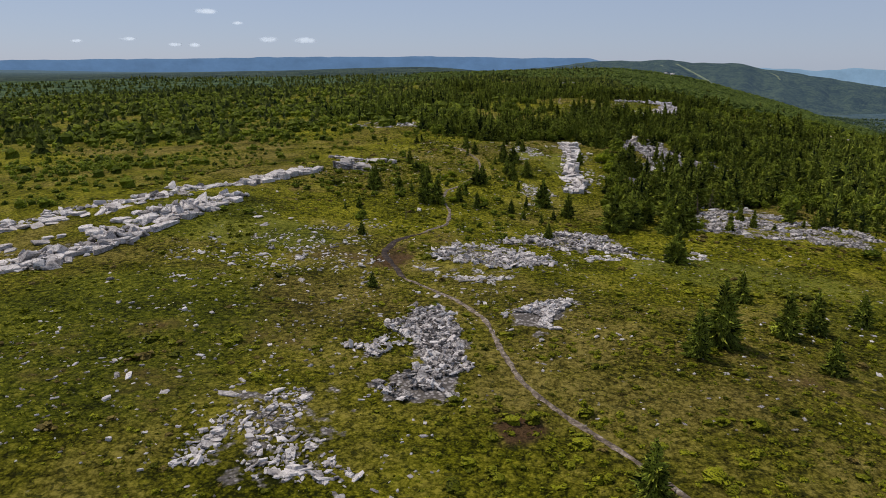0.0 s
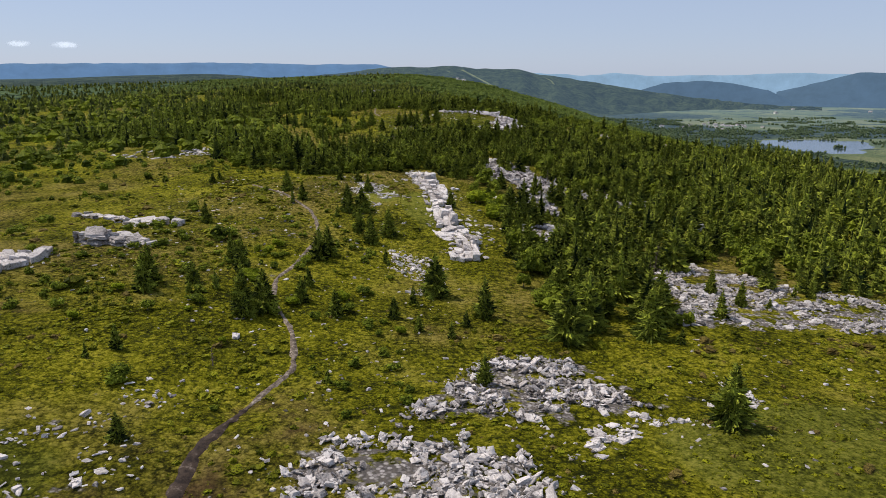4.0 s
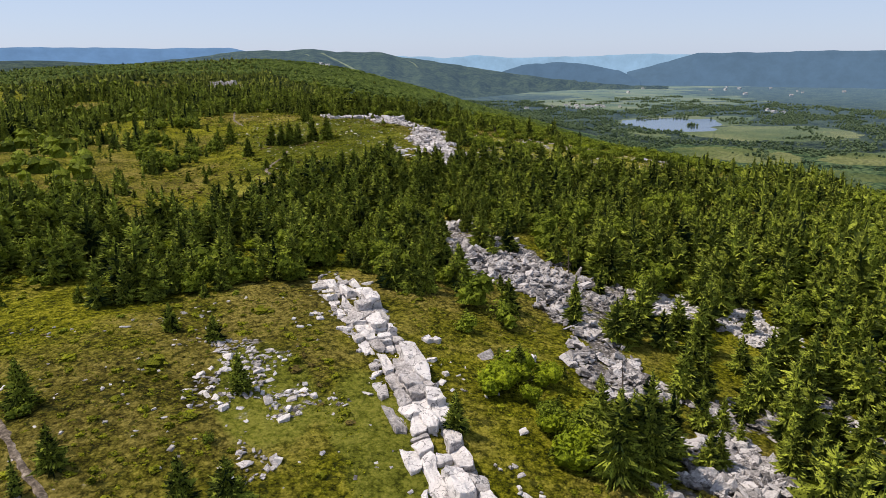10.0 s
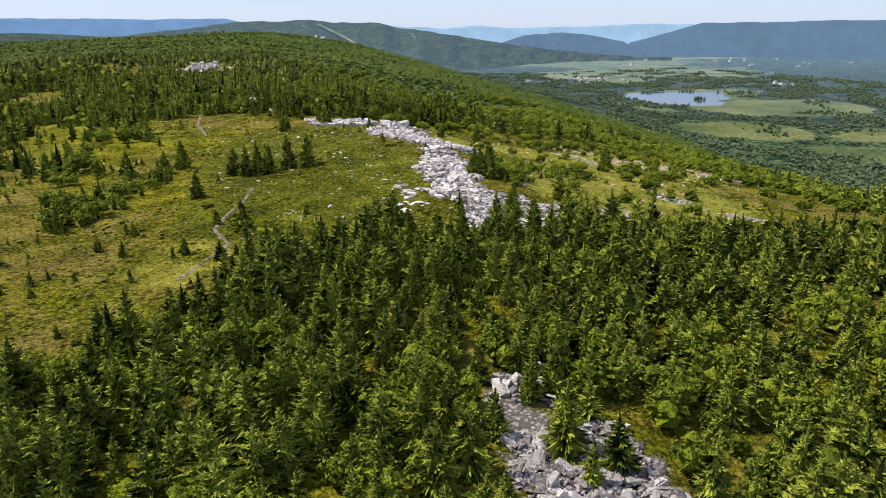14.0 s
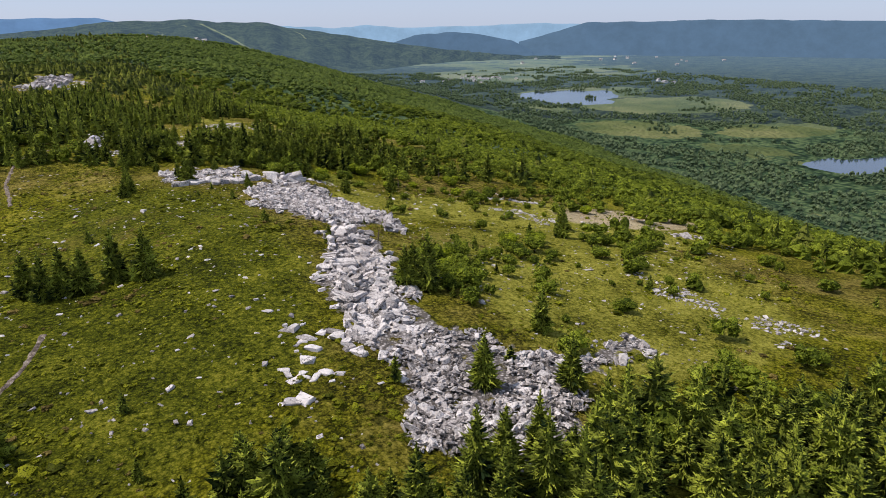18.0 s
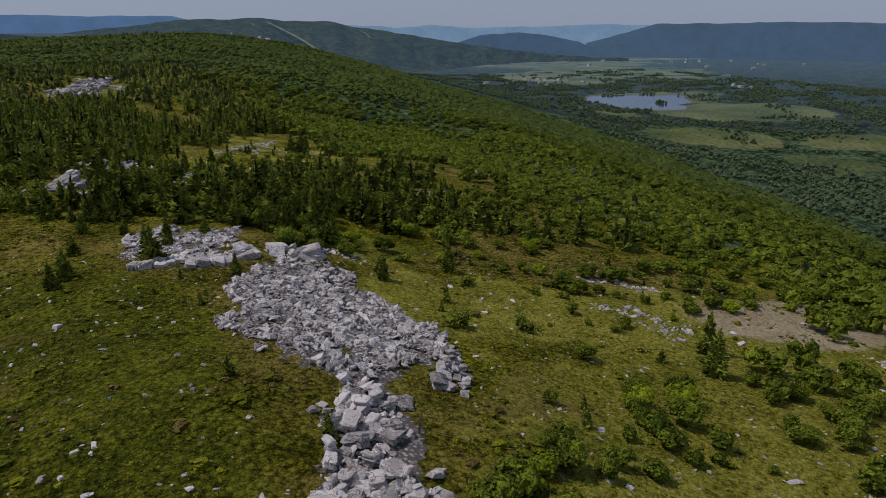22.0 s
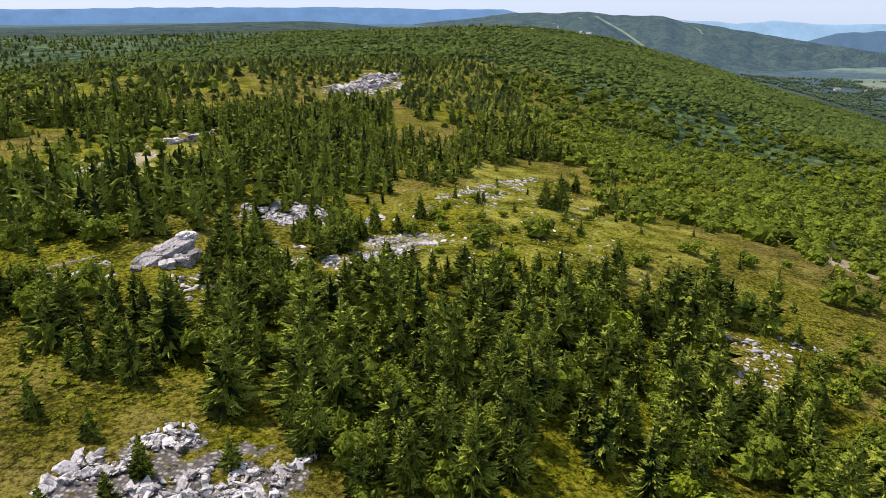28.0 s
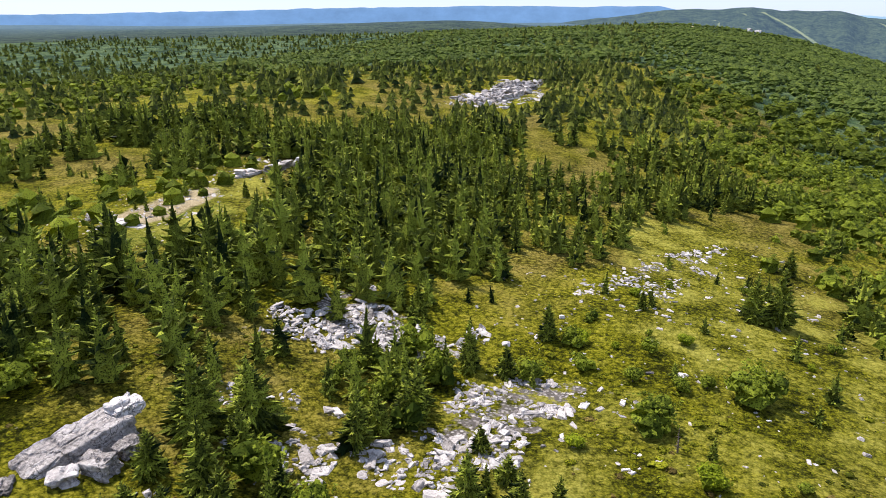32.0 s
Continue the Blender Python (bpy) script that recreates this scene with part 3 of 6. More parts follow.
# ---- rock: where it lies ----
SCREE = {
    "pale_pebble_patch": ([(-11.5, 55.5), (-7.5, 56.5), (-4.8, 48), (-6, 45), (-5, 41), (-9, 39.5), (-11.5, 42), (-9, 45)], 0.25, 1813, ROCK),
    "small_pebble_patch": ([(-2.5, 56), (2.5, 61.5), (2.5, 56), (-1, 51.5)], 0.26, 620, ROCK),
    "boulder_patch": ([(-21, 40), (-13, 42), (-11, 36), (-12, 31), (-16, 30), (-20, 33)], 0.26, 560, ROCK),
    "thin_pebble_patch": ([(-17, 48), (-11, 49), (-11, 46.5), (-16, 46.5)], 0.22, 180, ROCK),
    "moor_stones_west": ([(-13.5, 76), (-11, 81.5), (-5, 81.5), (1.5, 79.5), (-1, 72), (-5, 72.5)], 0.28, 1000, ROCK),
    "moor_stones_east": ([(-6, 85), (2, 93.5), (10, 93.5), (11.5, 86), (5, 83.5)], 0.28, 1150, ROCK),
    "moor_stones_strip": ([(3, 83), (8, 83), (14, 87), (21, 87.5), (20, 84.5), (12, 83.5), (8, 80), (3, 80.5)], 0.27, 301, ROCK),
    "moor_stones_south": ([(-15, 72), (-5, 71.5), (-4, 67), (-12, 68)], 0.25, 301, ROCK),
    "scree_slope": ([(21, 100), (23, 113), (27, 119), (34, 123), (41, 112), (47, 103), (44, 95.5), (33, 99)], 0.32, 2700, ROCK_GREY),
    "forest_scree": ([(17, 129), (22, 133), (31, 129), (30, 137), (41, 142), (42, 150), (38, 160), (35, 167), (29.5, 176), (26.5, 189), (22, 192), (18, 181), (16, 170), (21, 163), (23, 157), (18, 152), (21, 143), (17, 134)], 0.44, 4300, ROCK_GREY),
    "forest_scree_south": ([(24, 114), (31, 122), (37, 128), (32, 131), (27, 124)], 0.31, 322, ROCK_GREY),
    "foot_stones": ([(-5, 127), (-1, 122), (0, 115), (-4, 111), (-4.5, 116)], 0.25, 382, ROCK),
    "cliff_back_stones": ([(-7, 161), (-2, 160), (-2.5, 152), (-1, 148), (-5, 139), (-7, 150)], 0.26, 443, ROCK),
    "summit_scree": ([(39.5, 214), (33, 222), (36, 232), (34, 238), (40, 242), (46, 234), (52, 229), (62, 233), (62, 229), (50, 226), (46, 220)], 0.34, 3000, ROCK),
    "terrace_scree": ([(36.5, 282), (41, 274), (46, 268), (53, 274), (56, 279), (53, 291), (52, 300), (46, 301), (41, 300), (38, 294)], 0.38, 5600, ROCK),
    "upper_scree": ([(28, 307), (27, 315), (32, 321), (38, 319), (42, 317), (41, 310), (36, 306)], 0.34, 1150, ROCK),
    "rim_stones": ([(46, 302), (50, 309), (57, 307), (56, 302), (51, 300)], 0.31, 180, ROCK),
    "meadow_stones": ([(79, 251), (83, 246), (82, 238), (84, 231), (81, 222), (77, 225), (79, 236), (76, 241)], 0.26, 462, ROCK_GREY),
    "brow_stones": ([(104, 270), (108, 264), (114, 260), (117, 263), (110, 267)], 0.31, 120, ROCK_GREY),
    "scrub_stones": ([(84, 299), (90, 297), (95, 294), (91, 291), (84, 295)], 0.25, 301, ROCK_GREY),
    "scrub_stones_low": ([(78, 288), (84, 285), (88, 279), (84, 277), (78, 283)], 0.25, 221, ROCK_GREY),
    "glade_stones": ([(19, 374), (23, 384), (28, 383), (33, 380), (40, 381), (41, 376), (30, 375), (24, 372)], 0.38, 800, ROCK_GREY),
    "glade_stones_south": ([(34, 362), (38, 357), (42, 360), (46, 367), (49, 375), (42, 375), (38, 366)], 0.36, 640, ROCK_GREY),
    "glade_stones_north": ([(47, 394), (56, 393), (60, 408), (68, 424), (62, 422), (54, 410), (50, 402)], 0.3, 480, ROCK_GREY),
    "west_glade_stones": ([(-22, 400), (-12, 396), (-9, 402), (-14, 420), (-10, 440), (-15, 444), (-17, 422), (-23, 410)], 0.34, 341, ROCK),
    "wood_edge_stones": ([(71, 332), (73, 338), (80, 347), (89, 347), (83, 340), (76, 331)], 0.31, 261, ROCK_GREY),
    "far_knoll_rocks": ([(-4, 532), (16, 530), (26, 545), (22, 570), (14, 602), (2, 604), (4, 575), (-2, 556)], 0.75, 600, ROCK_GREY),
    "ledge_slabs": ([(-59, 58), (-49, 62), (-45, 77), (-42, 92), (-46, 93), (-50, 80), (-53, 70), (-61, 66)], 0.72, 420, ROCK),
    "ledge_slabs_upper": ([(-69, 71), (-57, 81), (-51, 97), (-43, 109), (-39, 118), (-44, 119), (-53, 101), (-60, 87), (-70, 78)], 0.6, 420, ROCK),
    "summit_spine": ([(34, 238), (41, 236), (43, 246), (46, 258), (48, 268), (44, 270), (39, 258), (36, 250)], 0.5, 1000, ROCK),
    "cliff_slabs": ([(2.5, 121), (8, 121), (8.5, 140), (8.8, 158), (7, 172), (2, 172), (3.5, 150), (2.8, 135)], 0.36, 330, ROCK),
    "terrace_rim": ([(28, 303), (33, 299), (40, 299), (48, 302), (47, 307), (40, 307), (33, 306)], 0.45, 420, ROCK),
    "west_heath_stones": ([(-57, 200), (-47, 189), (-37, 196), (-35, 211), (-44, 205)], 0.49, 241, ROCK),
}
SCREE["forest_scree_east"] = ([(34, 160), (38, 170), (44, 160), (48, 150), (47, 138), (40, 132), (30, 128), (28, 132), (36, 140), (40, 150)], 0.40, 1500, ROCK_GREY)
SCREE["forest_scree_middle"] = ([(13, 130), (18, 128), (24, 132), (29, 138), (27, 146), (22, 142), (16, 136)], 0.42, 620, ROCK_GREY)
SCREE["moor_stones_far_west"] = ([(-42, 60), (-30, 66), (-17, 64), (-21, 78), (-19, 92), (-29, 86), (-38, 88), (-34, 76)], 0.27, 420, ROCK)
SCREE["glade_slabs_lower"] = ([(20, 362), (27, 358), (36, 352), (42, 352), (36, 360), (28, 366)], 0.42, 400, ROCK_GREY)
SCREE["glade_slabs_edge"] = ([(22, 340), (30, 338), (33, 345), (27, 349), (21, 347)], 0.40, 320, ROCK_GREY)
SCREE["path_slabs"] = ([(10, 345), (14, 343), (17, 346), (15, 349), (11, 349)], 0.36, 90, ROCK_GREY)


def scree_cover(poly, size, count):
    """The share of the outline that its stones would hide."""
    area = abs(sum(ax * by - bx * ay for (ax, ay), (bx, by) in zip(poly, poly[1:] + poly[:1]))) / 2
    return 1.1 * count * size * size / area


ROCK_AREAS = [v[0] for v in SCREE.values()]
SOLID_AREAS = [
    [(1, 121), (9, 121), (9, 172), (1, 173)],
    [(33, 238), (47, 238), (49, 268), (36, 268)],
    [(-60, 60), (-46, 60), (-40, 117), (-52, 134), (-68, 76)],
    [(28, 297), (47, 300), (47, 307), (28, 306)],
    [(13, 347), (23, 347), (23, 361), (15, 361)],
]


# ---- the ground, one sheet out to the horizon ----
def axis(lo, a, b, hi, stepsize, growth):
    mid = np.arange(a, b + 0.01, stepsize)
    def tail(start, end, sign):
        out, v, s = [], start, stepsize
        while (end - v) * sign > 0:
            s = min(s * growth, 110)
            v += s * sign
            out.append(v)
        return out
    return np.array(tail(a, lo, -1)[::-1] + list(mid) + tail(b, hi, 1))


def sheet_faces(nx, ny):
    i, j = np.meshgrid(np.arange(nx - 1), np.arange(ny - 1))
    a = (j * nx + i).ravel()
    return np.stack([a, a + 1, a + nx + 1, a + nx], 1)


def raw_mesh(name, co, faces, mat=None, flat=False):
    """A mesh from arrays: points and faces with one number of corners."""
    me = bpy.data.meshes.new(name)
    co, faces = np.asarray(co, np.float32), np.asarray(faces, np.int32)
    k = faces.shape[1]
    me.vertices.add(len(co))
    me.vertices.foreach_set("co", co.ravel())
    me.loops.add(faces.size)
    me.loops.foreach_set("vertex_index", faces.ravel())
    me.polygons.add(len(faces))
    me.polygons.foreach_set("loop_start", np.arange(0, faces.size, k, dtype=np.int32))
    me.polygons.foreach_set("loop_total", np.full(len(faces), k, np.int32))
    me.polygons.foreach_set("use_smooth", np.full(len(faces), not flat))
    me.update(calc_edges=True)
    me.validate()
    if mat:
        me.materials.append(mat)
    return me


def pond_depth(x, y):
    """How far the valley floor sinks under the two lakes."""
    ang = np.arctan2(y - LAKE[1], x - LAKE[0])
    r = np.hypot((x - LAKE[0]) * 0.79 - (y - LAKE[1]) * 0.61, ((x - LAKE[0]) * 0.61 + (y - LAKE[1]) * 0.79) * 0.72)
    a = 1 - smooth(0.8, 1.15, r / (118 * (1 + 0.16 * np.sin(3 * ang + 1) + 0.08 * np.sin(7 * ang))))
    r2 = np.hypot((x - POND[0]) * 0.45, (y - POND[1]) * 1.0 + (x - POND[0]) * 0.3)
    b = 1 - smooth(0.8, 1.15, r2 / (46 * (1 + 0.2 * np.sin(4 * np.arctan2(y - POND[1], x - POND[0])))))
    return np.maximum(a, b) * 3.0


LAKE, POND = (1228, 1722), (1015, 765)


def ground_height(x, y):
    z = height(x, y) - pond_depth(x, y)
    for line, depth in ((TRAIL_SOUTH, 0.12), (TRAIL_MUD, 0.15), (TRAIL_MID, 0.15), (TRAIL_TOP, 0.15), (TRAIL_NORTH, 0.12)):
        z = z - depth * (1 - smooth(0.5, 2.0, line_distance(line, x, y)))
    return z


def patches(spots, x, y):
    """How much of a ground cover grows at a place, from soft ellipses."""
    out = np.zeros(len(x))
    for (cx, cy), (rx, ry), much in spots:
        out = np.maximum(out, much - much * smooth(0.5, 1.2, np.hypot((x - cx) / rx, (y - cy) / ry)))
    return out


def build_ground():
    xs = axis(-4600, -75, 125, 4700, 1.5, 1.045)
    ys = axis(-900, 20, 425, 4780, 1.5, 1.04)
    gx, gy = [g.ravel() for g in np.meshgrid(xs, ys)]
    zs = ground_height(gx, gy)
    brow = np.interp(gy, BROW_Y, BROW_X)
    turf = np.zeros(len(gx))
    for (cx, cy), (rx, ry) in TURF:
        turf = np.maximum(turf, 1 - smooth(0.5, 1.2, np.hypot((gx - cx) / rx, (gy - cy) / ry)))
    dry = np.zeros(len(gx))
    for (cx, cy), (rx, ry) in BARE:
        dry = np.maximum(dry, 1 - smooth(0.5, 1.2, np.hypot((gx - cx) / rx, (gy - cy) / ry)))
    red = np.zeros(len(gx))
    for (cx, cy), (rx, ry), much in RED:
        red = np.maximum(red, much * (1 - smooth(0.4, 1.2, np.hypot((gx - cx) / rx, (gy - cy) / ry))))
    stony = np.zeros(len(gx))
    for poly, size, count, _m in SCREE.values():
        box = (gx > min(p[0] for p in poly) - 3) & (gx < max(p[0] for p in poly) + 3) & (gy > min(p[1] for p in poly) - 3) & (gy < max(p[1] for p in poly) + 3)
        k = np.where(soft_inside(poly, gx[box], gy[box], 1.0), min(0.80, 0.10 + 0.55 * scree_cover(poly, size, count)) * (1.0 if count > 500 else 0.6) - (0.0 if _m is ROCK else 0.7 * (vnoise(gx[box] + 21, gy[box] + 3, 7.0) < 0.36)), 0.0)
        stony[box] = np.maximum(stony[box], k)
    grass, lush = patches(GRASS, gx, gy), patches(LUSH, gx, gy)
    far = np.maximum(smooth(420, 520, np.hypot(gx - 20, gy - 240)), smooth(10, 60, gx - brow))
    floor = (zs < 30).astype(float)
    wood = np.where(zs < 26, 0.78 + 0.35 * vnoise(gx, gy, 330), 1.6)
    for (cx, cy), (rx, ry), v in VALLEY:
        k = 1 - smooth(0.7, 1.1, np.hypot((gx - cx) / rx, (gy - cy) / ry))
        wood = wood * (1 - k) + v * k
    # painted haze grows with distance from the ridge
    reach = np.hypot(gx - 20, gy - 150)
    haze_glow = 0.62 * smooth(900, 4300, reach) ** 0.9
    quads = sheet_faces(len(xs), len(ys))
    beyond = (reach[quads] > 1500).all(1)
    co = np.stack([gx, gy, zs], 1)
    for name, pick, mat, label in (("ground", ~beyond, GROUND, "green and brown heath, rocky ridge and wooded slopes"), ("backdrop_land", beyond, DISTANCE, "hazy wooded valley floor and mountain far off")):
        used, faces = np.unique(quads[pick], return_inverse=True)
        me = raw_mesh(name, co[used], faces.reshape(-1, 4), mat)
        for key, v in (("turf", turf), ("stony", stony), ("grass", grass), ("lush", lush), ("dry", dry), ("red", red), ("far", far), ("wood", wood), ("haze_glow", haze_glow)):
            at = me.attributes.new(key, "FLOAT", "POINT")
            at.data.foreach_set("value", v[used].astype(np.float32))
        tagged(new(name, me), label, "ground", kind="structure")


TURF = [((-33, 78), (10, 6)), ((22, 78), (14, 8)), ((2, 143), (3, 12)), ((-4, 152), (4, 8)), ((62, 290), (18, 10)), ((58, 310), (9, 6)), ((-8, 400), (10, 12))]
GRASS = [((72, 250), (26, 30), 1.0), ((90, 275), (28, 22), 1.0), ((64, 290), (16, 14), 1.0), ((62, 236), (16, 16), 1.0), ((70, 385), (24, 34), 0.52), ((58, 420), (12, 24), 0.5), ((48, 366), (14, 12), 0.52), ((-10, 412), (12, 26), 0.6), ((0, 226), (10, 10), 0.6)]
LUSH = [((20, 268), (20, 48), 1.0), ((12, 240), (16, 18), 0.9), ((-36, 46), (18, 22), 0.9), ((-44, 84), (12, 14), 0.8), ((34, 60), (16, 24), 0.6)]
RED = [((-30, 44), (14, 15), 0.40), ((24, 46), (16, 9), 0.42), ((-14, 84), (7, 6), 0.4), ((-25, 75), (9, 8), 0.5), ((-24, 50), (9, 7), 0.42), ((14, 52), (10, 5), 0.42), ((-38, 98), (10, 8), 0.42), ((60, 268), (14, 10), 0.42), ((20, 285), (12, 10), 0.42), ((-1, 38), (2.5, 2.5), 0.9), ((-17, 74), (3, 6), 0.8), ((28, 42), (5, 2), 0.7)]
VALLEY = [((1950, 1900), (330, 420), 1.5), ((820, 1400), (160, 400), 1.5), ((1000, 1900), (120, 220), 1.4), ((1310, 1440), (240, 190), 0.05), ((1330, 1790), (260, 150), 0.1), ((970, 1190), (130, 150), 0.12), ((1400, 2450), (190, 330), 0.1), ((1850, 2600), (430, 480), 0.3), ((1190, 1040), (150, 90), 0.1), ((1020, 1550), (45, 150), 0.2), ((960, 920), (60, 110), 0.3), ((1900, 3100), (600, 260), 0.3), ((2700, 3400), (800, 150), 0.25)]
build_ground()


# water lies level in both hollows
def disc(name, cx, cy, r, z, mat, label):
    ang = np.linspace(0, 2 * np.pi, 72, endpoint=False)
    co = [(cx, cy, z)] + [(cx + r * math.cos(a), cy + r * math.sin(a), z) for a in ang]
    tri = [(0, k + 1, (k + 1) % 72 + 1) for k in range(72)]
    ob = new(name, raw_mesh(name, co, tri, mat))
    return tagged(ob, label, "water", kind="structure")


def floor_at(x, y):
    return float(height(x, y)[0])


disc("water", LAKE[0], LAKE[1], 300, floor_at(*LAKE) - 0.9, WATER, "calm pale blue lake among valley meadows")
disc("water", POND[0], POND[1], 160, floor_at(*POND) - 0.9, WATER, "narrow calm pond in the wooded valley")


# ---- plants ----
def spruce_arrays(seed, whorls, arms, teeth, fat=0.30, core=7):
    """A spruce one metre tall, points and triangles: whorls of flat boughs, each a fan with a toothed rim, over a slim inner cone."""
    r = np.random.RandomState(seed)
    co, tri = [], []
    for w in range(whorls):
        u = (w + 0.25) / whorls
        level = 0.04 + 0.94 * u ** 0.95
        reach = fat * ((1 - u) ** 0.92 * (0.82 if w == 0 else 1.0) + 0.035)
        count = max(4, int(round(arms * (1 - 0.42 * u))))
        spin = r.uniform(0, 6.28)
        for a in range(count):
            ang = spin + 6.2832 * (a + r.uniform(-0.35, 0.35)) / count
            long = reach * r.uniform(0.70, 1.18)
            base = level + r.uniform(-0.6, 0.6) / whorls * 0.8 + 0.10 * long
            droop = 0.42 * (1 - u) - 0.30 * u + r.normal(0, 0.14)
            spread = 2.9 / count * r.uniform(0.8, 1.15)
            roll = r.normal(0, 0.22)
            k = len(co)
            co.append((0.10 * long * math.cos(ang), 0.10 * long * math.sin(ang), base))
            rim = 2 * teeth
            for q in range(rim + 1):
                v = 2 * q / rim - 1
                f = (1.0 - 0.42 * v * v) * (1.0 if q % 2 else 0.66) * r.uniform(0.88, 1.1)
                b = ang + v * spread
                fall = droop * f - 0.26 * f * f + 0.16 * abs(v) + roll * v
                co.append((long * f * math.cos(b), long * f * math.sin(b), base - fall * long))
            tri.extend((k, k + 1 + q, k + 2 + q) for q in range(rim))
    # leader, and a slim inner cone of old twigs
    k = len(co)
    for level, wide in ((0.03, 0.42), (0.38, 0.28), (0.70, 0.11)):
        for b in range(core):
            g = fat * wide * r.uniform(0.75, 1.25)
            co.append((g * math.cos(6.2832 * b / core), g * math.sin(6.2832 * b / core), level + r.uniform(-0.02, 0.02)))
    co.append((0, 0, 1.0))
    for b in range(core):
        c = (b + 1) % core
        for row in (0, core):
            tri += [(k + row + b, k + row + c, k + row + core + c), (k + row + b, k + row + core + c, k + row + core + b)]
        tri.append((k + 2 * core + b, k + 2 * core + c, k + 3 * core))
    return np.array(co, float), np.array(tri, int)


def cone_arrays(seed, tiers, sides):
    """A distant spruce: ragged skirts one over another."""
    r = np.random.RandomState(seed)
    co, tri = [], []
    for t in range(tiers):
        z0, z1 = 0.04 + 0.86 * t / tiers * 0.95, 0.04 + 0.86 * (t + 1.7) / tiers * 0.95
        rad = 0.40 * (1 - t / tiers) ** 0.75 + 0.03
        k = len(co)
        co.append((r.uniform(-0.02, 0.02), r.uniform(-0.02, 0.02), min(1.0, z1)))
        turn = r.uniform(0, 6)
        for s in range(sides):
            q = rad * (1.15 if s % 2 else 0.62) * r.uniform(0.75, 1.2)
            a = turn + 6.283 * s / sides
            co.append((q * math.cos(a), q * math.sin(a), z0 + r.uniform(-0.03, 0.03) + (0.0 if s % 2 else 0.05)))
        tri.extend([(k, k + 1 + s, k + 1 + (s + 1) % sides) for s in range(sides)])
    return np.array(co, float), np.array(tri, int)


def dome(r, cx, cy, z0, rx, rz, sides=6):
    """A lumpy closed mound: the shaded mass inside a crown."""
    co, tri = [], []
    rings = ((0.0, 0.80), (0.45, 1.0), (0.85, 0.62)) if sides > 5 else ((0.05, 0.95), (0.62, 0.80))
    for up, wide in rings:
        for b in range(sides):
            g = rx * wide * r.uniform(0.8, 1.2)
            a = 6.2832 * (b + r.uniform(-0.25, 0.25) + up) / sides
            co.append((cx + g * math.cos(a), cy + g * math.sin(a), z0 + rz * up * r.uniform(0.85, 1.15)))
    co.append((cx, cy, z0 + rz))
    for b in range(sides):
        c = (b + 1) % sides
        for row in range(0, (len(rings) - 1) * sides, sides):
            tri += [(row + b, row + c, row + sides + c), (row + b, row + sides + c, row + sides + b)]
        last = (len(rings) - 1) * sides
        tri.append((last + b, last + c, last + sides))
    return co, tri


def crown_arrays(seed, clumps, size, flat=0.75, hollow=0.55, lumps=0, sides=6, rim=1.05):
    """A broad-leaved crown, one metre wide and high: leaf clumps facing outward over uneven lobes, with gaps, on inner masses of leaves."""
    r = np.random.RandomState(seed)
    lobes = [(r.uniform(-0.26, 0.26), r.uniform(-0.26, 0.26), r.uniform(0.35, 0.72) * flat, r.uniform(0.20, 0.34)) for _ in range(6)]
    co, tri = [], []
    if lumps == 1:
        masses = [(r.uniform(-0.04, 0.04), r.uniform(-0.04, 0.04), 0.03, 0.38, 0.82 * flat)]
    else:
        masses = [(lx, ly, max(0.03, lz - lr * 0.8), lr * 0.78, lr * 1.55) for lx, ly, lz, lr in lobes[:lumps]]
    for m in masses:
        c, t = dome(r, *m, sides)
        tri.extend([tuple(v + len(co) for v in q) for q in t])
        co.extend(c)
    for c in range(clumps):
        lx, ly, lz, lr = lobes[r.randint(6)]
        d = r.normal(size=3)
        d[2] = abs(d[2]) * 0.9 - 0.15
        d /= np.linalg.norm(d)
        if lumps == 1:
            p = np.array([0, 0, 0.40 * flat]) + d * np.array([0.45, 0.45, 0.52 * flat]) * r.uniform(0.85, 1.12)
        else:
            p = np.array([lx, ly, lz]) + d * lr * r.uniform(hollow, rim)
        p[2] = max(p[2], 0.04)
        d = d + r.normal(size=3) * 0.45 + np.array([0, 0, 0.35])
        d /= np.linalg.norm(d)
        a = np.cross(d, r.normal(size=3))
        a /= np.linalg.norm(a)
        b = np.cross(d, a)
        s = size * r.uniform(0.6, 1.3)
        k = len(co)
        co.extend([p - a * s, p + b * s * 0.7 - d * s * 0.25, p + a * s, p - b * s * 0.7 - d * s * 0.25])
        tri.extend([(k, k + 1, k + 2), (k, k + 2, k + 3)])
    return np.array(co, float), np.array(tri, int)


def scatter_mesh(name, kinds, places, mat):
    """One mesh of many copies. places: x, y, z, width, height, kind."""
    r = np.random.RandomState(len(places))
    cos, tris, base = [], [], 0
    places = np.asarray(places, float)
    for k, (co, tri) in enumerate(kinds):
        p = places[places[:, 5].astype(int) == k]
        if not len(p):
            continue
        turn = r.uniform(0, 6.283, len(p))
        c, s = np.cos(turn)[:, None], np.sin(turn)[:, None]
        lean = r.normal(0, 0.035, (len(p), 2))
        zz = co[None, :, 2] * p[:, 4:5]
        x = (co[None, :, 0] * c - co[None, :, 1] * s) * p[:, 3:4] + lean[:, 0:1] * zz + p[:, 0:1]
        y = (co[None, :, 0] * s + co[None, :, 1] * c) * p[:, 3:4] + lean[:, 1:2] * zz + p[:, 1:2]
        cos.append(np.stack([x, y, zz + p[:, 2:3]], 2).reshape(-1, 3))
        tris.append((tri[None] + (np.arange(len(p)) * len(co))[:, None, None] + base).reshape(-1, 3))
        base += len(p) * len(co)
    return raw_mesh(name, np.concatenate(cos), np.concatenate(tris), mat, flat=True)


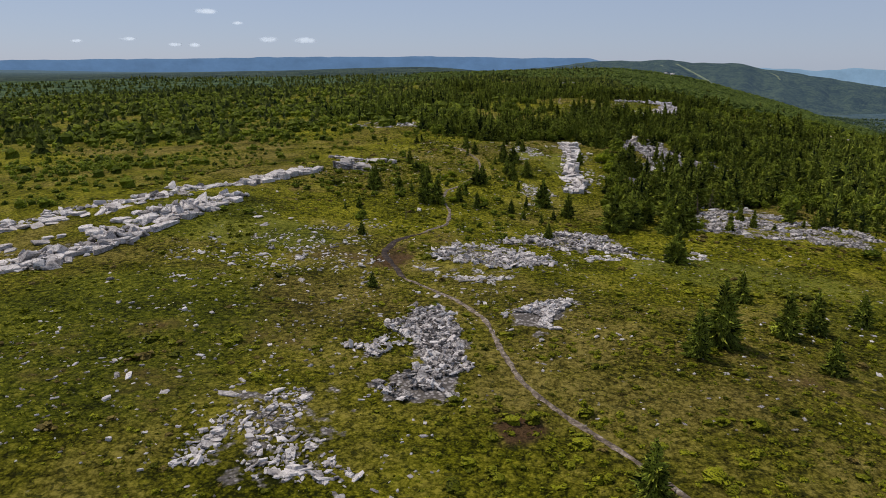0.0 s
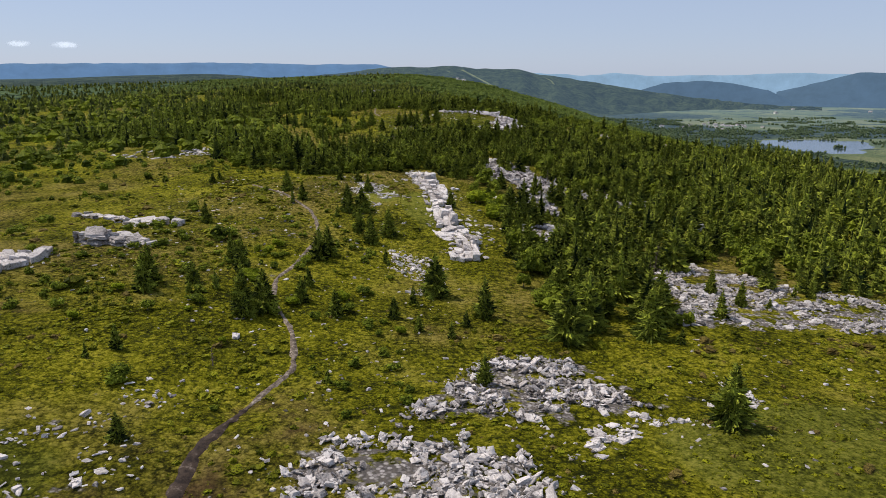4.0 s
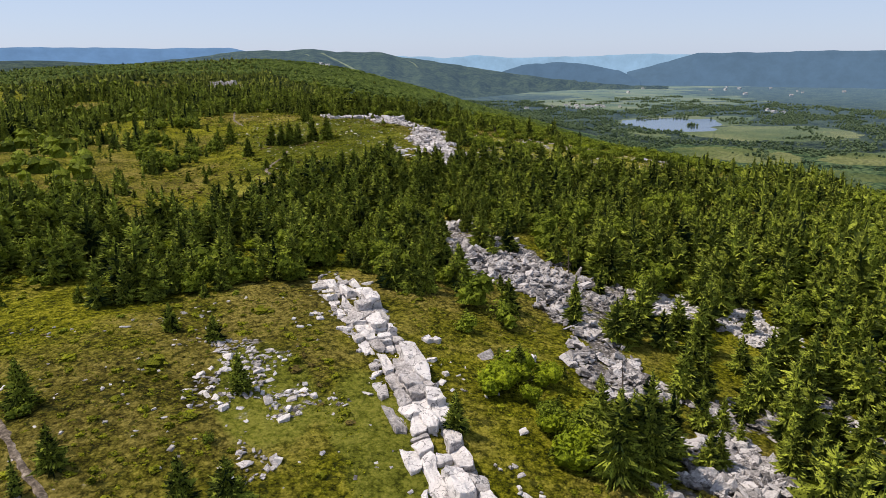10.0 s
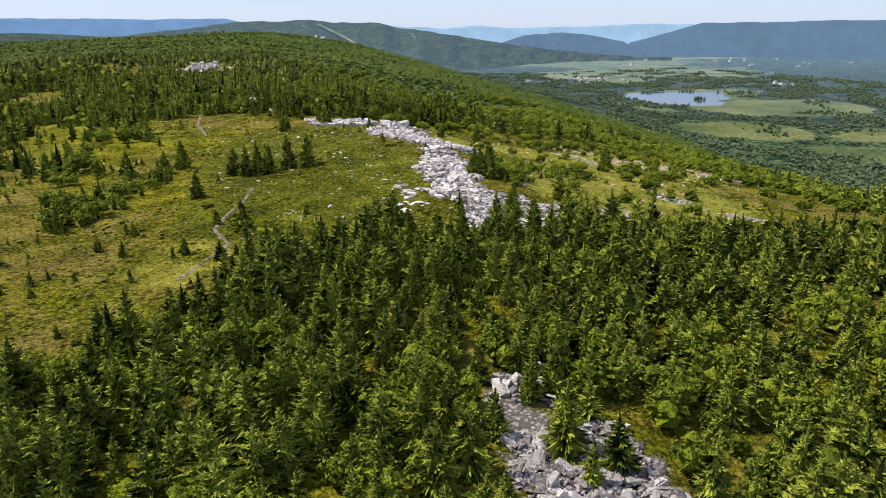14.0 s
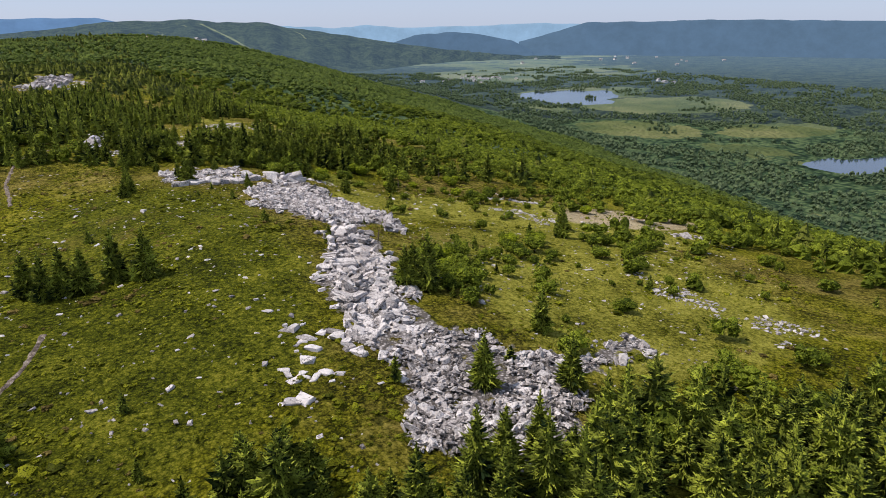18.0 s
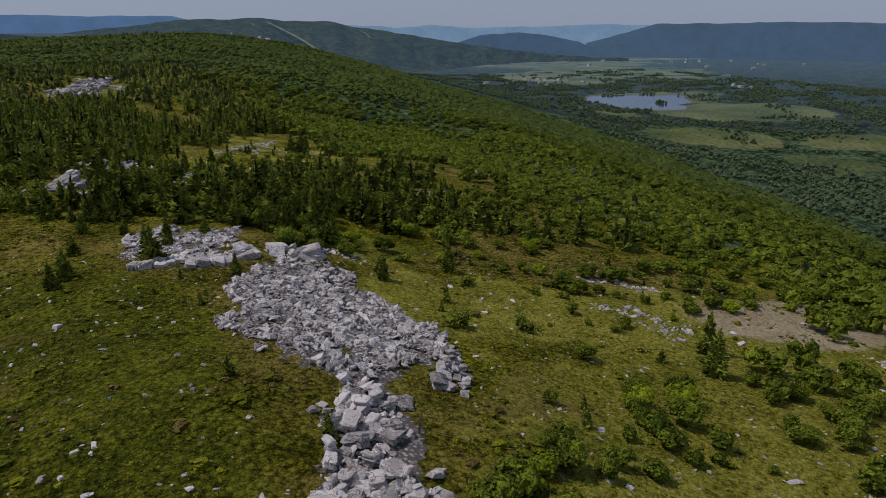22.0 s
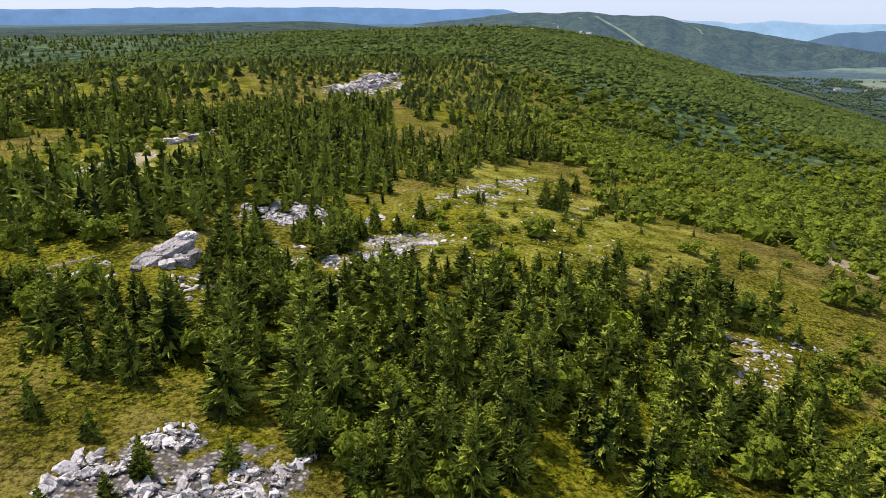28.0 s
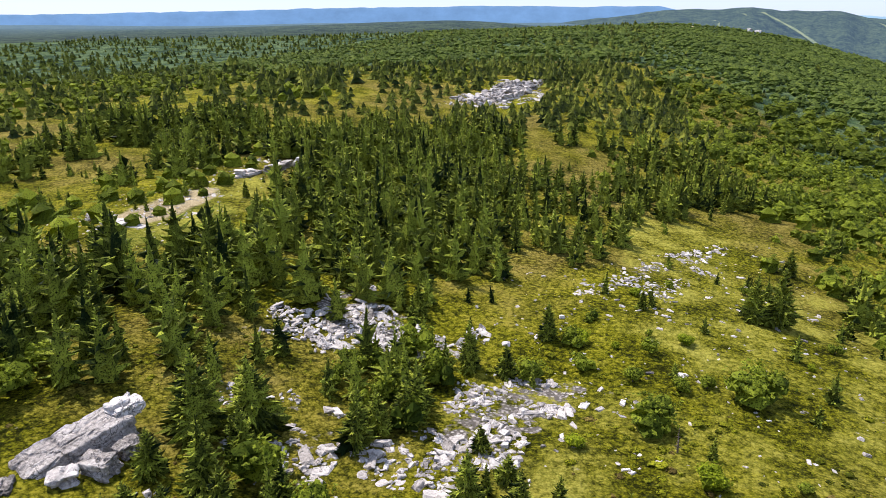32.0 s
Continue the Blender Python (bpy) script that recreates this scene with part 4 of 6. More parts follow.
def part(name, bm, mat, parent, label="", flat=True):
    """Link a bmesh or a mesh as one object under its thing."""
    if isinstance(bm, bmesh.types.BMesh):
        me = bpy.data.meshes.new(name)
        bm.to_mesh(me)
        bm.free()
        me.materials.append(mat)
    else:
        me = bm
    ob = new(name, me)
    ob.parent = parent
    if label:
        ob["label"] = label
    return ob


def trunk_mesh(top, radius, limbs=0, seed=1, name="trunk"):
    r = random.Random(seed)
    bm = bmesh.new()
    bmesh.ops.create_cone(bm, segments=7, radius1=radius, radius2=radius * 0.15, depth=top, cap_ends=True, matrix=Matrix.Translation((0, 0, top / 2 - 0.02)))
    for _ in range(limbs):
        a, z = r.uniform(0, 6.28), top * r.uniform(0.15, 0.6)
        m = pose(0, 0, z, 0, r.uniform(25, 55), math.degrees(a)) @ Matrix.Translation((0, 0, top * 0.28))
        bmesh.ops.create_cone(bm, segments=5, radius1=radius * 0.5, radius2=radius * 0.1, depth=top * 0.55, cap_ends=True, matrix=m)
    me = bpy.data.meshes.new(name)
    bm.to_mesh(me)
    bm.free()
    me.materials.append(BARK)
    return me


def make_tree(name, crown_me, trunk_me, label, category, group):
    ob = new(name)
    part("trunk", trunk_me, None, ob)
    part("crown", crown_me, None, ob)
    return tagged(ob, label, category, group)


FULL = [spruce_arrays(20 + k, 19, 10, 3, f) for k, f in enumerate((0.36, 0.31, 0.40, 0.28))]
SLIM = [spruce_arrays(30 + k, 15, 7, 2, f) for k, f in enumerate((0.24, 0.19))]
NEAR = [spruce_arrays(45 + k, 14, 9, 3, f, 5) for k, f in enumerate((0.37, 0.32, 0.41, 0.29))]
MIDDLE = [spruce_arrays(40 + k, 9, 6, 1, f, 5) for k, f in enumerate((0.38, 0.33, 0.42, 0.30))]
CONES = [cone_arrays(50 + k, 3, 7) for k in range(4)]

spruce_group = "spruces standing in the open"
spruce_kinds = []
_trunk = trunk_mesh(0.9, 0.022)
for _k, (_co, _tri) in enumerate(FULL + SLIM):
    _me = raw_mesh("crown", _co, _tri, SPRUCE, flat=True)
    _text = "dark green spruce, dense and cone-shaped, standing in low heath" if _k < 4 else "thin young spruce with sparse dark green branches"
    spruce_kinds.append(make_tree("spruce", _me, _trunk, _text, "tree", spruce_group))


def plant(kinds, k, x, y, tall, wide, turn, sink=0.05):
    z = float(ground_height(np.array([x]), np.array([y]))[0]) - sink
    m = pose(x, y, z, 0, 0, turn) @ Matrix.Diagonal((wide, wide, tall, 1))
    ob = copy_thing(kinds[k], Matrix.Identity(4))
    ob.matrix_basis = m
    return ob



# single spruces: x, y and height, stretch by stretch
SPRUCES = {
    "south_heath": [(6.2, 32.9, 3.4), (11.9, 50.9, 4.3), (21.8, 51.2, 3.0), (14.3, 54.1, 5.6), (20.4, 57.6, 4.1), (23.4, 59.8, 4.0), (-16.4, 62.9, 1.7), (28.8, 63.6, 3.1), (19.1, 66.9, 3.1), (15.5, 81.5, 4.3), (-22.6, 81.9, 1.8), (0.6, 89.2, 2.4)],
    "cliff_south": [(-26.2, 94.2, 2.1), (9.6, 97.5, 5.4), (17.2, 97.5, 4.7), (-3.2, 99.7, 1.5), (1.3, 100.8, 1.6), (-18.1, 101.8, 4.9), (-10.2, 102.5, 2.6), (-5.0, 102.8, 2.1), (3.4, 102.9, 3.9), (14.7, 103.1, 5.6), (-16.5, 103.1, 4.0), (30.6, 105.5, 2.8), (-13.4, 105.8, 2.5), (-2.9, 106.5, 2.1), (-27.7, 107.7, 3.8), (40.3, 107.9, 2.6), (-21.4, 108.2, 2.2), (-0.4, 109.3, 4.5), (-12.9, 109.9, 2.0), (-27.8, 109.9, 4.0), (-23.8, 109.9, 2.3), (29.8, 110.0, 2.9)],
    "cliff_east": [(-19.7, 113.6, 3.8), (-21.2, 117.0, 3.2), (-4.7, 119.2, 1.8), (-12.1, 119.3, 3.6), (-11.2, 120.7, 3.5), (-6.1, 126.1, 3.9), (-3.7, 129.1, 3.6), (-7.4, 130.2, 3.6), (13.5, 131.0, 4.6), (12.5, 132.4, 4.3), (-27.1, 135.4, 2.9), (26.2, 137.5, 3.4), (14.4, 138.7, 5.6), (16.3, 138.7, 6.6), (22.0, 139.0, 2.8), (-8.7, 139.2, 4.0), (-6.7, 139.3, 3.5)],
    "cliff_top": [(14.7, 141.1, 5.0), (28.5, 144.0, 3.7), (-16.5, 144.0, 2.3), (6.6, 144.2, 2.9), (-15.2, 145.8, 2.6), (26.2, 147.8, 4.7), (13.5, 149.9, 3.0), (-5.4, 151.4, 2.9), (-17.9, 153.1, 3.2), (-6.7, 160.2, 2.2), (18.5, 162.6, 3.2), (-9.8, 163.3, 2.3)],
    "summit": [(41.2, 216.3, 2.5), (59.5, 219.6, 3.1), (47.6, 224.5, 5.0), (41.0, 227.0, 4.6), (16.0, 227.3, 1.8), (51.9, 234.5, 4.7), (7.8, 234.8, 3.8), (4.8, 238.4, 2.1), (45.7, 245.8, 6.5), (43.6, 246.8, 4.6), (45.3, 248.4, 4.4), (2.7, 252.2, 3.9)],
    "crest": [(40.8, 262.2, 2.4), (20.4, 262.6, 5.6), (10.6, 263.2, 5.2), (12.4, 263.7, 5.6), (14.2, 263.8, 4.8), (17.4, 264.2, 6.1), (8.8, 266.2, 5.0), (81.5, 269.6, 5.3), (-8.1, 274.6, 4.6), (85.4, 274.8, 5.0), (-2.2, 275.6, 4.1), (0.7, 278.1, 5.1), (56.0, 297.0, 3.5), (39.4, 297.5, 2.6), (56.2, 299.1, 2.4), (21.2, 301.1, 3.1), (66.6, 302.2, 4.3), (22.3, 303.7, 3.4)],
    "terrace": [(31.1, 305.0, 4.4), (68.0, 306.0, 3.6), (30.5, 310.1, 3.2), (53.4, 310.9, 4.0), (33.0, 311.7, 3.0), (22.5, 312.2, 2.6), (33.1, 315.3, 3.1), (45.9, 315.3, 3.8), (28.0, 319.0, 2.3), (22.9, 321.1, 3.1), (67.2, 321.4, 4.7), (74.9, 327.8, 5.6), (77.8, 328.2, 5.1), (75.3, 332.1, 4.8), (81.4, 334.6, 4.6)],
    "north": [(59.5, 353.5, 4.2), (69.2, 358.5, 5.0), (41.9, 362.7, 2.1), (36.4, 365.6, 4.0), (44.1, 373.3, 2.0), (41.8, 374.2, 3.0), (38.6, 374.4, 4.6), (0.9, 379.8, 2.7), (44.5, 381.9, 3.9), (31.6, 383.2, 3.5), (3.0, 389.3, 1.8), (53.2, 391.8, 2.2), (64.3, 393.8, 5.3), (66.8, 394.1, 6.4), (4.8, 394.2, 2.6), (73.9, 395.5, 2.1), (-0.9, 399.2, 2.0), (2.6, 406.1, 2.1), (1.2, 414.0, 2.7), (-5.3, 415.7, 2.8), (72.8, 417.0, 3.9), (-16.0, 419.3, 3.0)],
}


_r = random.Random(5)
for _zone in SPRUCES.values():
    for _x, _y, _h in _zone:
        _k = _r.choice([0, 0, 1, 1, 2, 3]) if _h > 2.6 else _r.choice([0, 1, 2, 3, 4, 5])
        _ob = plant(spruce_kinds, _k, _x, _y, _h * 1.05, _h * _r.uniform(0.95, 1.2), _r.uniform(0, 360))
        if _h > 4.6:
            _ob["label"] = "tall dark green spruce with full drooping branches"
        elif _h < 2.4:
            _ob["label"] = "small young dark green spruce growing out of heath"


def drop_patterns():
    for ob in list(spruce_kinds):
        for o in (*ob.children_recursive, ob):
            bpy.data.objects.remove(o)


def sites(x0, x1, y0, y1, gap, seed):
    """Jittered places on a grid."""
    r = np.random.RandomState(seed)
    gx, gy = np.meshgrid(np.arange(x0, x1, gap), np.arange(y0, y1, gap))
    x = gx.ravel() + r.uniform(-0.55, 0.55, gx.size) * gap
    y = gy.ravel() + r.uniform(-0.55, 0.55, gx.size) * gap
    return x, y, r


def in_poly_plain(poly, n, r):
    xs, ys = [p[0] for p in poly], [p[1] for p in poly]
    out = []
    while len(out) < n:
        x, y = r.uniform(min(xs), max(xs)), r.uniform(min(ys), max(ys))
        if inside(poly, np.array([x]), np.array([y]))[0] and keep_off(np.array([x]), np.array([y]))[0]:
            out.append((x, y))
    return out


def on_rock(x, y):
    k = np.zeros(x.shape, bool)
    for poly in ROCK_AREAS:
        k |= inside(poly, x, y)
    return k


def keep_off(x, y, room=0.9):
    d = np.full(x.shape, 1e9)
    for line in (TRAIL_SOUTH, TRAIL_MUD, TRAIL_MID, TRAIL_TOP, TRAIL_NORTH):
        d = np.minimum(d, line_distance(line, x, y))
    k = d > room
    for poly in SOLID_AREAS:
        k &= ~inside(poly, x, y)
    return k


# woods along the walk
_x, _y, _rng2 = sites(-75, 130, 90, 480, 2.15, 11)
_p = spruce_cover(_x, _y)
_p = np.where(on_rock(_x, _y), _p * np.where((_y < 195) & (vnoise(_x + 21, _y + 3, 7.0) < 0.34), 0.7, 0.14) + 0.03, _p)
_ok = (_rng2.rand(len(_x)) < _p * 0.95) & keep_off(_x, _y)
_x, _y = _x[_ok], _y[_ok]
_h = (3.6 + 3.8 * vnoise(_x, _y, 21)) * _rng2.uniform(0.5, 1.2, len(_x)) * np.where(spruce_cover(_x, _y) > 0.3, 1.0, 0.4) * np.where(_y > 305, 1.14, np.where(_y > 165, 0.92, 0.88))
_places = np.stack([_x, _y, ground_height(_x, _y) - 0.1, _h * _rng2.uniform(0.85, 1.15, len(_x)), _h, _rng2.randint(0, 4, len(_x))], 1)
# those nearest to the line walked are trees of their own
_walk = [(-5, 20), (-10, 62), (-6, 110), (11, 172), (28, 214), (42, 246), (52, 282), (53, 300), (49, 323)]
_away = line_distance(_walk, _places[:, 0], _places[:, 1]) + np.where(_h > 3.2, 0, 60)
_single = np.zeros(len(_places), bool)
_single[np.argsort(_away)[:170]] = True
for _q in _places[_single]:
    _ob = plant(spruce_kinds, int(_q[5]), float(_q[0]), float(_q[1]), float(_q[4]), float(_q[3]), _r.uniform(0, 360))
    _ob["label"] = "dark green spruce crowded in the wood"
    _ob["group"] = "spruces of the wood"
_places = _places[~_single]
drop_patterns()
_near = line_distance(_walk, _places[:, 0], _places[:, 1]) < 46
woods = new("spruce_wood", scatter_mesh("spruce_wood", MIDDLE, _places[~_near], SPRUCE))
tagged(new("spruce_wood", scatter_mesh("spruce_wood", NEAR, _places[_near], SPRUCE)), "crowded dark green spruces with lighter branch tips", "spruce wood", kind="stuff")
tagged(woods, "dense dark green spruce wood covering the ridge", "spruce wood", kind="stuff")

# woods further off
_parts = []
for _x0, _x1, _y0, _y1, _gap, _seed in ((-420, 160, 60, 760, 4.7, 12), (-900, 420, 700, 1500, 10.0, 13)):
    _x, _y, _rng2 = sites(_x0, _x1, _y0, _y1, _gap, _seed)
    _ok = ~((_x > -75) & (_x < 130) & (_y > 90) & (_y < 480)) & ~((_y > 700) & (_gap < 6)) & ~((_y < 90) & (_x > -110))
    _p = spruce_cover(_x, _y) * np.where(on_rock(_x, _y), 0.2, 1.0) * (1 - 0.75 * smooth(620, 800, _y) * smooth(-350, -150, _x))
    _ok &= _rng2.rand(len(_x)) < _p * 1.1
    _x, _y = _x[_ok], _y[_ok]
    _h = (2.8 + 3.0 * vnoise(_x, _y, 60)) * _rng2.uniform(0.6, 1.25, len(_x)) * (1 if _gap < 6 else 1.35)
    _parts.append(np.stack([_x, _y, height(_x, _y) - 0.3, _h * 1.1, _h, _rng2.randint(0, 4, len(_x))], 1))
_places = np.concatenate(_parts)
tagged(new("far_spruce_wood", scatter_mesh("far_spruce_wood", CONES, _places, SPRUCE_DULL)), "distant dark green spruce wood over the plateau", "spruce wood", kind="stuff")

# broad-leaved scrub of the eastern slope
SCRUB = [crown_arrays(60 + k, 130, 0.052, 0.9, 0.80, 5, 5, 1.18) for k in range(4)]
SCRUB_FAR = [crown_arrays(70 + k, 14, 0.12, 0.9, lumps=1, sides=5) for k in range(4)]
CANOPY = [crown_arrays(90 + k, 3, 0.18, 0.95, lumps=1, sides=5) for k in range(4)]
ROUND = [crown_arrays(95 + k, 0, 0.2, 1.0, lumps=1, sides=5) for k in range(4)]
_x, _y, _rng2 = sites(40, 215, 60, 560, 3.0, 21)
_ok = (_rng2.rand(len(_x)) < leaf_cover(_x, _y) * 0.9) & keep_off(_x, _y) & ~on_rock(_x, _y)
_x, _y = _x[_ok], _y[_ok]
_h = (1.5 + 2.2 * vnoise(_x, _y, 18)) * _rng2.uniform(0.6, 1.3, len(_x))
_places = np.stack([_x, _y, ground_height(_x, _y) - 0.15, _h * _rng2.uniform(1.1, 1.6, len(_x)), _h, _rng2.randint(0, 4, len(_x))], 1)
_close = line_distance(_walk, _x, _y) < 72
tagged(new("broadleaf_scrub", scatter_mesh("broadleaf_scrub", SCRUB, _places[_close], LEAF)), "thick light green broad-leaved scrub on the slope", "shrubs", kind="stuff")
tagged(new("slope_scrub", scatter_mesh("slope_scrub", SCRUB_FAR, _places[~_close], LEAF)), "light green scrub closing over the lower slope", "shrubs", kind="stuff")
_x, _y, _rng2 = sites(-260, 700, -60, 1460, 7.0, 22)
_ok = (_rng2.rand(len(_x)) < np.maximum(leaf_cover(_x, _y), 0.7 * smooth(600, 760, _y))) & ((_x > 60) | (_y > 600)) & (np.hypot((_x - 112) / 50, (_y - 1400) / 18) > 1) & ~((_x < 215) & (_y > 60) & (_y < 560)) & (height(_x, _y) > 24)
_x, _y = _x[_ok], _y[_ok]
_h = (2.8 + 2.6 * vnoise(_x, _y, 40)) * _rng2.uniform(0.7, 1.3, len(_x)) * (1 + 0.6 * smooth(200, 420, _x))
_places = np.stack([_x, _y, height(_x, _y) - 0.5, _h * 1.6, _h, _rng2.randint(0, 4, len(_x))], 1)
_close = (_x < 330) & (_y < 640)
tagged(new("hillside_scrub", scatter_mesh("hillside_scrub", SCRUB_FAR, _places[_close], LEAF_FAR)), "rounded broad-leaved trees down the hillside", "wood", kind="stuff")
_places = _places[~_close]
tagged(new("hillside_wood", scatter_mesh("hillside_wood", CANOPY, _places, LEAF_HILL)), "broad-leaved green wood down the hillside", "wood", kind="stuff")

# light leafy trees mixed into the spruce wood
_x, _y, _rng2 = sites(-60, 100, 100, 440, 3.4, 25)
_ok = (_rng2.rand(len(_x)) < np.where((_y > 155) & (_y < 212), 1.1, 0.8) * smooth(0.30, 0.62, vnoise(_x + 70, _y + 20, 13)) * smooth(0.15, 0.4, spruce_cover(_x, _y))) & keep_off(_x, _y) & ~on_rock(_x, _y) & (line_distance(_walk, _x, _y) < 70)
_x, _y = _x[_ok], _y[_ok]
_h = _rng2.uniform(1.8, 4.2, len(_x))
_places = np.stack([_x, _y, ground_height(_x, _y) - 0.1, _h * _rng2.uniform(0.9, 1.3, len(_x)), _h, _rng2.randint(0, 4, len(_x))], 1)
tagged(new("broadleaf_undergrowth", scatter_mesh("broadleaf_undergrowth", SCRUB, _places, LEAF)), "light green leafy young trees between the spruces", "shrubs", kind="stuff")

# low heath: dwarf shrubs over the open ground
HEATHS = [crown_arrays(80 + k, 4, 0.22, 0.8, 0.3) for k in range(4)]
MOUNDS = [crown_arrays(85 + k, 5, 0.20, 0.9, lumps=1, sides=5) for k in range(4)]
_x, _y, _rng2 = sites(-64, 114, 22, 445, 0.95, 31)
_clump = smooth(0.30, 0.65, vnoise(_x + 13, _y + 5, 5.5)) * 0.70 + 0.28
_ok = (_rng2.rand(len(_x)) < _clump * 0.9 * (1 - 0.75 * patches(GRASS, _x, _y))) & keep_off(_x, _y, 0.7) & (spruce_cover(_x, _y) < 0.5) & ~on_rock(_x, _y) & (line_distance(_walk, _x, _y) < 58)
_x, _y = _x[_ok], _y[_ok]
_h = np.exp(_rng2.normal(-1.45, 0.40, len(_x))) * (0.6 + 0.8 * vnoise(_x, _y, 9))
_places = np.stack([_x, _y, ground_height(_x, _y) - 0.06, _h * _rng2.uniform(1.6, 3.2, len(_x)), _h, _rng2.randint(0, 4, len(_x))], 1)
_brown = _rng2.rand(len(_x)) < 0.22 * smooth(0.45, 0.7, vnoise(_x, _y + 60, 14)) + 0.02
tagged(new("heath_shrubs", scatter_mesh("heath_shrubs", MOUNDS, _places[~_brown], HEATH)), "low green heath shrubs covering open ground", "heath", kind="stuff")
tagged(new("dry_heath", scatter_mesh("dry_heath", MOUNDS, _places[_brown], HEATH_BROWN)), "low brownish dry heath twigs among green shrubs", "heath", kind="stuff")

# finer tufts beside the line of the walk
_x, _y, _rng2 = sites(-45, 85, 24, 385, 0.6, 33)
_near = line_distance(_walk, _x, _y) < 29
_x, _y = _x[_near], _y[_near]
_ok = (_rng2.rand(len(_x)) < 0.30 + 0.45 * smooth(0.35, 0.65, vnoise(_x + 3, _y + 8, 3.2))) & keep_off(_x, _y, 0.6) & ~on_rock(_x, _y) & (spruce_cover(_x, _y) < 0.5)
_x, _y = _x[_ok], _y[_ok]
_h = _rng2.uniform(0.10, 0.26, len(_x)) * (0.7 + 0.7 * vnoise(_x, _y, 7))
_places = np.stack([_x, _y, ground_height(_x, _y) - 0.04, _h * _rng2.uniform(1.3, 2.4, len(_x)), _h, _rng2.randint(0, 4, len(_x))], 1)
tagged(new("heath_tufts", scatter_mesh("heath_tufts", HEATHS, _places, HEATH)), "short green heath tufts close over the ground", "heath", kind="stuff")

# bushes and small leafy trees on the western heath
_x, _y, _rng2 = sites(-170, -20, 60, 330, 3.2, 41)
_p = 0.75 * smooth(0.36, 0.62, vnoise(_x + 9, _y, 26)) * (1 - smooth(-80, -35, _x)) + 0.04
_ok = (_rng2.rand(len(_x)) < _p) & keep_off(_x, _y) & ~on_rock(_x, _y)
_x, _y = _x[_ok], _y[_ok]
_h = _rng2.uniform(0.8, 2.6, len(_x))
_places = np.stack([_x, _y, height(_x, _y) - 0.1, _h * _rng2.uniform(1.1, 1.6, len(_x)), _h, _rng2.randint(0, 4, len(_x))], 1)
_close = line_distance(_walk, _x, _y) < 55
tagged(new("heath_bushes", scatter_mesh("heath_bushes", SCRUB, _places[_close], LEAF)), "scattered light green bushes on the western heath", "shrubs", kind="stuff")
tagged(new("heath_bushes", scatter_mesh("heath_bushes", SCRUB_FAR, _places[~_close], LEAF)), "scattered light green bushes on the western heath", "shrubs", kind="stuff")

_x, _y, _rng2 = sites(-120, -4, 85, 210, 2.2, 43)
_ok = (_rng2.rand(len(_x)) < 0.5 * smooth(0.35, 0.7, vnoise(_x + 31, _y, 12)) + 0.05) & keep_off(_x, _y) & ~on_rock(_x, _y)
_x, _y = _x[_ok], _y[_ok]
_h = _rng2.uniform(0.35, 1.15, len(_x))
_places = np.stack([_x, _y, ground_height(_x, _y) - 0.08, _h * _rng2.uniform(1.2, 1.9, len(_x)), _h, _rng2.randint(0, 4, len(_x))], 1)
_close = line_distance(_walk, _x, _y) < 55
tagged(new("low_bushes", scatter_mesh("low_bushes", SCRUB, _places[_close], LEAF)), "low light green bushes dotted over the heath", "shrubs", kind="stuff")
tagged(new("low_bushes", scatter_mesh("low_bushes", SCRUB_FAR, _places[~_close], LEAF)), "low light green bushes dotted over the heath", "shrubs", kind="stuff")

_x, _y, _rng2 = sites(-460, -10, 150, 640, 5.5, 42)
_ok = (_rng2.rand(len(_x)) < 0.8 * smooth(0.30, 0.55, vnoise(_x + 9, _y, 40))) & (line_distance(_walk, _x, _y) > 60)
_x, _y = _x[_ok], _y[_ok]
_h = _rng2.uniform(1.8, 4.2, len(_x))
_places = np.stack([_x, _y, height(_x, _y) - 0.2, _h * 1.4, _h, _rng2.randint(0, 4, len(_x))], 1)
tagged(new("plateau_broadleaf_wood", scatter_mesh("plateau_broadleaf_wood", CANOPY, _places, LEAF)), "light green broad-leaved trees among the plateau spruces", "wood", kind="stuff")

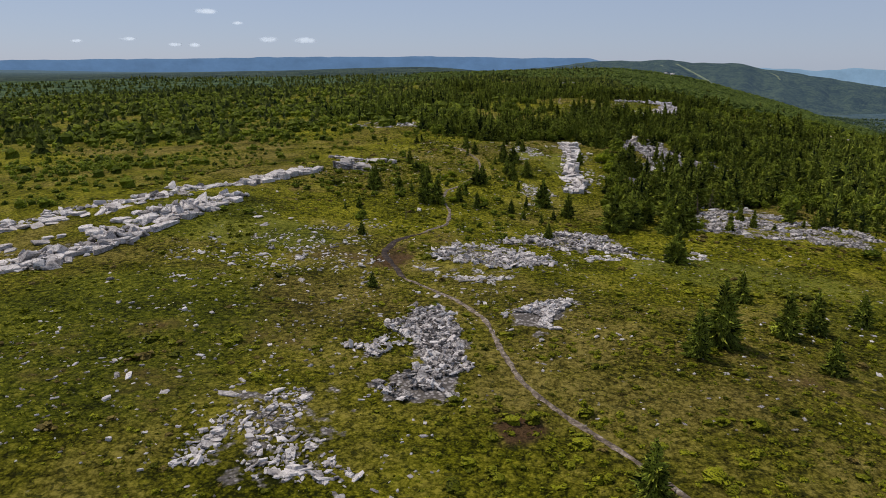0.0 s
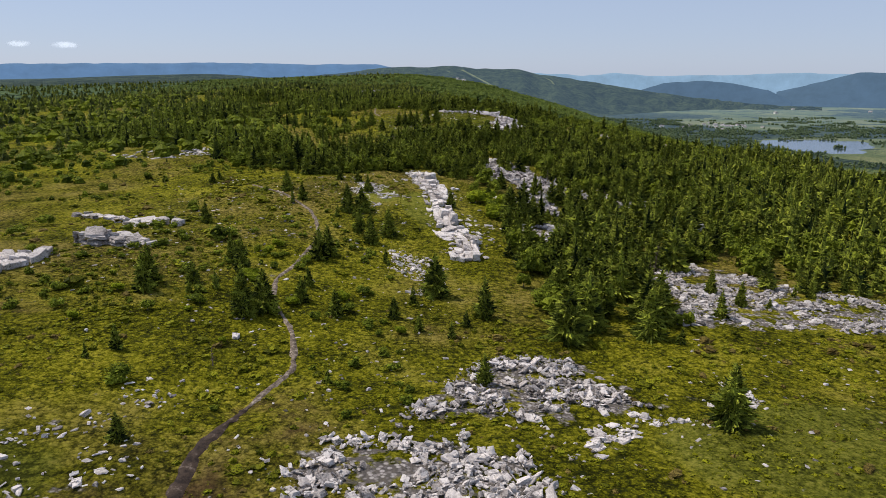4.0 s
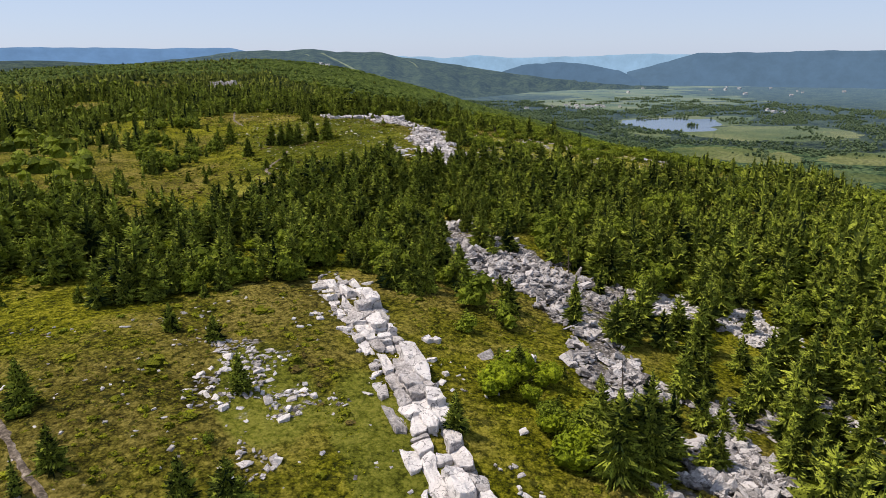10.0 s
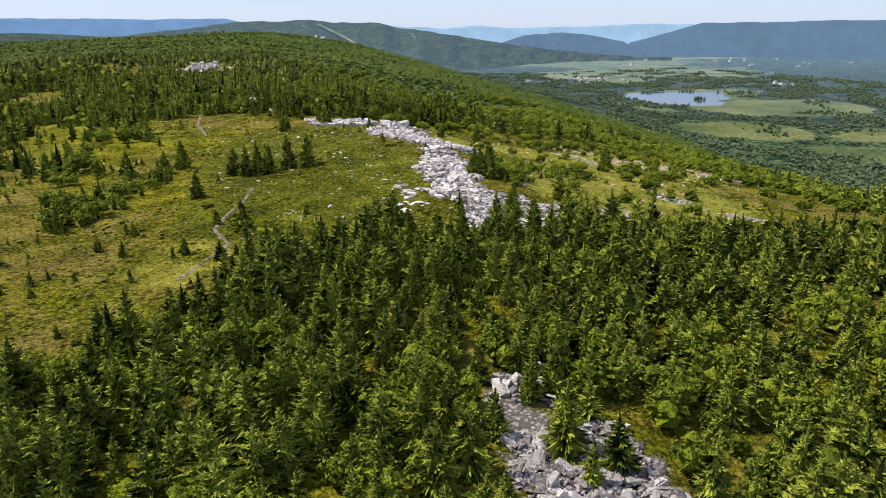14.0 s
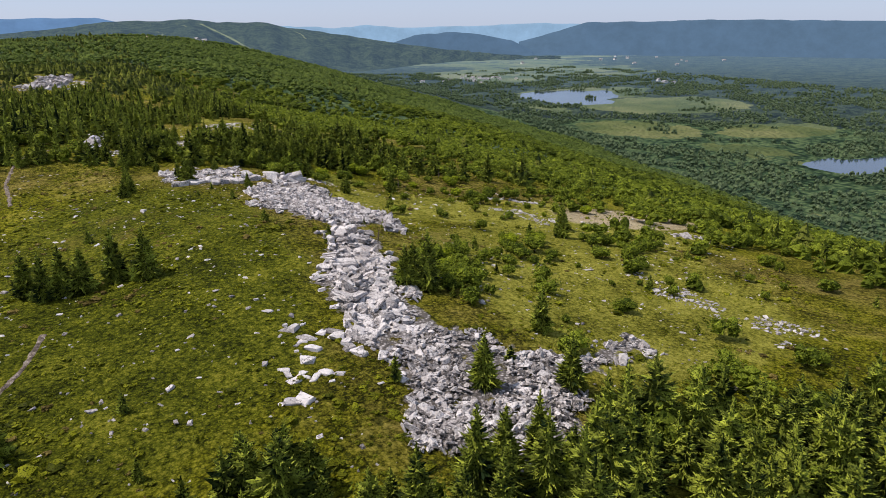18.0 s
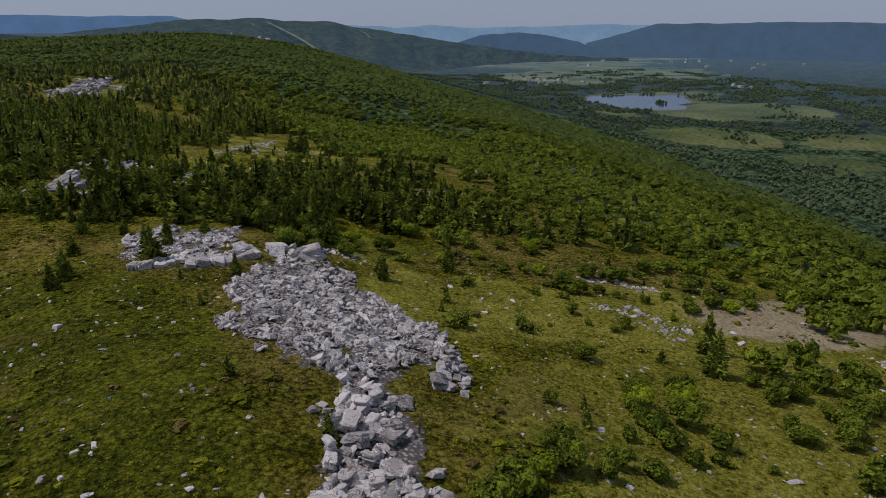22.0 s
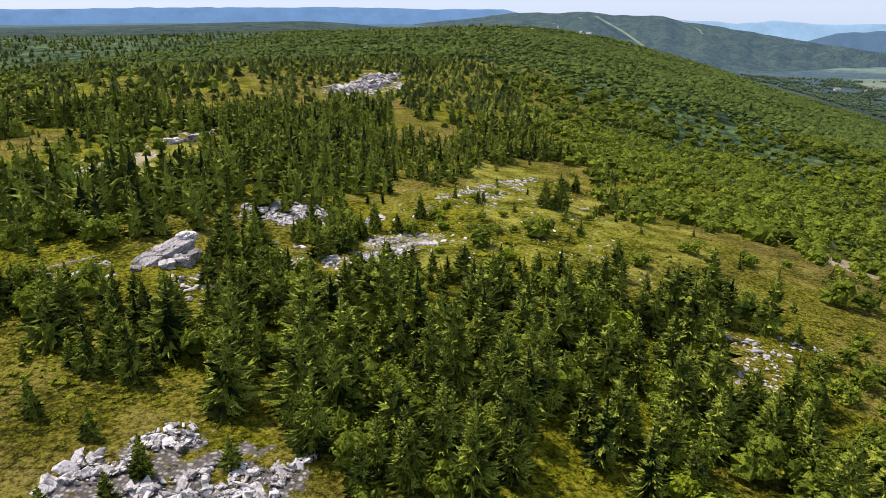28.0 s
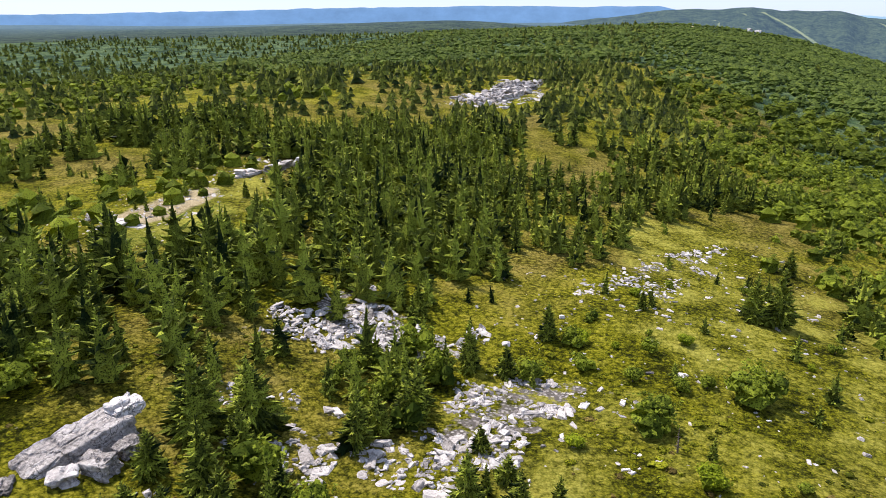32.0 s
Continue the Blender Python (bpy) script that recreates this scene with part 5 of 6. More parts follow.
# single leafy shrubs and small trees near the walk
_shrub_kinds = []
_stem = trunk_mesh(0.62, 0.03, 4, 3)
for _k in range(5):
    _co, _tri = crown_arrays(130 + _k, 260, 0.050, 0.95, 0.82, 6, 6, 1.15)
    _me = raw_mesh("crown", _co, _tri, LEAF_YELLOW if _k == 4 else LEAF, flat=True)
    _shrub_kinds.append(make_tree("shrub", _me, _stem, "bushy light green shrub with small leaves", "shrub", "leafy shrubs on the ridge"))
_r6 = random.Random(61)
for _poly, _n, _lo, _hi, _yel in (
    ([(10, 138), (16, 140), (16, 154), (11, 153)], 14, 1.6, 2.8, 0.75),
    ([(9, 104), (20, 104), (20, 128), (9, 128)], 14, 1.2, 3.0, 0.1),
    ([(46, 240), (56, 244), (58, 262), (47, 258)], 12, 1.2, 2.6, 0.1),
    ([(46, 243), (52, 245), (54, 258), (48, 256)], 16, 1.5, 2.7, 0.1),
    ([(56, 236), (98, 232), (112, 262), (96, 296), (60, 282)], 40, 0.8, 2.2, 0.1),
    ([(62, 296), (84, 300), (96, 312), (70, 326), (50, 316)], 22, 1.0, 2.6, 0.2),
    ([(-32, 96), (-4, 96), (-4, 122), (-32, 124)], 26, 0.6, 1.3, 0.5),
    ([(40, 362), (72, 362), (74, 410), (54, 408)], 20, 0.7, 1.8, 0.25),
    ([(-20, 176), (6, 180), (0, 206), (-22, 206)], 14, 1.4, 2.8, 0.4),
    ([(66, 256), (76, 258), (76, 268), (67, 268)], 14, 1.4, 2.6, 0.1),
    ([(46, 307), (54, 305), (58, 311), (48, 313)], 9, 1.6, 3.0, 0.1),
    ([(78, 292), (90, 292), (88, 302), (79, 303)], 12, 1.4, 2.6, 0.1),
    ([(78, 248), (92, 262), (84, 268)], 10, 1.0, 2.2, 0.1),
    ([(60, 341), (66, 342), (63, 348)], 4, 3.0, 4.2, 1.0),
):
    for _x, _y in in_poly_plain(_poly, _n, _r6):
        _h = _r6.uniform(_lo, _hi)
        _ob = plant(_shrub_kinds, 4 if _r6.random() < _yel else _r6.randrange(4), _x, _y, _h, _h * _r6.uniform(1.0, 1.5), _r6.uniform(0, 360))
        if _h < 1.1:
            _ob["label"] = "low rounded light green shrub in the heath"
for _ob in list(_shrub_kinds):
    for _o in (*_ob.children_recursive, _ob):
        bpy.data.objects.remove(_o)



def block_mesh(name, seed, shape, mat, wear=0.22):
    """A weathered block of bedded sandstone: rounded edges, beds that stand proud or back, broken corners."""
    r = random.Random(seed)
    bm = bmesh.new()
    bmesh.ops.create_cube(bm, size=2.0)
    bmesh.ops.subdivide_edges(bm, edges=bm.edges[:], cuts=3, use_grid_fill=True)
    beds = [r.uniform(0.86, 1.04) for _ in range(5)]
    skew = [r.uniform(-0.22, 0.22) for _ in range(4)]
    far = Vector((r.uniform(0, 90), r.uniform(0, 90), r.uniform(0, 90)))
    for v in bm.verts:
        p = v.co.copy()
        k = 1.0 / (sum(abs(c) ** 9 for c in p) ** (1 / 9))
        p = p * (0.25 + 0.75 * k)
        bed = beds[min(4, int((p.z + 1) * 2.5))]
        p.x, p.y = p.x * bed + skew[0] * p.y + skew[1] * p.z, p.y * bed + skew[2] * p.z
        p.z += skew[3] * p.x * 0.6
        n = noise.fractal(p * 0.9 + far, 0.8, 2.1, 3)
        p *= 1 + wear * n
        p += noise.noise_vector(p * 2.3 + far) * wear * 0.35
        v.co = Vector((p.x * shape[0] / 2, p.y * shape[1] / 2, p.z * shape[2] / 2))
    me = bpy.data.meshes.new(name)
    bm.to_mesh(me)
    bm.free()
    me.materials.append(mat)
    return me


def slab_mesh(name, seed, shape, mat, chips=0):
    """A broken slab of bedded sandstone: a skewed box with uneven corners, some of them struck off."""
    r = random.Random(seed)
    skew, taper = r.uniform(-0.25, 0.25), r.uniform(0.72, 1.0)
    corners = []
    for sx in (-1, 1):
        for sy in (-1, 1):
            for sz in (-1, 1):
                k = taper if sz > 0 else 1.0
                corners.append(Vector(((sx * k + skew * sy) * r.uniform(0.55, 1.0), sy * k * r.uniform(0.55, 1.0), sz * r.uniform(0.75, 1.0))))
    lost = set(r.sample(range(8), chips))
    bm = bmesh.new()
    for k, p in enumerate(corners):
        pts = [p]
        if k in lost:
            pts = [Vector((p.x * (1 - a), p.y * (1 - b), p.z * (1 - c))) for a, b, c in ((r.uniform(0.3, 0.7), 0, 0), (0, r.uniform(0.3, 0.7), 0), (0, 0, r.uniform(0.5, 1.2)))]
        for q in pts:
            bm.verts.new((q.x * shape[0] / 2, q.y * shape[1] / 2, q.z * shape[2] / 2))
    bmesh.ops.convex_hull(bm, input=bm.verts)
    bmesh.ops.delete(bm, geom=[v for v in bm.verts if not v.link_faces], context="VERTS")
    me = bpy.data.meshes.new(name)
    bm.to_mesh(me)
    bm.free()
    me.materials.append(mat)
    return me


STONE_SHAPES = [(1.25, 0.80, 0.24), (1.0, 0.72, 0.36), (1.5, 0.7, 0.20), (0.95, 0.85, 0.26), (1.15, 0.62, 0.38), (1.35, 1.0, 0.18), (0.8, 0.62, 0.42), (1.7, 0.85, 0.22)]
STONES = {m.name: [slab_mesh("stone", 100 + k, s, m, 3) for k, s in enumerate(STONE_SHAPES)] for m in (ROCK, ROCK_GREY)}


def mesh_arrays(me):
    co = np.empty(len(me.vertices) * 3, np.float32)
    me.vertices.foreach_get("co", co)
    tri = np.array([p.vertices[:] for p in me.polygons])
    return co.reshape(-1, 3), tri


STONE_ARRAYS = [mesh_arrays(slab_mesh("chip", 140 + k, s, ROCK, k % 2)) for k, s in enumerate(STONE_SHAPES)]


def stone_heap(name, places, mat):
    """Many small stones in one mesh. places: x, y, z, size, kind, tilts and turn."""
    cos, tris, base = [], [], 0
    for x, y, z, size, k, tx, ty, tz in places:
        co, tri = STONE_ARRAYS[int(k)]
        m = np.array((Matrix.Translation((x, y, z)) @ Euler((tx, ty, tz)).to_matrix().to_4x4() @ Matrix.Scale(size, 4)))
        cos.append(co @ m[:3, :3].T + m[:3, 3])
        tris.append(tri + base)
        base += len(co)
    return raw_mesh(name, np.concatenate(cos), np.concatenate(tris), mat, flat=True)


def in_poly(poly, n, r, edge=1.7, patchy=0.36, islands=0.0):
    xs, ys = [p[0] for p in poly], [p[1] for p in poly]
    out = []
    while len(out) < n:
        x = np.array([r.uniform(min(xs) - edge, max(xs) + edge) for _ in range(400)])
        y = np.array([r.uniform(min(ys) - edge, max(ys) + edge) for _ in range(400)])
        bx, by = x + (vnoise(x + 5, y, 2.4) - 0.5) * 2.2 * edge, y + (vnoise(x, y + 15, 2.4) - 0.5) * 2.2 * edge
        ok = soft_inside(poly, bx, by, edge * 0.8) & (vnoise(x * 1.0 + 7, y, 3.1) * 0.7 + vnoise(x, y + 4, 1.3) * 0.3 > patchy)
        ok &= vnoise(x + 21, y + 3, 7.0) > islands
        out.extend(zip(x[ok], y[ok]))
    return out[:n]


def scree(name, poly, size, count, mat, singles=110):
    """A field of broken stones: the larger as single stones, the small ones as rubble."""
    r = random.Random(name)
    spots = in_poly(poly, count, r, 1.4 if count > 900 or scree_cover(poly, size, count) > 1.0 else 2.6, 0.28 if scree_cover(poly, size, count) > 1.2 else 0.40, 0.29 if "forest" in name else 0.0)
    sizes = sorted((size * min(3.2, math.exp(r.gauss(-0.08, 0.62))) for _ in range(count)), reverse=True)
    xs, ys = np.array([s[0] for s in spots]), np.array([s[1] for s in spots])
    zs = ground_height(xs, ys)
    thing = new("stone_field")
    tagged(thing, "field of broken pale sandstone slabs lying in heath" if mat is ROCK else "grey sandstone scree with loose angular slabs", "stone field", "stone fields on the ridge")
    cx, cy = float(xs.mean()), float(ys.mean())
    thing.location = (cx, cy, float(ground_height(np.array([cx]), np.array([cy]))[0]))
    rubble = []
    thick = scree_cover(poly, size, count) > 0.8
    lean, heap = (0.42, 0.20) if thick else (0.22, 0.0)
    for k, s in enumerate(sizes):
        x, y, z = float(xs[k]), float(ys[k]), float(zs[k])
        shape = r.randrange(8)
        tilt = (r.gauss(0, lean), r.gauss(0, lean), r.uniform(0, 6.28))
        z += heap * float(vnoise(np.array([x]), np.array([y]), 4.0)[0]) + s * STONE_SHAPES[shape][2] * (0.05 if "glade" in name else 0.22) + (0.0 if k < singles else r.uniform(-0.02, 0.10) * (0.2 if "glade" in name else 1.0))
        if k < singles:
            st = new("stone", STONES[mat.name][shape])
            st.parent = thing
            st.matrix_basis = Matrix.Translation((x - cx, y - cy, z - thing.location.z)) @ Euler(tilt).to_matrix().to_4x4() @ Matrix.Scale(s, 4)
        else:
            rubble.append((x - cx, y - cy, z - thing.location.z, s, shape, *tilt))
    if rubble:
        rb = part("rubble", stone_heap("rubble", rubble, mat), None, thing, "small loose stones and chips")
        rb["kind"] = "stuff"
    return thing


for _name, (_poly, _size, _count, _mat) in SCREE.items():
    scree(_name, _poly, _size, _count, _mat)


# stones strewn over the heath
def strewn(poly, count, size, seed, label, group):
    r = random.Random(seed)
    for x, y in in_poly(poly, count, r, 3):
        s = size * min(2.6, math.exp(r.gauss(0, 0.4)))
        k = r.randrange(8)
        ob = new("stone", STONES[ROCK.name][k])
        z = float(ground_height(np.array([x]), np.array([y]))[0])
        ob.matrix_basis = Matrix.Translation((x, y, z + s * STONE_SHAPES[k][2] * 0.18)) @ Euler((r.gauss(0, 0.12), r.gauss(0, 0.12), r.uniform(0, 6.28))).to_matrix().to_4x4() @ Matrix.Scale(s, 4)
        tagged(ob, label, "stone", group)


strewn([(-36, 82), (-20, 84), (-8, 70), (-6, 58), (-16, 55), (-34, 66)], 40, 0.40, 1, "single pale stone half sunk in heath", "stones strewn over the heath")
strewn([(-40, 30), (-8, 28), (-6, 60), (-30, 62)], 30, 0.45, 2, "single pale stone half sunk in heath", "stones strewn over the heath")
strewn([(-8, 45), (30, 40), (30, 95), (0, 95)], 24, 0.36, 3, "single pale stone half sunk in heath", "stones strewn over the heath")
strewn([(-30, 95), (0, 95), (0, 160), (-30, 160)], 34, 0.45, 4, "pale stone lying among heath shrubs", "stones strewn over the heath")
strewn([(10, 225), (34, 225), (36, 275), (34, 300), (4, 320), (4, 260)], 40, 0.5, 5, "pale stone lying in short turf", "stones beside the summit rocks")
strewn([(27, 229), (34, 230), (35, 246), (29, 248)], 45, 0.85, 6, "pale angular block lying in short turf", "stones beside the summit rocks")
strewn([(44, 240), (80, 240), (112, 262), (100, 300), (50, 300)], 45, 0.6, 7, "grey flat stone lying in the meadow", "stones in the eastern meadow")
strewn([(40, 358), (60, 362), (72, 420), (50, 410)], 30, 0.6, 8, "grey flat stone lying in the glade", "stones in the glade")
strewn([(4, 142), (10, 130), (14, 160), (10, 166)], 14, 1.1, 9, "fallen grey block below the cliff", "blocks below the cliff")


# small stones everywhere in the open
_r5 = random.Random(55)
_few = []
for _poly, _n, _s in (([(-44, 30), (-8, 28), (6, 60), (0, 96), (-40, 84)], 1500, 0.22), ([(-8, 40), (34, 40), (34, 96), (-2, 98)], 500, 0.20), ([(-40, 96), (2, 96), (0, 170), (-36, 170)], 600, 0.24), ([(4, 222), (40, 220), (36, 300), (4, 330)], 600, 0.26), ([(44, 222), (80, 222), (116, 262), (100, 304), (50, 312)], 900, 0.26), ([(36, 358), (76, 356), (72, 430), (40, 400)], 500, 0.28), ([(-30, 390), (4, 385), (-8, 442), (-26, 440)], 250, 0.3)):
    _sp = in_poly(_poly, _n, _r5, 3)
    _zz = ground_height(np.array([q[0] for q in _sp]), np.array([q[1] for q in _sp]))
    for (_x, _y), _z in zip(_sp, _zz):
        _sz = _s * min(2.5, math.exp(_r5.gauss(0, 0.45)))
        _few.append((_x, _y, float(_z) + _sz * 0.06, _sz, _r5.randrange(8), _r5.gauss(0, 0.15), _r5.gauss(0, 0.15), _r5.uniform(0, 6.28)))
tagged(new("loose_stones", stone_heap("loose_stones", _few, ROCK)), "small pale stones showing between heath plants", "stones", kind="stuff")


# ---- outcrops of jointed bedrock ----
BLOCKS = {}


def block(kind, mat):
    key = (kind, mat.name)
    if key not in BLOCKS:
        shapes = [(2.4, 1.7, 0.9), (1.8, 1.5, 1.0), (3.0, 1.8, 0.8), (1.5, 1.3, 0.8), (2.0, 2.2, 0.7), (1.2, 1.0, 0.9)]
        BLOCKS[key] = (block_mesh("block", 300 + kind, shapes[kind % 6], mat), shapes[kind % 6])
    return BLOCKS[key]


def jointed_arrays(line, width, rise, seed, step=1.7, strips=3, gap=0.05, missing=0.05, dip=0.06, vary=(0.65, 1.25), lean=(0.0, 0.0), jog=0.45, rough=0.13):
    """Bedrock cut by joints: each block as points and quads in world places. rise(u, v) is the height of its top, u along the line, v from its left to its right side."""
    r = random.Random(seed)
    seg = [math.dist(a, b) for a, b in zip(line[:-1], line[1:])]
    run = np.concatenate([[0], np.cumsum(seg)])
    long = float(run[-1])
    lx, ly = [p[0] for p in line], [p[1] for p in line]

    def spot(s, v):
        s2 = min(max(s, 0.01), long - 0.01)
        x, y = np.interp(s2, run, lx), np.interp(s2, run, ly)
        x1, y1 = np.interp(min(long, s2 + 1), run, lx), np.interp(min(long, s2 + 1), run, ly)
        x0, y0 = np.interp(max(0, s2 - 1), run, lx), np.interp(max(0, s2 - 1), run, ly)
        d = math.hypot(x1 - x0, y1 - y0)
        ux, uy = (x1 - x0) / d, (y1 - y0) / d
        off = (v - 0.5) * width
        return Vector((x + uy * off + ux * (s - s2), y - ux * off + uy * (s - s2), 0))

    # the strips wander; each is cut across at its own places
    wave = [r.uniform(0, 90) for _ in range(strips + 1)]

    def edge(j, s):
        sway = noise.noise(Vector((s * 0.45 / step, wave[j], 0.3))) * 1.3 + noise.noise(Vector((s * 1.4 / step, wave[j], 7.3))) * 0.7
        return spot(s, (j + sway * (0.55 if j in (0, strips) else 0.35)) / strips)

    blocks = []
    for j in range(strips):
        cuts = [0.0]
        while cuts[-1] < long - 0.4 * step:
            cuts.append(cuts[-1] + step * (1.5 if j == 0 else 1.0) * r.choice((0.45, 0.7, 0.9, 1.1, 1.5, 2.1)) * r.uniform(0.85, 1.15))
        slant = [r.uniform(-jog, jog) * step for _ in cuts]
        for i in range(len(cuts) - 1):
            if r.random() < missing:
                continue
            quad = [edge(j, cuts[i]), edge(j + 1, cuts[i] + slant[i]), edge(j + 1, cuts[i + 1] + slant[i + 1]), edge(j, cuts[i + 1])]
            mid = sum(quad, Vector()) / 4
            ground = float(ground_height(np.array([mid.x]), np.array([mid.y]))[0])
            top = rise(min(1.0, (cuts[i] + cuts[i + 1]) / 2 / long), (j + 0.5) / strips) * r.uniform(*vary)
            bottom = -0.7
            ring = []
            for a, b in zip(quad, quad[1:] + quad[:1]):
                for f in (0.12, 0.38, 0.64, 0.88):
                    p = a.lerp(b, f)
                    q = p + (mid - p).normalized() * (gap + r.uniform(0, 0.02 + 0.02 * step))
                    ring.append(q - mid)
            m = len(ring)
            beds = max(1, int(round((top - bottom) / r.uniform(0.45, 0.75))))
            levels = []
            for k in range(beds):
                z0, z1 = bottom + (top - bottom) * k / beds, bottom + (top - bottom) * (k + 1) / beds
                back = 1.02 - r.uniform(0.0, 0.09)
                levels += [(z0 + 0.02, back * 0.97), (z0 + 0.07, back), (z1 - 0.06, back), (z1, back * 0.96)]
            slope = (r.gauss(lean[0], dip), r.gauss(lean[1], dip))
            far = Vector((r.uniform(0, 60), r.uniform(0, 60), 0))
            co = []
            for z, k in levels + [(top + 0.015, 0.74), (top + 0.02, 0.38)]:
                for p in ring:
                    q = Vector((p.x * k, p.y * k, 0))
                    q += noise.noise_vector(Vector((q.x * 1.3, q.y * 1.3, z * 1.6)) + far) * rough
                    q.z += z + (slope[0] * q.x + slope[1] * q.y) * (z - bottom) / (top - bottom)
                    co.append(q)
            rows = len(levels) + 2
            quads = [(l * m + e, l * m + (e + 1) % m, (l + 1) * m + (e + 1) % m, (l + 1) * m + e) for l in range(rows - 1) for e in range(m)]
            co.append(Vector((0, 0, top + 0.03)))
            last = (rows - 1) * m
            quads += [(last + e, last + e + 1, last + (e + 2) % m, len(co) - 1) for e in range(0, m, 2)]
            blocks.append(((mid.x, mid.y, ground), np.array([tuple(c) for c in co]), np.array(quads)))
    return blocks


def bedrock(label, line, width, rise, mat, seed, **more):
    """An outcrop of jointed bedrock, every block a piece of its own."""
    thing = new("rock_outcrop")
    cx, cy = line[len(line) // 2]
    z0 = float(ground_height(np.array([cx]), np.array([cy]))[0])
    thing.location = (cx, cy, z0)
    tagged(thing, label, "rock outcrop", "bedrock outcrops")
    for (x, y, z), co, quads in jointed_arrays(line, width, rise, seed, **more):
        ob = new("block", raw_mesh("block", co, quads, mat, flat=True))
        ob.parent = thing
        ob.location = (x - cx, y - cy, z - z0)
    return thing


def outcrop(label, line, width, rise, mat, seed, size=1.0, face=1, tilt=0.08, gaps=0.08, swing=18, group="bedrock outcrops"):
    """Courses of bedrock blocks along a line, stepping down on one side."""
    r = random.Random(seed)
    thing = new("rock_outcrop")
    cx, cy = line[len(line) // 2]
    z0 = float(ground_height(np.array([cx]), np.array([cy]))[0])
    thing.location = (cx, cy, z0)
    tagged(thing, label, "rock outcrop", group)
    for (ax, ay), (bx, by) in zip(line[:-1], line[1:]):
        long = math.hypot(bx - ax, by - ay)
        ux, uy = (bx - ax) / long, (by - ay) / long
        head = math.degrees(math.atan2(uy, ux))
        rows = max(1, int(round(width / (1.3 * size))))
        for row in range(rows):
            s = r.uniform(-0.6, 0.2)
            while s < long:
                kind = r.randrange(12)
                me, shape = block(kind, mat)
                k = size * r.uniform(0.4, 1.0) * (1.5 if r.random() < 0.2 else 1.0)
                off = (row + 0.5) / rows * width - width / 2 + r.uniform(-0.6, 0.6) * size
                mid = s + shape[0] * k * 0.5
                x, y = ax + ux * mid - uy * off * face, ay + uy * mid + ux * off * face
                top = rise * (1 - 0.55 * row / max(1, rows - 1)) * r.uniform(0.35, 1.2) if rows > 1 else rise * r.uniform(0.8, 1.2)
                z = float(ground_height(np.array([x]), np.array([y]))[0])
                deep = max(1.0, (top + 0.5) / (shape[2] * k))
                courses = max(1, int(round(deep)))
                for c in range(courses):
                    ob = new("block", me)
                    ob.parent = thing
                    zz = z + top - shape[2] * k * (c + 0.5) * 0.96
                    ob.matrix_basis = Matrix.Translation((x - cx + r.uniform(-0.1, 0.1), y - cy + r.uniform(-0.1, 0.1), zz - z0)) @ Euler((r.gauss(0, tilt), r.gauss(0, tilt), math.radians(head + r.gauss(0, swing) + (180 if r.random() < 0.5 else 0)))).to_matrix().to_4x4() @ Matrix.Diagonal((k * r.uniform(0.7, 1.2), k * r.uniform(0.7, 1.25), k * r.uniform(0.8, 1.15), 1))
                s += shape[0] * k * r.uniform(0.85, 1.25) * (1.9 if r.random() < gaps else 1.0)
    return thing


def cliff_rise(u, v):
    """A pavement flush with the turf on the west, blocks standing high over the eastern slope, with breaks."""
    step_up = 0.5 + 0.35 * math.sin(23 * u + 0.6) + 0.3 * math.sin(61 * u)
    return 0.05 + (0.22 if v > 0.3 else 0.0) + (0.75 * max(0.15, step_up) * min(1.0, 0.3 + 6 * u) if v > 0.6 else 0.0)


bedrock("pale jointed sandstone cliff, smooth pavement on top, stepped blocks", [(4.6, 121), (5.6, 128), (4.0, 133), (4.4, 140), (4.9, 148), (5.1, 156), (4.9, 164), (4.6, 171)], 4.0, cliff_rise, ROCK, 2, step=1.5, strips=4, gap=-0.02, missing=0.08, dip=0.12, vary=(0.5, 1.3), jog=0.3, rough=0.24)
bedrock("long ledge of tilted pale slabs above the heath", [(-58, 59), (-51, 66), (-47.5, 78), (-45, 91)], 6.0, lambda u, v: 0.08 + 0.50 * v * v, ROCK, 3, step=1.7, strips=5, gap=-0.02, missing=0.34, dip=0.10, vary=(0.4, 1.3))
outcrop("flat pale slabs behind the long ledge", [(-61, 66), (-54, 74), (-50, 84)], 2.4, 0.35, ROCK, 31, 1.2, -1, 0.08, 0.7, 12)
outcrop("second ledge of pale slabs higher on the heath", [(-67, 73), (-57, 83), (-51, 98), (-46, 106)], 1.8, 0.28, ROCK, 4, 0.9, -1, 0.10, 0.6, 16)
bedrock("broad patch of weathered pale slabs", [(-48, 103), (-44, 112), (-41, 118.5)], 6.0, lambda u, v: 0.15 + 0.6 * v, ROCK, 32, step=1.6, strips=4, gap=0.05, missing=0.18, dip=0.14)
outcrop("isolated stack of grey sandstone blocks", [(-39.5, 126), (-35, 125.5), (-32, 123)], 3.4, 1.4, ROCK_GREY, 5, 0.72, 1, 0.2)
outcrop("low group of pale slabs in the heath", [(-46, 146), (-40, 141), (-35, 135.5)], 2.2, 0.5, ROCK, 6, 1.0)
outcrop("two small grey blocks standing in heath", [(-33.5, 136), (-30, 133.5)], 1.2, 0.8, ROCK_GREY, 7, 0.8)
outcrop("broken summit ridge of pale blocks", [(37.5, 239), (38.5, 247), (40.5, 254), (43, 262), (46, 268)], 4.6, 1.1, ROCK, 8, 0.66, -1, 0.34, 0.5, 40)
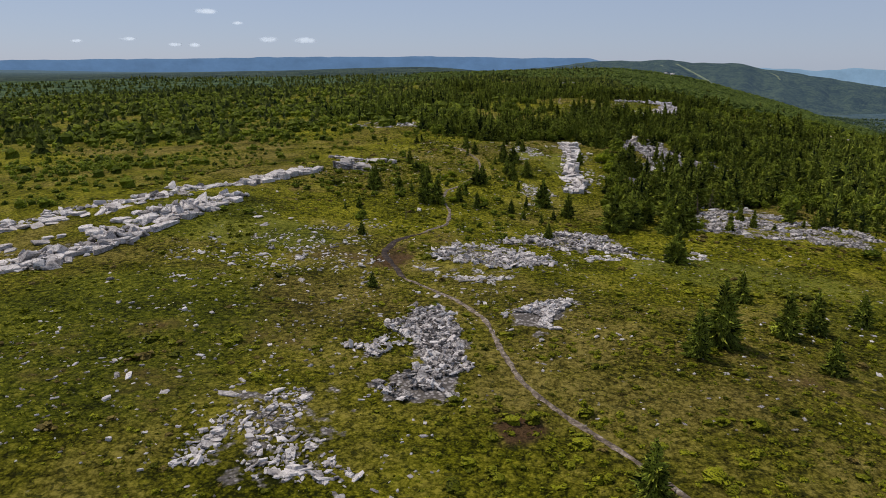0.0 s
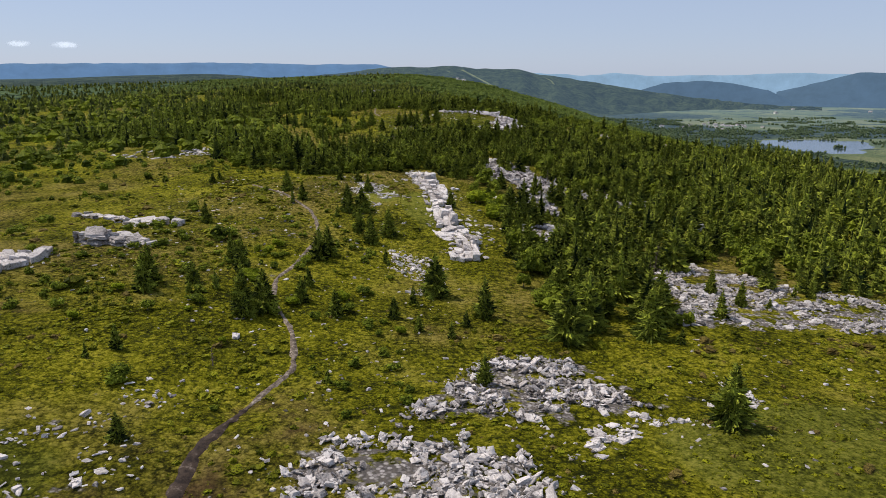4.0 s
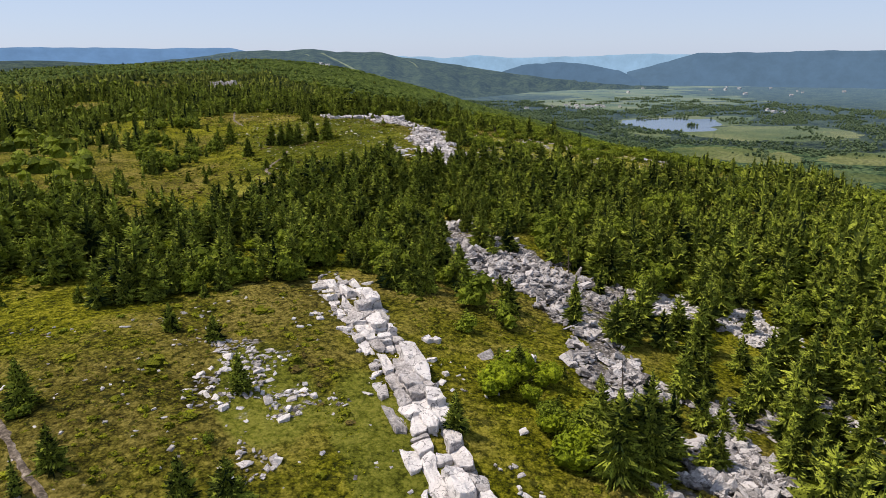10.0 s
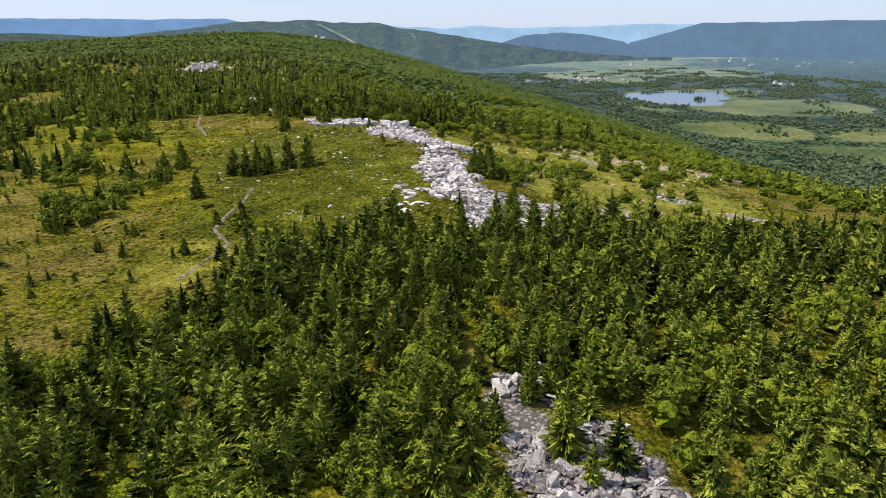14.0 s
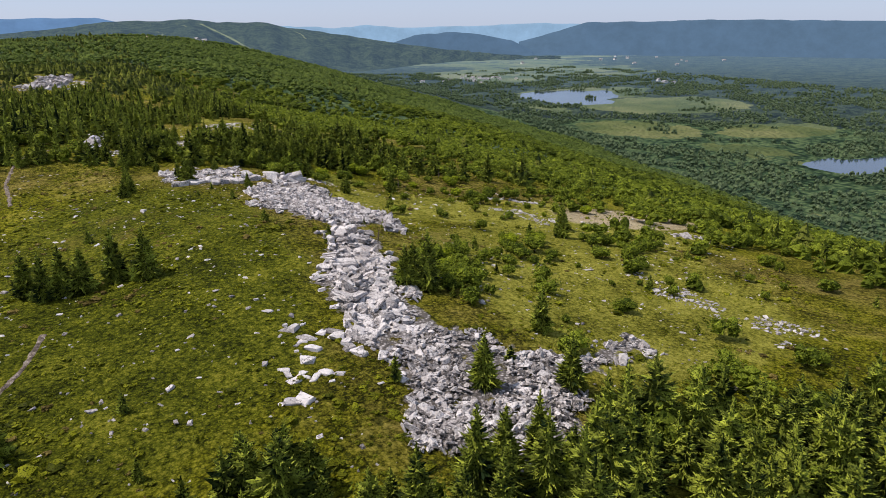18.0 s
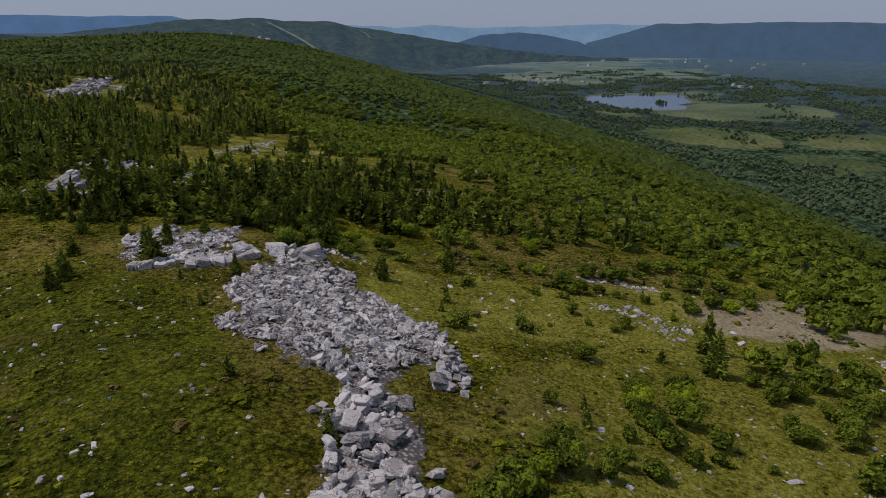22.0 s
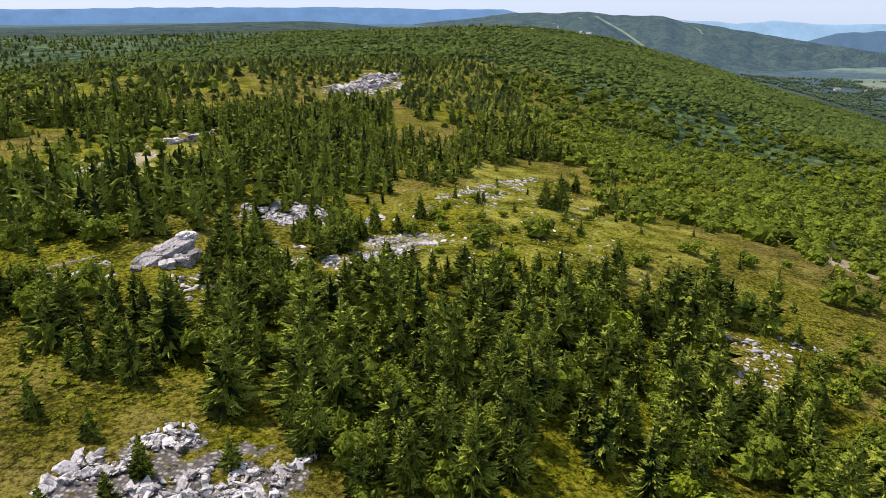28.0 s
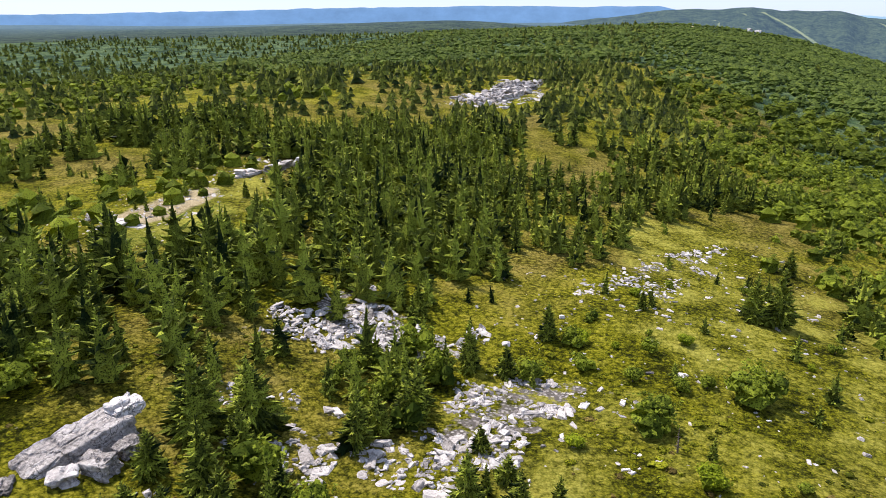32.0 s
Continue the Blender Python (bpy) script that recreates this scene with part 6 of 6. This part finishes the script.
bedrock("jointed rim of pale blocks along the terrace", [(29, 304), (34, 302), (40, 301.5)], 3.6, lambda u, v: 0.22 + 0.5 * v, ROCK, 9, step=1.1, strips=3, gap=0.04, missing=0.25, dip=0.12)
outcrop("high broken blocks above the terrace scree", [(40, 304), (44, 304.5), (47, 304), (50, 302)], 2.6, 1.4, ROCK, 10, 1.0, -1, 0.3, 0.4)
outcrop("dark rocky spur at the end of the scree", [(52, 268), (54, 272), (55.5, 277)], 2.6, 0.8, ROCK_GREY, 11, 0.62, -1, 0.3)
outcrop("small slabs breaking through the glade", [(-21, 402), (-16, 399), (-12, 398)], 2.0, 0.6, ROCK, 12, 1.0)
outcrop("pale slabs at the upper end of the glade", [(-14, 428), (-11, 434), (-9, 441)], 2.8, 1.2, ROCK, 13, 1.2)
outcrop("flat grey slabs in the meadow", [(105, 268), (110, 265), (115, 262)], 1.6, 0.4, ROCK_GREY, 14, 0.9)
outcrop("rocky knoll of grey blocks rising from spruce", [(3, 540), (10, 554), (11, 575), (13, 596)], 15, 1.7, ROCK_GREY, 15, 1.3, 1, 0.35, 1.0)


# the great tilted boulder among spruces: one mass with a raised head
def rock_mass(name, seed, shape, lean, mat, parent, at, turn, cuts=22, joints=0.55):
    """One weathered mass: a block whose back climbs along x, split by joints that are sunk into its faces."""
    r = random.Random(seed)
    far = Vector((r.uniform(0, 90), r.uniform(0, 90), r.uniform(0, 90)))
    bm = bmesh.new()
    bmesh.ops.create_cube(bm, size=2.0)
    bmesh.ops.subdivide_edges(bm, edges=bm.edges[:], cuts=cuts, use_grid_fill=True)
    for v in bm.verts:
        p = v.co.copy()
        k = 1.0 / (sum(abs(c) ** 8 for c in p) ** (1 / 8))
        p = p * (0.2 + 0.8 * k)
        top = (p.z + 1) / 2
        p.z = -1 + 2 * top * (1 + lean * (p.x - 0.6) * 0.6 + 0.12 * math.floor(2.2 * (p.y + 1)) / 4)
        p.x, p.y = p.x * (1 - 0.10 * top), p.y * (1 - 0.22 * top) - 0.1 * top
        q = Vector((p.x * shape[0] / 2, p.y * shape[1] / 2, p.z * shape[2] / 2))
        bed = Vector((q.x * joints, q.y * joints * 1.2, q.z * joints * 1.9)) + noise.noise_vector(q * 0.5 + far) * 0.35 + far
        d, _pts = noise.voronoi(bed)
        away = q.normalized()
        q -= away * 0.22 * max(0.0, 1 - (d[1] - d[0]) / 0.12)
        q += away * (noise.cell(Vector((math.floor(_pts[0].x * 7), math.floor(_pts[0].y * 7), math.floor(_pts[0].z * 7)))) * 0.20 + noise.fractal(q * 0.8 + far, 0.8, 2.1, 3) * 0.16)
        v.co = q
    ob = part(name, bm, mat, parent)
    ob.matrix_basis = pose(*at, 0, 0, turn)
    return ob


def great_boulder():
    """A long back sloping up to a raised head, steep and broken on the east, with fallen blocks at its foot."""
    thing = new("boulder")
    cx, cy = 18.1, 352.9
    at = (cx, cy, float(ground_height(np.array([cx]), np.array([cy]))[0]) - 0.3)
    thing.location = at
    tagged(thing, "long tilted pale boulder, cracked across, standing among spruces", "boulder")
    rock_mass("body", 61, (7.4, 3.2, 1.9), 0.55, ROCK, thing, (0, 0, 0.75), 62)
    rock_mass("head", 62, (2.0, 1.8, 1.1), 0.1, ROCK, thing, (1.6, 2.9, 1.75), 70, 12, 0.8)
    for k, (x, y, long) in enumerate(((2.6, -1.0, 1.7), (1.5, -2.6, 1.3), (3.2, 0.8, 1.2), (-1.2, -4.3, 1.4))):
        rock_mass("fallen_block", 70 + k, (long * 1.3, long, long * 0.7), 0.1, ROCK, thing, (x, y, 0.35), 40 * k, 8, 0.8)


great_boulder()


# ---- trodden paths, laid just over the ground ----
def path_strip(name, line, width, mat, label, high=0.0, every=0.5):
    pts = []
    for (ax, ay), (bx, by) in zip(line[:-1], line[1:]):
        n = max(2, int(math.hypot(bx - ax, by - ay) / every))
        pts += [(ax + (bx - ax) * k / n, ay + (by - ay) * k / n) for k in range(n)]
    pts.append(line[-1])
    p = np.array(pts)
    for _ in range(8):
        p[1:-1] = (p[:-2] + 2 * p[1:-1] + p[2:]) / 4
    d = np.gradient(p, axis=0)
    d /= np.linalg.norm(d, axis=1)[:, None]
    side = np.stack([-d[:, 1], d[:, 0]], 1)
    w = width * (0.6 + 0.8 * vnoise(p[:, 0] * 3, p[:, 1] * 3, 4.0))
    rows = []
    for f in (-0.5, -0.25, 0.0, 0.25, 0.5):
        jit = (vnoise(p[:, 0] * 5 + f * 90, p[:, 1] * 5, 2.0) - 0.5) * width * (0.6 if abs(f) > 0.4 else 0.0)
        q = p + side * (w * f + jit)[:, None]
        lift = (0.10 if abs(f) < 0.4 else -0.03) + high
        rows.append(np.concatenate([q, (ground_height(q[:, 0], q[:, 1]) + lift)[:, None]], 1))
    n = len(p)
    co = np.concatenate(rows)
    quads = [(r * n + k, (r + 1) * n + k, (r + 1) * n + k + 1, r * n + k + 1) for r in range(4) for k in range(n - 1)]
    ob = new(name, raw_mesh(name, co, quads, mat))
    tagged(ob, label, "path", kind="structure")


path_strip("path", TRAIL_SOUTH, 0.5, SOIL, "narrow trodden path of pale soil through heath")
path_strip("path", TRAIL_MUD, 0.9, MUD, "dark wet muddy stretch of the path")
path_strip("path", TRAIL_MID, 0.52, SOIL, "narrow trodden path of pale soil through heath")
path_strip("path", TRAIL_TOP, 0.62, SOIL, "narrow pale path over the summit turf")
path_strip("path", TRAIL_NORTH, 0.7, SOIL, "narrow pale path between spruces")


# ---- hazy distance ----
DRY_GRASS, _a, _l, _b = material("mown_grass_in_haze", 0.9)
_l.new(ramp(_a, _l, speckle(_a, _l, where(_a, _l), 0.02, 4), [(0.35, (0.09, 0.12, 0.06)), (0.65, (0.15, 0.17, 0.09))]), _b.inputs["Base Color"])
# a faint blue glow paints haze over the grass
_b.inputs["Emission Color"].default_value = (0.125, 0.205, 0.33, 1)
_b.inputs["Emission Strength"].default_value = 0.15

def far_ridge(name, az0, az1, dist, base, tops, mat, label, deep=((0, 500),), rough=0):
    """A long hill far off: its skyline by compass angle, with slopes in front and behind."""
    deg = np.linspace(az0, az1, 240)
    az = np.radians(deg)
    el = np.interp(deg, [t[0] for t in tops], [t[1] for t in tops])
    front = np.interp(deg, [d[0] for d in deep], [d[1] for d in deep])
    top = 200 + dist * np.tan(np.radians(el)) + (vnoise(deg * 60 + dist, az * 0 + 3, 40) - 0.5) * 5
    co, ups = [], list(np.linspace(0, 1, 14)) + [0.6]
    for k, up in enumerate(ups):
        r = dist - front * (1 - up) if k < 14 else dist + front * 0.4
        z = base + (top - base) * up
        spur = (vnoise(deg * 26 + up * 20, deg * 0 + up * 60, 30) - 0.5) * 2 + (vnoise(deg * 90, deg * 0 + up * 260, 30) - 0.5) * 0.8
        z = z + spur * rough * math.sin(math.pi * min(1, up))
        co.append(np.stack([r * np.sin(az), r * np.cos(az), z], 1))
    n = len(az)
    quads = [(r * n + k, r * n + k + 1, (r + 1) * n + k + 1, (r + 1) * n + k) for r in range(len(ups) - 1) for k in range(n - 1)]
    me = raw_mesh(name, np.concatenate(co), quads, mat)
    # one even share of painted haze over the wooded slopes
    for key, v in (("far", 1.0), ("wood", 1.6), ("haze_glow", 0.30)):
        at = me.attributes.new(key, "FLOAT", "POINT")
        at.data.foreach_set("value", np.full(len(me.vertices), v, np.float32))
    tagged(new(name, me), label, "hills", kind="structure")


def mountain_point(az, u):
    """A place on the front slope of the ski mountain: compass angle, and 0 at its foot to 1 on its crest."""
    top = 200 + MOUNTAIN * math.tan(math.radians(float(np.interp(az, [t[0] for t in MOUNTAIN_TOPS], [t[1] for t in MOUNTAIN_TOPS]))))
    r = MOUNTAIN - 1500 * (1 - u)
    a = math.radians(az)
    return Vector((r * math.sin(a), r * math.cos(a), 4 + (top - 4) * u))


SKI_RUNS = [((8.2, 0.84), (9.7, 0.55), 12), ((9.4, 0.87), (13.3, 0.36), 14), ((6.5, 0.74), (7.0, 0.64), 9), ((16.0, 0.86), (16.8, 0.72), 8)]
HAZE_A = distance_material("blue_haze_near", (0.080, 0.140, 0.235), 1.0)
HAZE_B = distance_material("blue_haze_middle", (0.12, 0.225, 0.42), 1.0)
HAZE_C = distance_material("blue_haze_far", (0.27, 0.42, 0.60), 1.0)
MOUNTAIN = 4000
MOUNTAIN_TOPS = [(-8, -1.2), (0, -0.3), (3.0, 0.05), (5.4, 0.16), (7.0, 0.12), (8.8, 0.28), (10.6, 0.05), (12.7, 0.0), (14.0, 0.03), (15.6, -0.4), (17.5, -0.62), (20, -1.0), (24, -1.6), (28, -2.1), (32, -2.45), (36, -2.6)]
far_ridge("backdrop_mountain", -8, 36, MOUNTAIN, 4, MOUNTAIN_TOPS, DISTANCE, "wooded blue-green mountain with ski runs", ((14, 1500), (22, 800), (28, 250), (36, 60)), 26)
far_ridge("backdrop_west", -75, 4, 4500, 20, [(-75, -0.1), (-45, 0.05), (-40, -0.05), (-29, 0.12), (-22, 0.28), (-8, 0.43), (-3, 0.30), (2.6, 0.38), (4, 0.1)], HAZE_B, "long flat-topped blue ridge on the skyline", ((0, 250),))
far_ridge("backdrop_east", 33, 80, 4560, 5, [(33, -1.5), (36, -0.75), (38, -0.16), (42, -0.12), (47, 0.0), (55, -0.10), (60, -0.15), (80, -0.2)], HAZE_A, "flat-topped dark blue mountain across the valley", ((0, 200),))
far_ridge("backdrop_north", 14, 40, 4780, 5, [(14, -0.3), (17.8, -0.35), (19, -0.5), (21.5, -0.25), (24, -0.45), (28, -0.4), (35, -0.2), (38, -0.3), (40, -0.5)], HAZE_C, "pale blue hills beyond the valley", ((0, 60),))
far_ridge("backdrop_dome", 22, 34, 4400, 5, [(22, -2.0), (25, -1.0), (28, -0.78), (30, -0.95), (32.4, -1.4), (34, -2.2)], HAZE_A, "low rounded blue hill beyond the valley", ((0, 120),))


# ---- the valley: trees by the lake, houses ----
_r3 = np.random.RandomState(91)
_x, _y, _ = sites(520, 2100, 250, 2700, 11.0, 92)
_wood = np.full(len(_x), 1.0)
for (_cx, _cy), (_rx, _ry), _v in VALLEY:
    _wood = np.where(np.hypot((_x - _cx) / _rx, (_y - _cy) / _ry) < 0.95, _v, _wood)
_ok = (vnoise(_x, _y, 70) * 0.6 + vnoise(_x + 5, _y, 24) * 0.4 > 0.70 - 0.28 * np.minimum(_wood, 1.0)) & (height(_x, _y) < 26) & (pond_depth(_x, _y) < 0.001)
_x, _y = _x[_ok], _y[_ok]
_hh = _r3.uniform(5, 10, len(_x))
_places = np.stack([_x, _y, height(_x, _y) - 0.5, _hh * 1.1, _hh, _r3.randint(0, 4, len(_x))], 1)
_isle = np.stack([_r3.normal(1249, 7, 12), _r3.normal(1660, 7, 12), np.full(12, floor_at(*LAKE) - 1.2), np.full(12, 10.0), _r3.uniform(8, 13, 12), _r3.randint(0, 4, 12)], 1)
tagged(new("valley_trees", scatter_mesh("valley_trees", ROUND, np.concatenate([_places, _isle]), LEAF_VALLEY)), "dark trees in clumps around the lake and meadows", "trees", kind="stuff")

# mown ski runs on the far mountain
def ski_run(a, b, wide):
    co, n = [], 12
    for k in range(n + 1):
        s = k / n
        az, u = a[0] + (b[0] - a[0]) * s + 0.12 * math.sin(5 * s), a[1] + (b[1] - a[1]) * s
        p = mountain_point(az, u) + Vector((0, -20, 10))
        half = wide * (0.7 + 0.6 * random.Random(k).random()) / 2
        co += [p + Vector((-half, 0, 0)), p + Vector((half, 0, 0))]
    quads = [(2 * k, 2 * k + 1, 2 * k + 3, 2 * k + 2) for k in range(n)]
    ob = new("backdrop_ski_run", raw_mesh("backdrop_ski_run", [tuple(c) for c in co], quads, DRY_GRASS))
    tagged(ob, "pale green ski run cut through mountain woods", "ski run", kind="structure")


for _a, _b, _w in SKI_RUNS:
    ski_run(_a, _b, _w)


def house(x, y, turn, size):
    ob = new("house")
    w, d, h = 8 * size, 12 * size, 4.5 * size
    bm = bmesh.new()
    bmesh.ops.create_cube(bm, size=1, matrix=Matrix.Translation((0, 0, h / 2)) @ Matrix.Diagonal((w, d, h, 1)))
    part("wall", bm, PAINT, ob)
    bm = bmesh.new()
    v = [bm.verts.new(p) for p in ((-w * 0.56, -d * 0.54, h), (w * 0.56, -d * 0.54, h), (0, -d * 0.54, h * 1.7), (-w * 0.56, d * 0.54, h), (w * 0.56, d * 0.54, h), (0, d * 0.54, h * 1.7))]
    for f in ((0, 1, 2), (5, 4, 3), (0, 2, 5, 3), (2, 1, 4, 5), (1, 0, 3, 4)):
        bm.faces.new([v[k] for k in f])
    part("roof", bm, ROOF, ob)
    z = float(height(x, y)[0])
    ob.matrix_basis = pose(x, y, z - 0.3, 0, 0, turn)
    tagged(ob, "small pale house with a grey gable roof", "house", "houses in the valley")


house(222, 1440, 20, 0.8)
house(236, 1452, 60, 0.7)
_r4 = random.Random(12)
for _k in range(22):
    house(_r4.gauss(1255, 70), _r4.gauss(2290, 90), _r4.uniform(0, 180), _r4.uniform(0.7, 1.2))
for _k in range(12):
    house(_r4.uniform(1900, 3000), _r4.uniform(2500, 3300), _r4.uniform(0, 180), _r4.uniform(0.8, 1.4))
for _k in range(4):
    house(_r4.uniform(1600, 1800), _r4.uniform(1750, 2000), _r4.uniform(0, 180), _r4.uniform(0.9, 1.3))


# ---- dead trees, and small clouds far off ----
def dead_spruce(x, y, tall, seed):
    r = random.Random(seed)
    ob = new("dead_spruce")
    bm = bmesh.new()
    bmesh.ops.create_cone(bm, segments=6, radius1=0.07, radius2=0.012, depth=tall, cap_ends=True, matrix=Matrix.Translation((0, 0, tall / 2)))
    part("trunk", bm, DEAD, ob)
    bm = bmesh.new()
    for k in range(34):
        u = 0.18 + 0.75 * k / 34
        long = tall * 0.22 * (1.1 - u) * r.uniform(0.6, 1.3)
        m = pose(0, 0, tall * u, 0, 100 + r.uniform(-14, 14), r.uniform(0, 360)) @ Matrix.Translation((0, 0, long / 2))
        bmesh.ops.create_cone(bm, segments=4, radius1=0.022, radius2=0.006, depth=long, cap_ends=False, matrix=m)
    part("branches", bm, DEAD, ob)
    ob.matrix_basis = pose(x, y, float(ground_height(np.array([x]), np.array([y]))[0]) - 0.05, r.uniform(-6, 6), r.uniform(-6, 6), r.uniform(0, 360))
    tagged(ob, "dead leafless grey-brown spruce with bare branches", "dead tree", "dead trees on the ridge")


for _k, (_x, _y, _t) in enumerate(((24, 112, 3.4), (27, 118, 3.8), (33, 126, 3.2), (21, 148, 3.0), (36, 158, 3.6), (30, 172, 3.0), (49, 352, 2.2), (55, 366, 2.0), (70, 306, 2.4), (84, 316, 2.6), (47, 262, 2.2), (-19, 92, 1.6))):
    dead_spruce(_x, _y, _t, 700 + _k)

CLOUD, _a, _l, _b = material("thin_cloud_glow", 1.0, 0.0)
_b.inputs["Base Color"].default_value = (0.8, 0.8, 0.8, 1)
# the cloud's sunlit white is put in as emission
_b.inputs["Emission Color"].default_value = (0.86, 0.90, 0.95, 1)
_b.inputs["Emission Strength"].default_value = 0.9
_g = _a.new("ShaderNodeTexCoord")
_len = _a.new("ShaderNodeVectorMath")
_len.operation = "LENGTH"
_l.new(_g.outputs["Object"], _len.inputs[0])
_soft = calc(_a, _l, "SUBTRACT", 1.0, step(_a, _l, _len.outputs["Value"], 0.15, 1.0))
_puff = step(_a, _l, calc(_a, _l, "MULTIPLY", _soft, speckle(_a, _l, where(_a, _l), 0.022, 5, 0.6)), 0.12, 0.55)
_l.new(calc(_a, _l, "MULTIPLY", _puff, 0.75), _b.inputs["Alpha"])


def cloud(az, el, wide, high):
    """A small flat cloud beyond the hills."""
    a = math.radians(az)
    n = 28
    co = [(0, 0, 0)] + [(math.cos(6.2832 * k / n), math.sin(6.2832 * k / n), 0) for k in range(n)]
    me = raw_mesh("backdrop_cloud", co, [(0, k + 1, (k + 1) % n + 1) for k in range(n)], CLOUD)
    ob = new("backdrop_cloud", me)
    d = 4700
    ob.matrix_basis = pose(d * math.sin(a), d * math.cos(a), 200 + d * math.tan(math.radians(el)), 90, 0, -az) @ Matrix.Diagonal((wide, high, 1, 1))
    tagged(ob, "small thin white cloud low over the hills", "cloud", kind="structure")


for _c in ((-26.6, 3.55, 110, 26), (-19.4, 1.55, 115, 30), (-22.2, 1.6, 90, 28), (-32.2, 1.5, 70, 18), (-29.0, 1.14, 60, 18), (-27.6, 1.12, 55, 20), (-24.4, 2.75, 55, 16), (-35.5, 1.3, 50, 16)):
    cloud(*_c)
